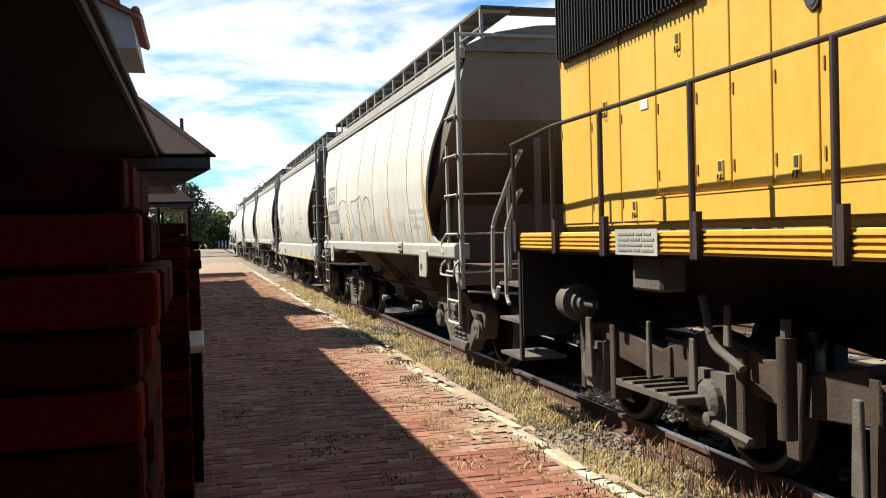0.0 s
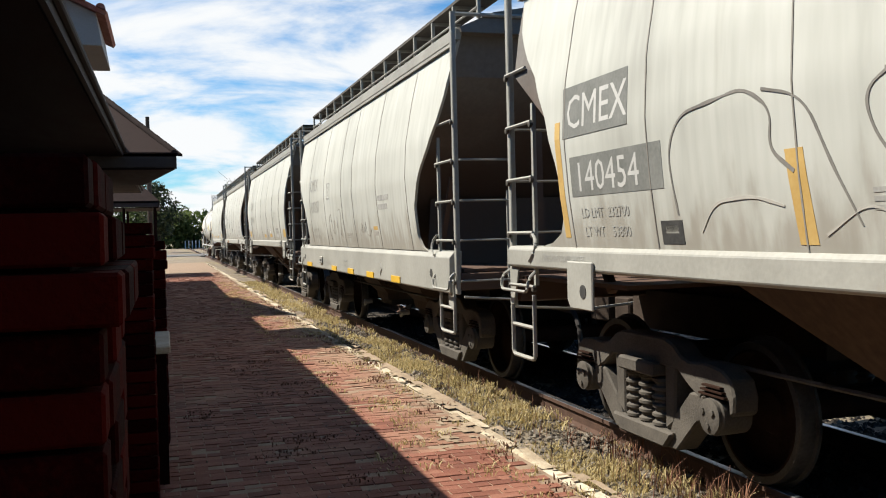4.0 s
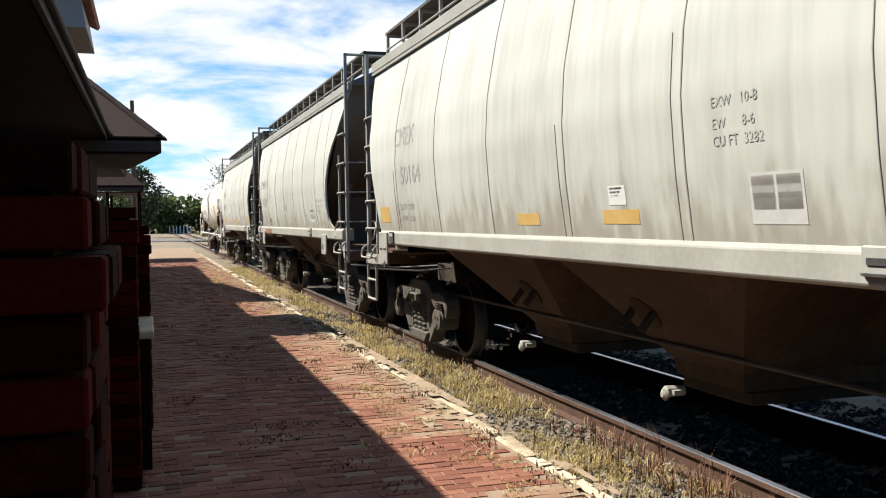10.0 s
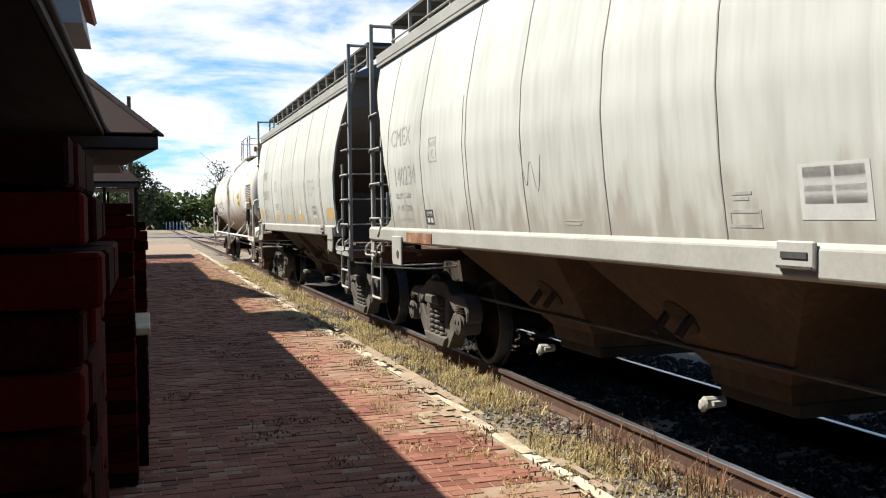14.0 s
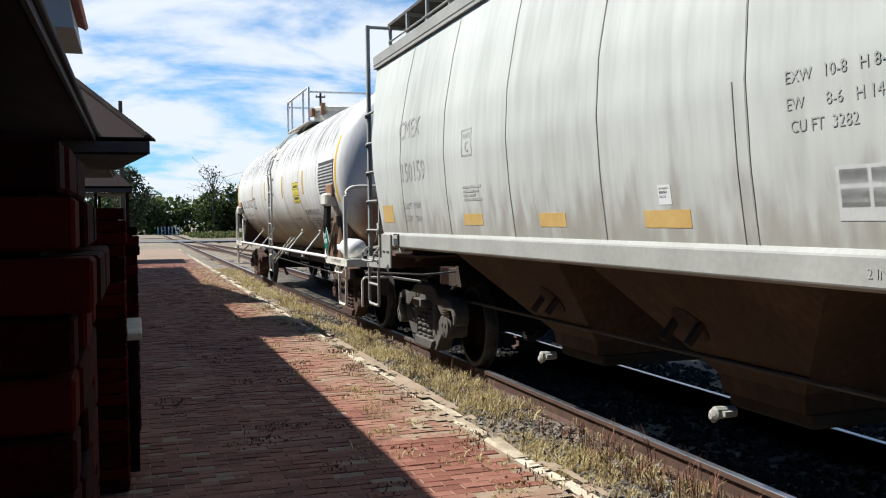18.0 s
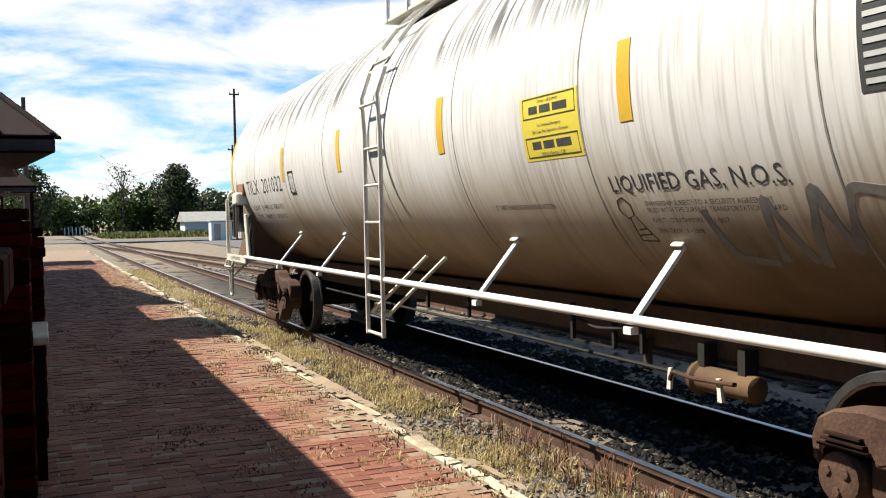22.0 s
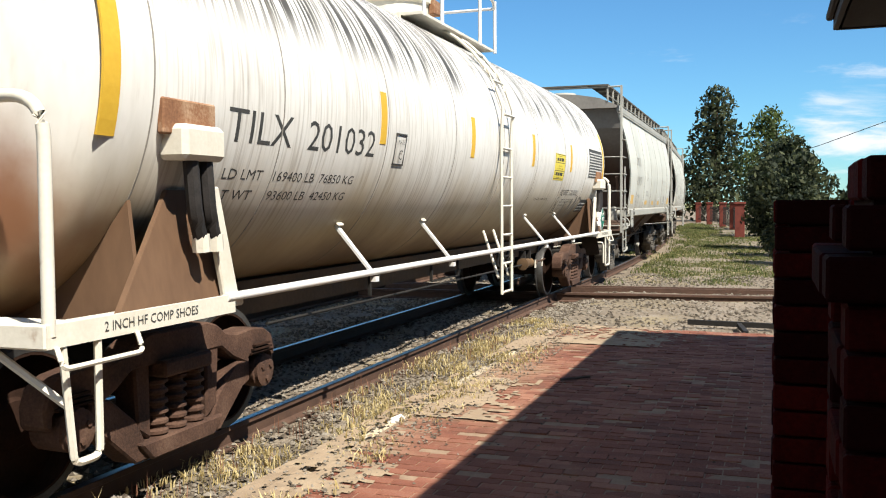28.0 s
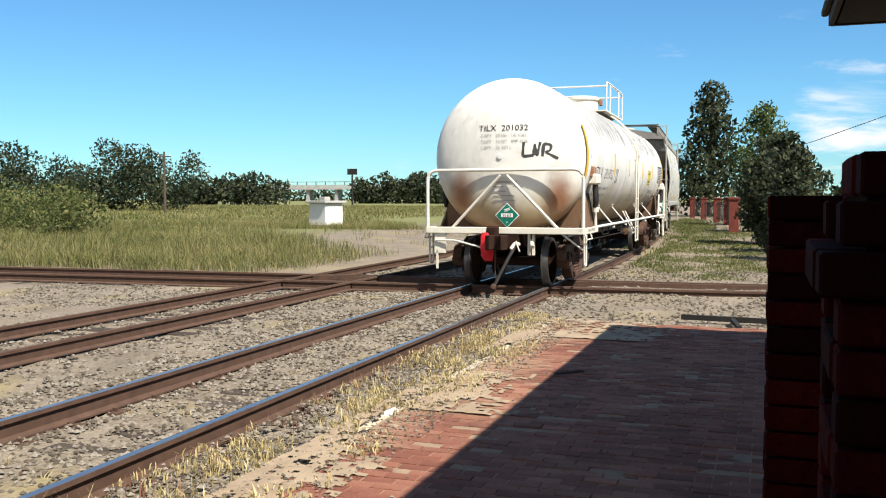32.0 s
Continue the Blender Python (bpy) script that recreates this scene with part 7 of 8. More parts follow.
drift("sand", (1.5, 2.70, -12.4, -2.0), 1.0, 3.1)
drift("sand", (0.6, 2.4, -8.3, -6.6), 0.95, 7.7, z=0.009)
drift("sand", (0.2, 2.2, -12.3, -10.6), 0.80, 2.3, z=0.008)
blades("dry_grass", 700, (2.15, 2.75, -12.2, -2.2), 0.05, 36, "dry_grass", "straw clumps on the sandy platform edge", lambda x, y: max(0.0, 0.3 + 1.8 * noise.noise((x * 2.0, y * 1.1, 6.0))), lean=2.0, zf=lambda x, y: 0.0, tuft=0.2, per=9)
scatter_stones("grit", 2600, (2.0, 2.7, -12.2, -2.0), 0.011, 37, label="small pale stones in the sand", zf=lambda x, y: 0.008)
drift("sand", (1.0, 2.5, 4.0, 40.0), 1.32, 9.4)
drift("sand", (2.20, 2.66, 2.6, 30.0), 1.15, 5.2, z=0.010, label="pale sand drifted against the kerb stones")
blades("dead_weeds", 420, (2.20, 2.62, 2.6, 24), 0.03, 38, "dead_weed", "dead weeds caught along the kerb", lambda x, y: max(0.0, 0.3 + 1.6 * noise.noise((x * 3.0, y * 1.6, 11.0))), lean=2.4, width=0.004, zf=lambda x, y: 0.006, tuft=0.16, per=10, category="dead weeds")
scatter_stones("grit", 900, (-0.4, 2.45, -11.5, 34), 0.010, 31, label="small pale stones strewn over the platform", zf=lambda x, y: 0.004)
blades("dead_weeds", 60, (0.2, 2.3, 3.5, 26), 0.012, 32, "dead_weed", "dead weeds flat between the bricks", None, lean=4.0, width=0.006, zf=lambda x, y: 0.01, tuft=0.28, per=26, category="dead weeds")
blades("dry_grass", 260, (1.5, 2.5, 3.5, 34), 0.04, 33, "dry_grass", "straw clumps at the platform's edge", None, lean=2.0, zf=lambda x, y: 0.0, tuft=0.2, per=16)


# ---- trees, field and distance ----
def leaf_cloud(r, blobs, n, size, squash=0.8):
    """Leaf quads strewn through a set of (x, y, z, radius) blobs."""
    V, Fc = [], []
    w = np.array([b[3] ** 2 for b in blobs]); w = w / w.sum()
    pick = r.choice(len(blobs), n, p=w)
    for i in range(n):
        bx, by, bz, br = blobs[pick[i]]
        d = r.normal(size=3); d /= np.linalg.norm(d)
        q = br * (0.35 + 0.75 * r.rand() ** 0.6)
        c = np.array([bx, by, bz]) + d * q * np.array([1, 1, squash])
        a = r.normal(size=3); a /= np.linalg.norm(a)
        b = np.cross(a, r.normal(size=3)); b /= np.linalg.norm(b)
        s = size * (0.6 + 0.8 * r.rand())
        k = len(V)
        V += [tuple(c - a * s - b * s * 0.1), tuple(c + b * s * 0.55), tuple(c + a * s + b * s * 0.1), tuple(c - b * s * 0.5)]
        Fc.append((k, k + 1, k + 2, k + 3))
    return V, Fc


def tree(x, y, h, spread, seed, leaf="leaf", label="leafy green tree", n=2600, trunk=0.30, size=0.16, shape="round", bare=False):
    r = np.random.RandomState(seed)
    t = thing("tree", label, "tree", pose(x, y, ground_height(x, y) - 0.05))
    bm = bmesh.new()
    tr = 0.03 * h * 0.7
    add_tube(bm, [(0, 0, 0), (0.02 * h, 0, h * trunk), (0.0, 0.01 * h, h * 0.75)], tr, 8)
    for v in bm.verts:
        f = 1 - 0.7 * v.co.z / (0.75 * h)
        v.co.x *= max(0.25, f); v.co.y *= max(0.25, f)
    blobs = []
    nb = 16 if bare else 34
    for k in range(nb):
        a = 2.4 * k + r.uniform(-0.5, 0.5)
        f = (k + 0.5) / nb
        z = h * (trunk + (0.97 - trunk) * f)
        if shape == "cone":
            w = spread * (1.0 - 0.80 * f) * r.uniform(0.35, 1.1)
            br = spread * (0.46 - 0.22 * f) * r.uniform(0.8, 1.2)
        else:
            w = spread * math.sqrt(max(0.08, 1 - (2 * f - 0.85) ** 2)) * r.uniform(0.25, 0.95)
            br = spread * (0.42 - 0.14 * f) * r.uniform(0.7, 1.2)
        p = (math.cos(a) * w * 0.75, math.sin(a) * w * 0.75, min(z, h - br * 0.5))
        blobs.append((*p, br))
        if k % 3 == 0 or bare:
            add_tube(bm, [(0, 0, min(z * 0.75, h * 0.65)), (p[0] * 0.5, p[1] * 0.5, (z * 0.75 + p[2]) / 2), p], tr * 0.22, 5)
        if bare:
            for j in range(5):
                d = r.normal(size=3) * br * 0.9
                add_tube(bm, [p, (p[0] + d[0], p[1] + d[1], p[2] + abs(d[2]) * 0.8)], tr * 0.08, 4)
    part("trunk", bm, "bark", t, smooth=50)
    V, Fc = leaf_cloud(r, blobs, n, size)
    me = bpy.data.meshes.new("crown"); me.from_pydata(V, [], Fc); me.materials.append(M[leaf])
    c = new("crown", me); c.parent = t
    return t


def wood(name, pts, seed, n, size, leaf, label):
    """A far belt of trees as one mass of leaf clumps with an uneven outline."""
    r = np.random.RandomState(seed)
    blobs = []
    for x, y, h, w in pts:
        for k in range(7):
            f = k / 6
            blobs.append((x + r.uniform(-0.6, 0.6) * w, y + r.uniform(-0.5, 0.5) * w, h * (0.18 + 0.64 * f), w * (0.55 - 0.25 * f) * r.uniform(0.8, 1.2)))
    V, Fc = leaf_cloud(r, blobs, n, size, 0.85)
    ob = mesh_from(name, V, Fc, leaf)
    return tagged(ob, label, "woodland", kind="stuff")


def belt(x0, y0, x1, y1, n, h, w, seed):
    r = random.Random(seed)
    return [(x0 + (x1 - x0) * (k + r.uniform(-.3, .3)) / n, y0 + (y1 - y0) * (k + r.uniform(-.3, .3)) / n, h * r.uniform(0.7, 1.25), w * r.uniform(0.8, 1.3)) for k in range(n)]


# north: woods behind the level crossing
wood("woodland", belt(-22, 152, 30, 156, 15, 8.4, 5.0, 41), 41, 15000, 0.42, "leaf", "broad green woodland beyond the level crossing")
wood("woodland", belt(26, 152, 95, 130, 15, 7.5, 6, 42), 42, 13000, 0.45, "leaf_dark", "dark green woodland beyond the road")
tree(-0.6, 112, 8.2, 3.2, 43, "leaf_dark", "dark leafy tree beside the line", 2600, size=0.2)
tree(11.5, 150, 10.8, 3.6, 44, "leaf", "thin half-bare tree standing over the woods", 220, size=0.2, bare=True, trunk=0.5)
tree(19.5, 149, 10.6, 4.5, 45, "leaf_dark", "tall dark spreading tree", 4200, size=0.28)
# level crossing road, verge and small white posts
road = boxes("road", [((10, 92, -0.10), (120, 9, 0.10))], "asphalt")
tagged(road, "grey asphalt road over the level crossing", "road", kind="structure")
yard = boxes("road", [((34, 62, -0.115), (44, 44, 0.06))], "asphalt")
tagged(yard, "pale gravel yard beside the tracks", "yard", kind="structure")
for k in range(7):
    p = boxes("guard_post", [((3.15 + 0.53 * k, 150, 0.45), (0.16, 0.12, 1.3))], "white")
    tagged(p, "white painted guard post beyond the road", "post", group="white guard posts")
blades("green_grass", 1500, (7, 30, 110, 140), 0.5, 46, "green_grass", "bright green verge beyond the road", None, zf=lambda x, y: -0.1, width=0.12, tuft=1.5)


def pole(x, y, h, arm, label):
    p = thing("utility_pole", label, "utility pole", pose(x, y, -0.2), group="utility poles")
    bm = bmesh.new()
    add_turned(bm, (0, 0, 0), (0, 0, 1), [(0, 0.16), (h, 0.10)], 10)
    part("shaft", bm, "bark", p, smooth=40)
    if arm:
        boxes("crossarm", [((0, 0, h - 0.5), (arm, 0.12, 0.12))], "bark", p)
        for s in (-1, 1):
            turned("insulator", (s * arm * 0.42, 0, h - 0.44), (0, 0, 1), [(0, 0.05), (0.12, 0.06), (0.16, 0.02)], "white", p, n=8)
    return p


pole(16.2, 84, 13.7, 0.9, "tall weathered timber utility pole")
pole(18.6, 98, 9.8, 1.0, "weathered timber utility pole")
pole(-0.65, 50, 8.1, 0, "thin dark pole beside the station")
sh = thing("equipment_cabin", "white metal equipment cabin beside the yard", "cabin", pose(15.2, 87, -0.15))
boxes("cabin_body", [((0, 0, 0.87), (1.9, 1.5, 1.75))], "white", sh, bevel=0.03)
boxes("cabin_roof", [((0, 0, 1.80), (2.1, 1.7, 0.10))], "hop_trim", sh, bevel=0.02)
boxes("cabin_door", [((-0.4, -0.76, 0.8), (0.6, 0.03, 1.5))], "hop_trim", sh, bevel=0.01)
wh = thing("warehouse", "long low white building far behind the yard", "building", pose(52, 105, -0.1))
boxes("wall", [((0, 0, 1.8), (26, 8, 3.6))], "white", wh)
bm = bmesh.new(); add_plate(bm, [(-4.4, 3.5), (4.4, 3.5), (0, 5.2)], -13.3, 13.3, "x"); part("roof", bm, "hop_trim", wh)
hs = thing("house", "small grey-roofed house among the trees", "house", pose(22, 140, -0.1))
boxes("wall", [((0, 0, 0.9), (6, 5, 1.8))], "white", hs)
bm = bmesh.new(); add_plate(bm, [(-3.0, 1.75), (3.0, 1.75), (0, 3.2)], -3.4, 3.4, "x"); part("roof", bm, "hop_trim", hs)

# south: brick posts, iron fence, trees and the overgrown lane
FENCE = [(1.35, -48.0), (2.2, -62.0), (3.3, -71.0), (4.8, -80.0), (6.3, -88.0)]
for k, (x, y) in enumerate(FENCE):
    f = thing("fence_post", "red brick fence post with a pale cap", "fence post", pose(x, y, -0.15), group="brick fence posts")
    boxes("post_shaft", [((0, 0, 0.85), (0.46, 0.46, 1.75))], "brick_post", f, bevel=0.01)
    boxes("post_cap", [((0, 0, 1.76), (0.56, 0.56, 0.12))], "brick_post", f, bevel=0.02)
    if k + 1 < len(FENCE):
        x2, y2 = FENCE[k + 1]
        Lf = math.hypot(x2 - x, y2 - y) - 0.46
        fp = thing("iron_fence", "dark iron railing between brick posts", "fence", pose((x + x2) / 2, (y + y2) / 2, -0.15, 0, 0, math.degrees(math.atan2(-(x2 - x), y2 - y))), group="iron fence panels")
        for z in (0.35, 1.35):
            boxes("fence_rail", [((0, 0, z), (0.03, Lf, 0.04))], "iron_black", fp)
        nb = int(Lf / 0.35)
        for j in range(nb):
            boxes("fence_bar", [((0, -Lf / 2 + (j + 0.5) * Lf / nb, 0.85), (0.02, 0.02, 1.3))], "iron_black", fp)
tree(5.2, -96.0, 13.4, 4.3, 61, "leaf_dark", "tall dark irregular tree behind the fence", 4600, 0.10, 0.26, "cone")
tree(0.2, -62.0, 7.7, 2.5, 62, "leaf", "rounded green tree behind the fence", 4200, 0.12, 0.14)
tree(-0.75, -36.5, 4.2, 2.0, 63, "leaf_dark", "broad bushy green tree beside the brick posts", 7000, 0.06, 0.11)
tree(-0.3, -50.0, 4.8, 1.7, 67, "leaf_dark", "bushy dark tree beside the brick posts", 5500, 0.05, 0.12)
tree(-0.80, -27.5, 2.5, 1.0, 66, "leaf_dark", "dense dark shrub beside the brick posts", 5500, 0.03, 0.07)
tree(-1.1, -31.5, 3.3, 1.4, 68, "leaf_dark", "dense dark shrub behind the brick posts", 5500, 0.03, 0.08)
tree(-3.6, -37.0, 2.7, 1.7, 64, "leaf_dark", "broad green tree behind the fence", 6000, 0.12, 0.12)
lane = lambda x, y: 0.9 if abs(x - (float(np.interp(-y, [20, 48, 90], [1.0, 2.6, 8.0])))) < 1.3 + 0.25 * math.sin(y) else 0.15
blades("green_grass", 7000, (-0.8, 6.5, -80, -30), 0.10, 65, "green_grass", "patchy green grass along the lane beside the track", lane, zf=lambda x, y: -0.12, width=0.010, tuft=0.4, lean=1.4, per=7)

# east: overgrown field, woods, bridge, hut and sign
def field(x, y):
    edge = x - (11.5 + 0.92 * max(0.0, -y - 24) * (1 if -y < 48 else 0.4))
    n_ = noise.noise((x * 0.12, y * 0.12, 0.0))
    return max(0.02, min(1.0, 0.5 + edge * 0.12 + n_ * 0.9))


blades("weeds", 19000, (11.0, 42, -60, -19.0), 0.33, 71, "weeds", "green and straw-coloured weeds in the field", field, zf=lambda x, y: -0.12, width=0.006, per=13, tuft=0.8, category="weeds", lean=1.5)
blades("weeds", 3200, (12.0, 34, -48, -21.0), 0.62, 80, "weeds", "tall seeding weeds standing in clumps in the field", lambda x, y: max(0.0, field(x, y) - 0.35) * max(0.0, 0.4 + 1.8 * noise.noise((x * 0.25, y * 0.25, 7.0))), zf=lambda x, y: -0.12, width=0.007, per=14, tuft=0.9, category="weeds", lean=0.9)
blades("weeds", 12000, (30, 125, -170, -32), 0.30, 72, "weeds", "green and straw-coloured weeds far out in the field", None, zf=lambda x, y: ground_height(x, y), width=0.03, per=8, tuft=2.5, category="weeds", lean=1.2)
wood("shrubs", belt(30, -34, 52, -47, 9, 2.2, 2.4, 73), 73, 16000, 0.085, "vine", "vine-covered shrubs at the field's edge")
wood("shrubs", belt(46, -44, 74, -66, 9, 3.6, 3.4, 78), 78, 14000, 0.12, "vine", "dense green thicket at the field's edge")
wood("woodland", belt(92, -88, 70, -104, 8, 7.6, 5.0, 74), 74, 20000, 0.22, "leaf_dark", "green trees at the edge of the field")
wood("woodland", belt(142, -200, 112, -200, 8, 7.5, 6.0, 75), 75, 6000, 0.5, "leaf_dark", "dark trees beyond the field")
wood("woodland", belt(112, -252, 84, -250, 8, 8.5, 6, 76), 76, 6000, 0.6, "leaf_dark", "dark trees beside the bridge")
wood("woodland", belt(80, -240, 20, -240, 9, 9, 7, 77), 77, 5000, 0.6, "leaf_dark", "dark trees at the far side of the field")
wood("woodland", belt(300, -430, 100, -520, 14, 7, 12, 79), 79, 5000, 1.0, "leaf_dark", "low dark woods on the horizon")
br = thing("road_bridge", "grey concrete road bridge far across the field", "bridge", pose(193, -400, -1, 0, 0, 0))
boxes("deck", [((0, 0, 7.4), (75, 7, 1.2))], "concrete", br)
boxes("parapet", [((0, 3.4, 8.5), (75, 0.3, 0.8))], "concrete", br)
for x in (-30, -15, 0, 15, 30):
    boxes("pier", [((x, 0, 3.5), (1.4, 5, 7.0))], "concrete", br)
for x in range(-35, 38, 5):
    boxes("parapet_post", [((x, 3.4, 9.6), (0.3, 0.3, 1.6))], "iron_grey", br)
boxes("parapet_rail", [((0, 3.4, 10.4), (75, 0.2, 0.2))], "iron_grey", br)
hut = thing("signal_hut", "white concrete hut with a flat grey roof", "hut", pose(26.0, -52.5, -0.25, 0, 0, -20))
boxes("hut_body", [((0, 0, 0.75), (1.5, 1.5, 1.7))], "white", hut, bevel=0.03)
boxes("hut_roof", [((0, 0, 1.66), (1.85, 1.85, 0.16))], "concrete", hut, bevel=0.03)
boxes("roof_vent", [((0.1, 0, 1.86), (0.5, 0.5, 0.25))], "concrete", hut, bevel=0.02)
boxes("hut_door", [((-0.2, -0.76, 0.75), (0.7, 0.03, 1.5))], "hop_trim", hut)
sgn = thing("billboard", "dark billboard on a tall single post", "billboard", pose(92.7, -200.0, 0))
tube("billboard_post", [(0, 0, 0), (0, 0, 7.4)], 0.22, "iron_black", sgn)
boxes("billboard_face", [((0, 0, 7.9), (2.4, 0.4, 1.4))], "iron_black", sgn)
pole(58, -80, 6.6, 1.6, "weathered timber utility pole over the weeds")
wire = thing("overhead_wire", "thin dark overhead wire sagging above the fence", "cable")
tube("wire", [(-0.3, -49.6, 3.80), (-2.0, -40.0, 3.93), (-4.5, -40.0, 4.84), (-9.0, -40.0, 6.9)], 0.014, "iron_black", wire, n=5)
bar = thing("steel_sign_frame", "dark steel bar frame lying at the platform's end", "steel frame")
boxes("bar", [((0.1, -13.2, -0.02), (1.6, 0.07, 0.07), (0, 0, -6)), ((0.15, -12.75, -0.02), (0.06, 0.8, 0.05), (0, 0, 8))], "iron_black", bar)
lit = boxes("litter", [((2.52, -6.52, -0.02), (0.16, 0.07, 0.06), (10, 20, 30))], "white", None, bevel=0.015)
tagged(lit, "crumpled white and blue drink can", "litter")
stk = tube("stick", [(1.62, -8.35, 0.02), (1.40, -8.62, 0.015)], 0.012, "bark")
tagged(stk, "thin dark stick on the bricks", "stick")


# ---- the cars of the train ----
locomotive()
SHORT_RUNGS = (1.16, 1.54, 1.91, 2.28, 2.65, 3.03)
hopper(-68.43, -56.93, "grey covered hopper car with graffiti outlines and yellow stripes", full_end=True, seams=(4.32, 3.15, 1.80, 0.50, -0.88, -2.16, -3.48, -4.45), marks=(
    ("PANEL", 4.35, 2.30, 0.97, "panel_mid", 0.36), ("CMEX", 4.29, 2.36, 0.235, "ink_pale"),
    ("PANEL", 4.26, 1.88, 1.26, "panel_mid", 0.28), ("140454", 4.19, 1.915, 0.205, "ink_pale", 1.05),
    ("LD LMT  232700", 4.15, 1.73, 0.07, "ink_faded"), ("LT WT    53800", 4.13, 1.60, 0.07, "ink_faded"),
    ("EXW  10-8   H   9-0", -3.51, 1.91, 0.065, "ink_faded"), ("EW     1-8   H  15-0", -3.54, 1.81, 0.065, "ink_faded"), ("CU FT  3281", -3.54, 1.70, 0.065, "ink_faded"),
    ("SILL", -4.50, 1.40, 0.055, "ink_faded", "2 INCH HF COMP SHOES"), ("SILL", 4.93, 1.41, 0.05, "ink_faded", "2 INCH HF COMP SHOES"),
    ("BARS", 1.35, 1.80, 0.022, "ink_faded", 0.5, 3),
    ("PANEL", -2.68, 1.62, 0.40, "graffiti_pale", 0.20), ("BARS", -0.34, 1.80, 0.02, "ink_faded", 0.36, 4),
    ("PANEL", 3.09, 1.55, 0.24, "ink", 0.14), ("PANEL", 3.04, 1.615, 0.14, "hop_trim", 0.045),
    ("LOOP", 0, 0, 0.011, "graffiti", [(2.88, 1.72), (2.93, 2.10), (2.78, 2.28), (2.16, 2.34), (1.96, 2.20), (2.01, 2.02), (1.83, 1.90)]),
    ("LOOP", 0, 0, 0.010, "graffiti", [(2.03, 2.31), (1.73, 2.24), (1.59, 1.94), (1.43, 1.64)]),
    ("LOOP", 0, 0, 0.010, "graffiti_pale", [(2.66, 1.62), (2.51, 1.78), (2.16, 1.80), (1.93, 1.74)]),
    ("LOOP", 0, 0, 0.015, "graffiti", [(1.23, 2.27), (1.01, 2.26), (0.61, 2.28), (0.24, 2.33)]),
    ("LOOP", 0, 0, 0.010, "graffiti", [(1.19, 2.28), (1.36, 2.20), (1.31, 2.02), (1.05, 1.74), (0.83, 1.82), (0.63, 1.62)]),
    ("LOOP", 0, 0, 0.010, "graffiti", [(0.24, 2.33), (0.18, 2.10), (0.23, 1.95)]),
    ("LOOP", 0, 0, 0.009, "graffiti_pale", [(0.91, 1.95), (0.83, 2.08), (0.66, 2.10), (0.57, 1.95), (0.45, 1.70)]),
    ("LOOP", 0, 0, 0.016, "graffiti", [(-0.09, 2.25), (-0.24, 2.29), (-0.44, 2.27), (-0.58, 2.18), (-0.59, 2.06)]),
    ("LOOP", 0, 0, 0.010, "graffiti", [(-0.04, 1.90), (0.09, 2.05), (0.07, 2.18), (-0.09, 2.26)]),
    ("LOOP", 0, 0, 0.010, "graffiti_pale", [(-0.59, 2.06), (-0.53, 1.92), (-0.74, 1.90), (-0.85, 1.62)]),
    ("LOOP", 0, 0, 0.008, "graffiti_pale", [(1.66, 1.60), (1.36, 1.75), (1.16, 1.62), (0.83, 1.70), (0.66, 1.60)]),
    ), stripes=((-4.32, 1.60, 0.115, 0.86, -0.13), (-1.93, 1.60, 0.15, 0.44, -0.04), (0.01, 1.58, 0.11, 0.42, -0.03), (1.89, 1.555, 0.13, 0.45, -0.04), (4.49, 1.59, 0.09, 0.84, -0.02)))
hopper(-55.40, -44.30, "dusty grey covered hopper car with a deep side sill", sill=(1.00, 1.45), deep=True, seams=(3.65, 1.95, 0.28, -0.62, -2.29, -3.90), rungs=(1.14, 1.56, 1.97, 2.39, 2.80), marks=(
    ("CMEX", 3.60, 2.48, 0.225, "ink_faded", 1.08), ("130287", 3.55, 2.07, 0.215, "ink_faded", 1.1), ("LD LMT  233000", 3.46, 1.71, 0.065, "ink_faded"), ("LT WT    53000", 3.45, 1.58, 0.065, "ink_faded"),
    ("FRAME", 1.69, 2.27, 0.28, "ink_faded", 0.28), ("C", 1.59, 2.32, 0.09, "ink_faded"), ("PLATE", 1.66, 2.45, 0.05, "ink_faded"),
    ("SILL", 2.75, 1.11, 0.085, "ink_faded", "ARI CENTER FLOW"), ("SILL", 0.69, 1.20, 0.035, "ink_faded", "THIS CAR EQUIPPED WITH"), ("SILL", 0.52, 1.13, 0.035, "ink_faded", "CENTER OF CAR"),
    ("SILL", 4.55, 1.10, 0.03, "ink_faded", "LIFT HERE"),
    ("BARS", -2.35, 2.16, 0.07, "ink_faded", 0.62, 2), ("BARS", 0.12, 1.66, 0.016, "graffiti_pale", 0.42, 3),
    ("PANEL", -1.90, 1.70, 0.26, "yellow_faded", 0.05), ("PANEL", -1.90, 1.62, 0.26, "graffiti_pale", 0.06),
    ("LOOP", 0, 0, 0.010, "graffiti_pale", [(1.57, 1.55), (1.63, 1.85), (1.42, 2.05), (1.37, 1.80), (1.22, 1.60), (1.17, 1.95), (0.87, 1.72), (0.82, 1.95)]),
    ("LOOP", 0, 0, 0.010, "graffiti_pale", [(0.69, 2.05), (0.49, 2.08), (0.47, 1.90), (0.69, 1.62), (0.42, 1.54)]),
    ("LOOP", 0, 0, 0.010, "graffiti_pale", [(-0.95, 1.62), (-1.01, 1.75), (-1.11, 1.62), (-1.13, 1.86), (-1.17, 1.62), (-1.29, 1.78), (-1.33, 1.64), (-1.39, 1.88), (-1.43, 1.66), (-1.57, 1.60), (-1.77, 1.72)]),
    ))
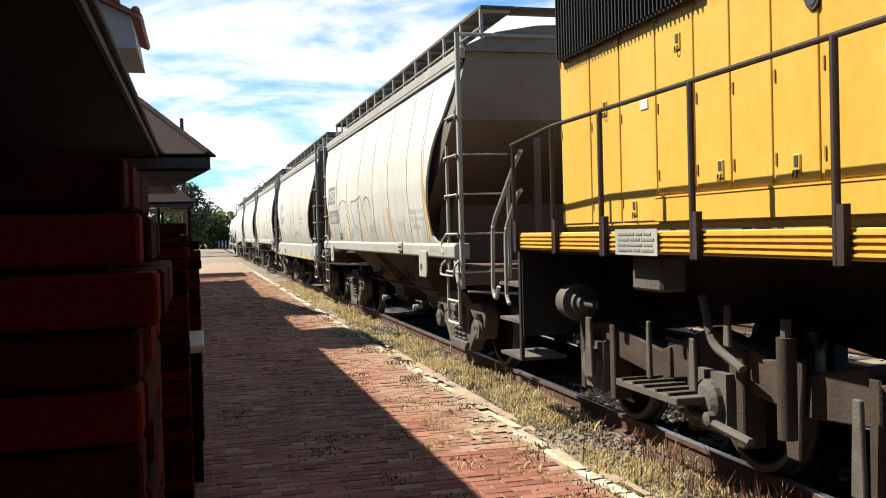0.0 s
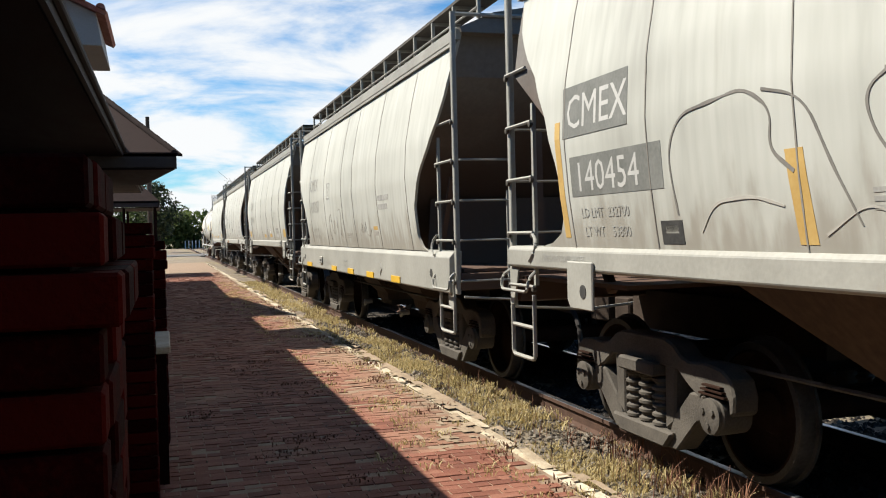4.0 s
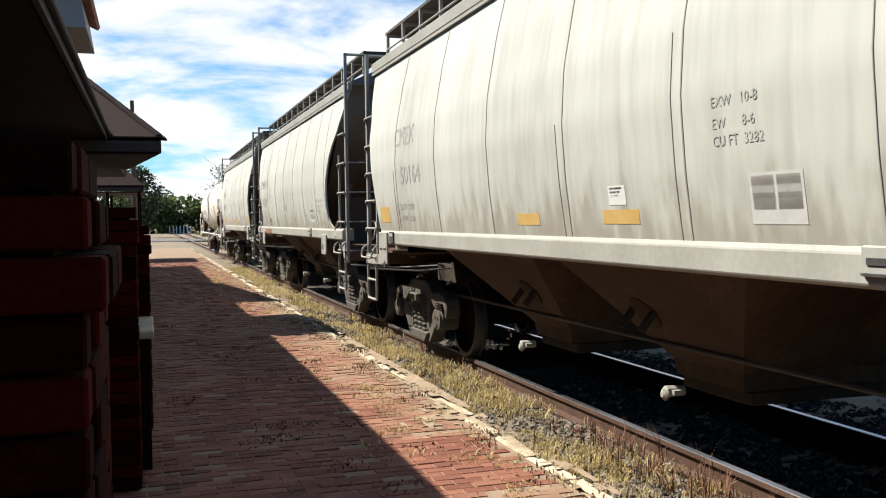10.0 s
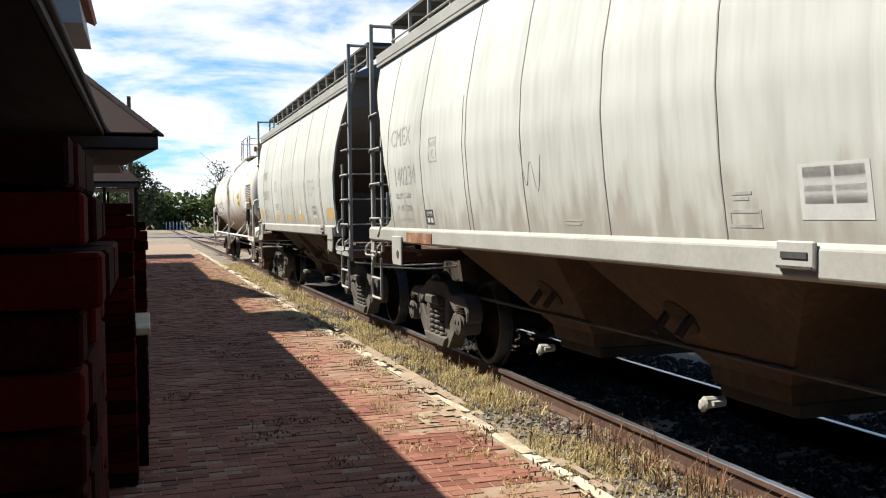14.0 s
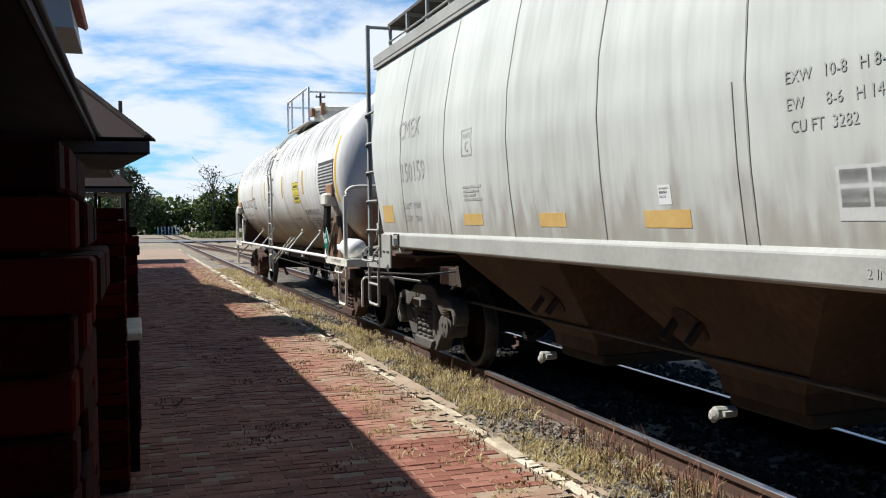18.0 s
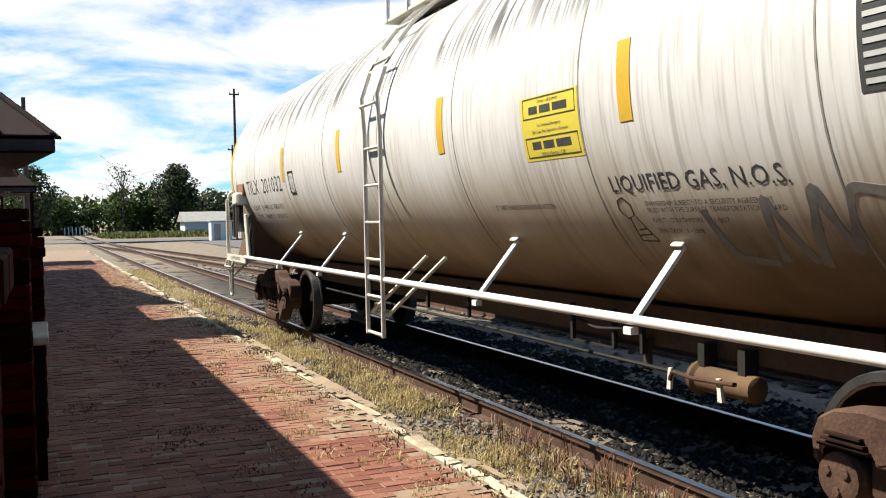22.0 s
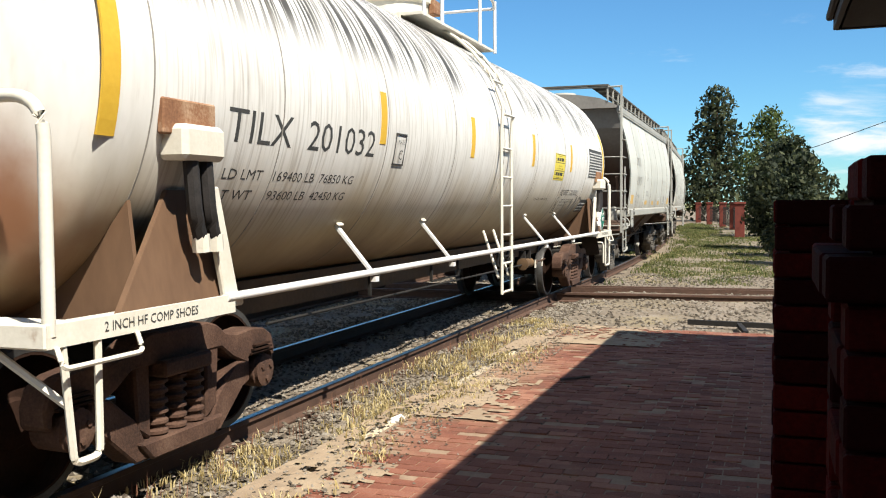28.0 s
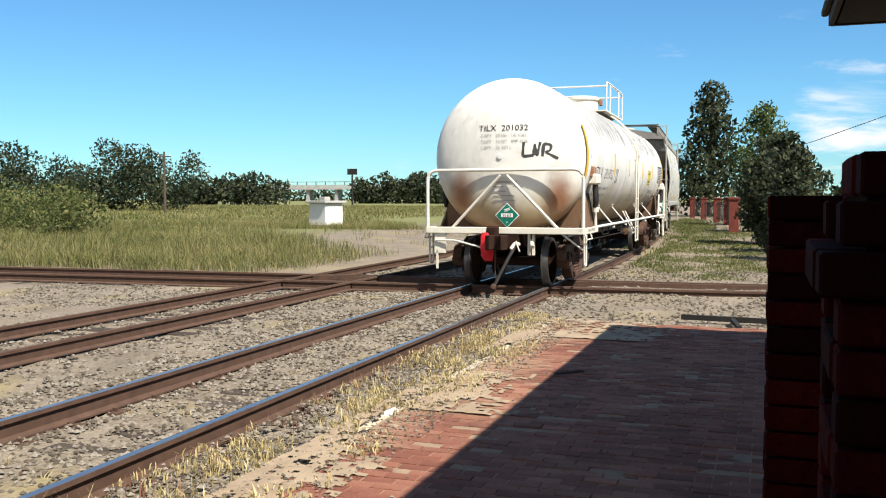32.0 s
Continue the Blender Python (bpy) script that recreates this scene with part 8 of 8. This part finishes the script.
for y0, w in ((4.45, 0.60), (1.57, 0.47), (0.09, 0.47), (-1.37, 0.46), (-2.9, 0.46)):
    plate("sill_patch", [(y0, 1.02), (y0 - w, 1.02), (y0 - w, 1.10), (y0, 1.10)], -1.556, -1.540, "x", "yellow", CARS[-1][0], "yellow reflector patch")
plate("stencil_diamond", [(-2.15, 1.17), (-2.25, 1.26), (-2.35, 1.17), (-2.25, 1.08)], -1.552, -1.540, "x", "ink_faded", CARS[-1][0])
plate("diamond_field", [(-2.165, 1.17), (-2.25, 1.245), (-2.335, 1.17), (-2.25, 1.095)], -1.555, -1.550, "x", "hop_trim", CARS[-1][0])
hopper(-42.81, -31.41, "streaked grey covered hopper car with tan patches", short=True, seams=(3.75, 2.2, 0.68, -0.85, -2.37, -3.88), rungs=SHORT_RUNGS, marks=(
    ("CMEX", 3.79, 2.50, 0.215, "ink_faded", 1.0), ("50164", 3.54, 2.06, 0.205, "ink_faded", 1.1), ("LD LMT  233700", 3.67, 1.775, 0.06, "ink_faded"), ("LT WT    52300", 3.67, 1.64, 0.06, "ink_faded"),
    ("EXW   10-8", -2.65, 2.21, 0.055, "ink_faded"), ("EW      8-6", -2.65, 2.10, 0.055, "ink_faded"), ("CU FT  3282", -2.65, 2.01, 0.055, "ink_faded"),
    ("PANEL", -1.46, 1.73, 0.22, "white", 0.12), ("BARS", -1.48, 1.84, 0.014, "ink", 0.16, 3),
    ("PANEL", -2.92, 1.61, 0.40, "ink_pale", 0.25), ("PANEL", -2.94, 1.68, 0.17, "graffiti_pale", 0.165), ("PANEL", -3.13, 1.68, 0.17, "graffiti_pale", 0.165),
    ("SILL", 3.62, 1.41, 0.03, "ink_faded", "2 INCH COMP SHOES"),
    ), stripes=((4.66, 1.62, 0.45, 0.19), (-1.35, 1.61, 0.47, 0.09), (0.13, 1.60, 0.45, 0.09), (-4.32, 1.61, 0.45, 0.19)))
hopper(-30.04, -18.49, "pale grey covered hopper car with stencilled data", seams=(4.45, 3.10, 1.64, 0.36, -0.96, -2.21, -3.54, -4.45), marks=(
    ("CMEX", 4.31, 2.455, 0.205, "ink_faded", 1.05), ("140234", 4.21, 2.01, 0.21, "ink_faded", 1.0), ("LD LMT  233200", 4.18, 1.86, 0.062, "ink_faded"), ("LT  WT    52800", 4.18, 1.72, 0.062, "ink_faded"),
    ("FRAME", 2.80, 2.20, 0.27, "ink_faded", 0.25), ("C", 2.70, 2.24, 0.09, "ink_faded"), ("PLATE", 2.76, 2.36, 0.05, "ink_faded"),
    ("EXW  10-8   H   9-3", -3.60, 1.97, 0.05, "ink_faded"), ("EW     8-6   H  15-0", -3.61, 1.88, 0.05, "ink_faded"), ("CU FT  3281", -3.63, 1.79, 0.05, "ink_faded"),
    ("PANEL", -2.80, 1.62, 0.44, "ink_pale", 0.25), ("PANEL", -2.83, 1.69, 0.18, "ink_faded", 0.165), ("PANEL", -3.03, 1.69, 0.18, "ink_faded", 0.165),
    ("3 INCH HF COMP SHOES", -3.65, 1.60, 0.04, "ink_faded"), ("2 INCH HF COMP SHOES", 4.17, 1.60, 0.035, "ink_faded"),
    ("FRAME", -2.25, 1.58, 0.26, "ink_faded", 0.09), ("BARS", -2.29, 1.76, 0.016, "ink_faded", 0.16, 2), ("BARS", -0.30, 1.62, 0.014, "graffiti_pale", 0.3, 2),
    ("PANEL", 3.08, 1.565, 0.26, "ink", 0.155), ("PANEL", 3.05, 1.655, 0.20, "ink_pale", 0.045), ("PANEL", 3.04, 1.585, 0.08, "ink_pale", 0.05), ("PANEL", 2.93, 1.585, 0.08, "ink_pale", 0.05),
    ("LOOP", 0, 0, 0.006, "graffiti_pale", [(0.40, 2.2), (0.30, 1.8), (0.21, 2.15), (0.10, 1.75), (0.01, 2.1)]),
    ))
plate("sill_patch", [(3.83, 1.36), (2.87, 1.36), (2.87, 1.47), (3.83, 1.47)], -1.552, -1.543, "x", "rust_paint", CARS[-1][0], "faded tan patch")
hopper(-17.14, -5.70, "pale grey covered hopper car with yellow patches", short=True, seams=(3.75, 2.24, 0.68, -0.82, -2.34, -3.86), rungs=SHORT_RUNGS, marks=(
    ("CMEX", 3.83, 2.54, 0.205, "ink_faded", 1.0), ("150159", 3.76, 2.075, 0.21, "ink_faded", 1.0), ("LD LMT  234000", 3.73, 1.79, 0.062, "ink_faded"), ("LT WT    52000", 3.73, 1.65, 0.062, "ink_faded"),
    ("FRAME", 1.74, 2.22, 0.27, "ink_faded", 0.24), ("C", 1.64, 2.26, 0.09, "ink_faded"), ("PLATE", 1.70, 2.375, 0.05, "ink_faded"), ("BARS", 1.77, 1.96, 0.022, "ink_faded", 0.46, 4),
    ("EXW   10-8   H 8-9", -2.62, 2.25, 0.055, "ink_faded"), ("EW      8-6   H 14-11", -2.62, 2.13, 0.055, "ink_faded"), ("CU FT  3282", -2.64, 2.03, 0.055, "ink_faded"),
    ("PANEL", -2.90, 1.635, 0.38, "ink_pale", 0.23), ("PANEL", -2.92, 1.69, 0.16, "ink_faded", 0.16), ("PANEL", -3.10, 1.69, 0.16, "ink_faded", 0.16),
    ("PANEL", -1.49, 1.73, 0.13, "white", 0.11), ("BARS", -1.50, 1.83, 0.014, "ink", 0.10, 3), ("SILL", -3.06, 1.40, 0.045, "ink_faded", "2 INCH COMP SHOES"),
    ), stripes=((4.68, 1.635, 0.45, 0.20), (1.84, 1.61, 0.48, 0.10), (0.18, 1.60, 0.44, 0.10), (-1.31, 1.60, 0.48, 0.10), (-4.29, 1.61, 0.45, 0.19)))
for owner in (CARS[-3][0], CARS[-1][0]):
    boxes("card_frame", [((-1.554, 4.12, 1.44), (0.012, 0.20, 0.13))], "ink", owner, "black routing card frame")
    boxes("card", [((-1.562, 4.12, 1.47), (0.006, 0.15, 0.04))], "hop_trim", owner)
tank_car()

# the near bricks of the platform
bm = bmesh.new(); add_box(bm, (0, 0, -0.025), (BW - 0.009, BD - 0.009, 0.05)); bmesh.ops.bevel(bm, geom=[e for e in bm.edges], offset=0.003, segments=1, affect="EDGES")
b0 = part("brick", bm, "paver_one", plat)
for k, (x, y, z) in enumerate(near_rows):
    o = b0 if k == 0 else new("brick", b0.data)
    o.parent = plat
    o.location = (x, y, z)
    o.rotation_euler = (rb.uniform(-0.01, 0.01), rb.uniform(-0.01, 0.01), rb.uniform(-0.01, 0.01))


def on_line(car, u, t):
    """The pose of a car whose middle is u along the train, on the curve of the line."""
    y = u + run(t)
    a = 5.6
    xa, xb = bend(y - a), bend(y + a)
    return pose(XC + (xa + xb) / 2, y, 0, 0, 0, math.degrees(math.atan2(xa - xb, 2 * a)))


def motions():
    for car, u in CARS:
        walk(car, [(t, on_line(car, u, t)) for t in range(0, 33)])
    for ax, y in WHEELSETS:
        walk(ax, [(t, Matrix.Translation((0, y, R_WHEEL)) @ Matrix.Rotation(-RUN[t] / R_WHEEL, 4, "X")) for t in RUN])


motions()
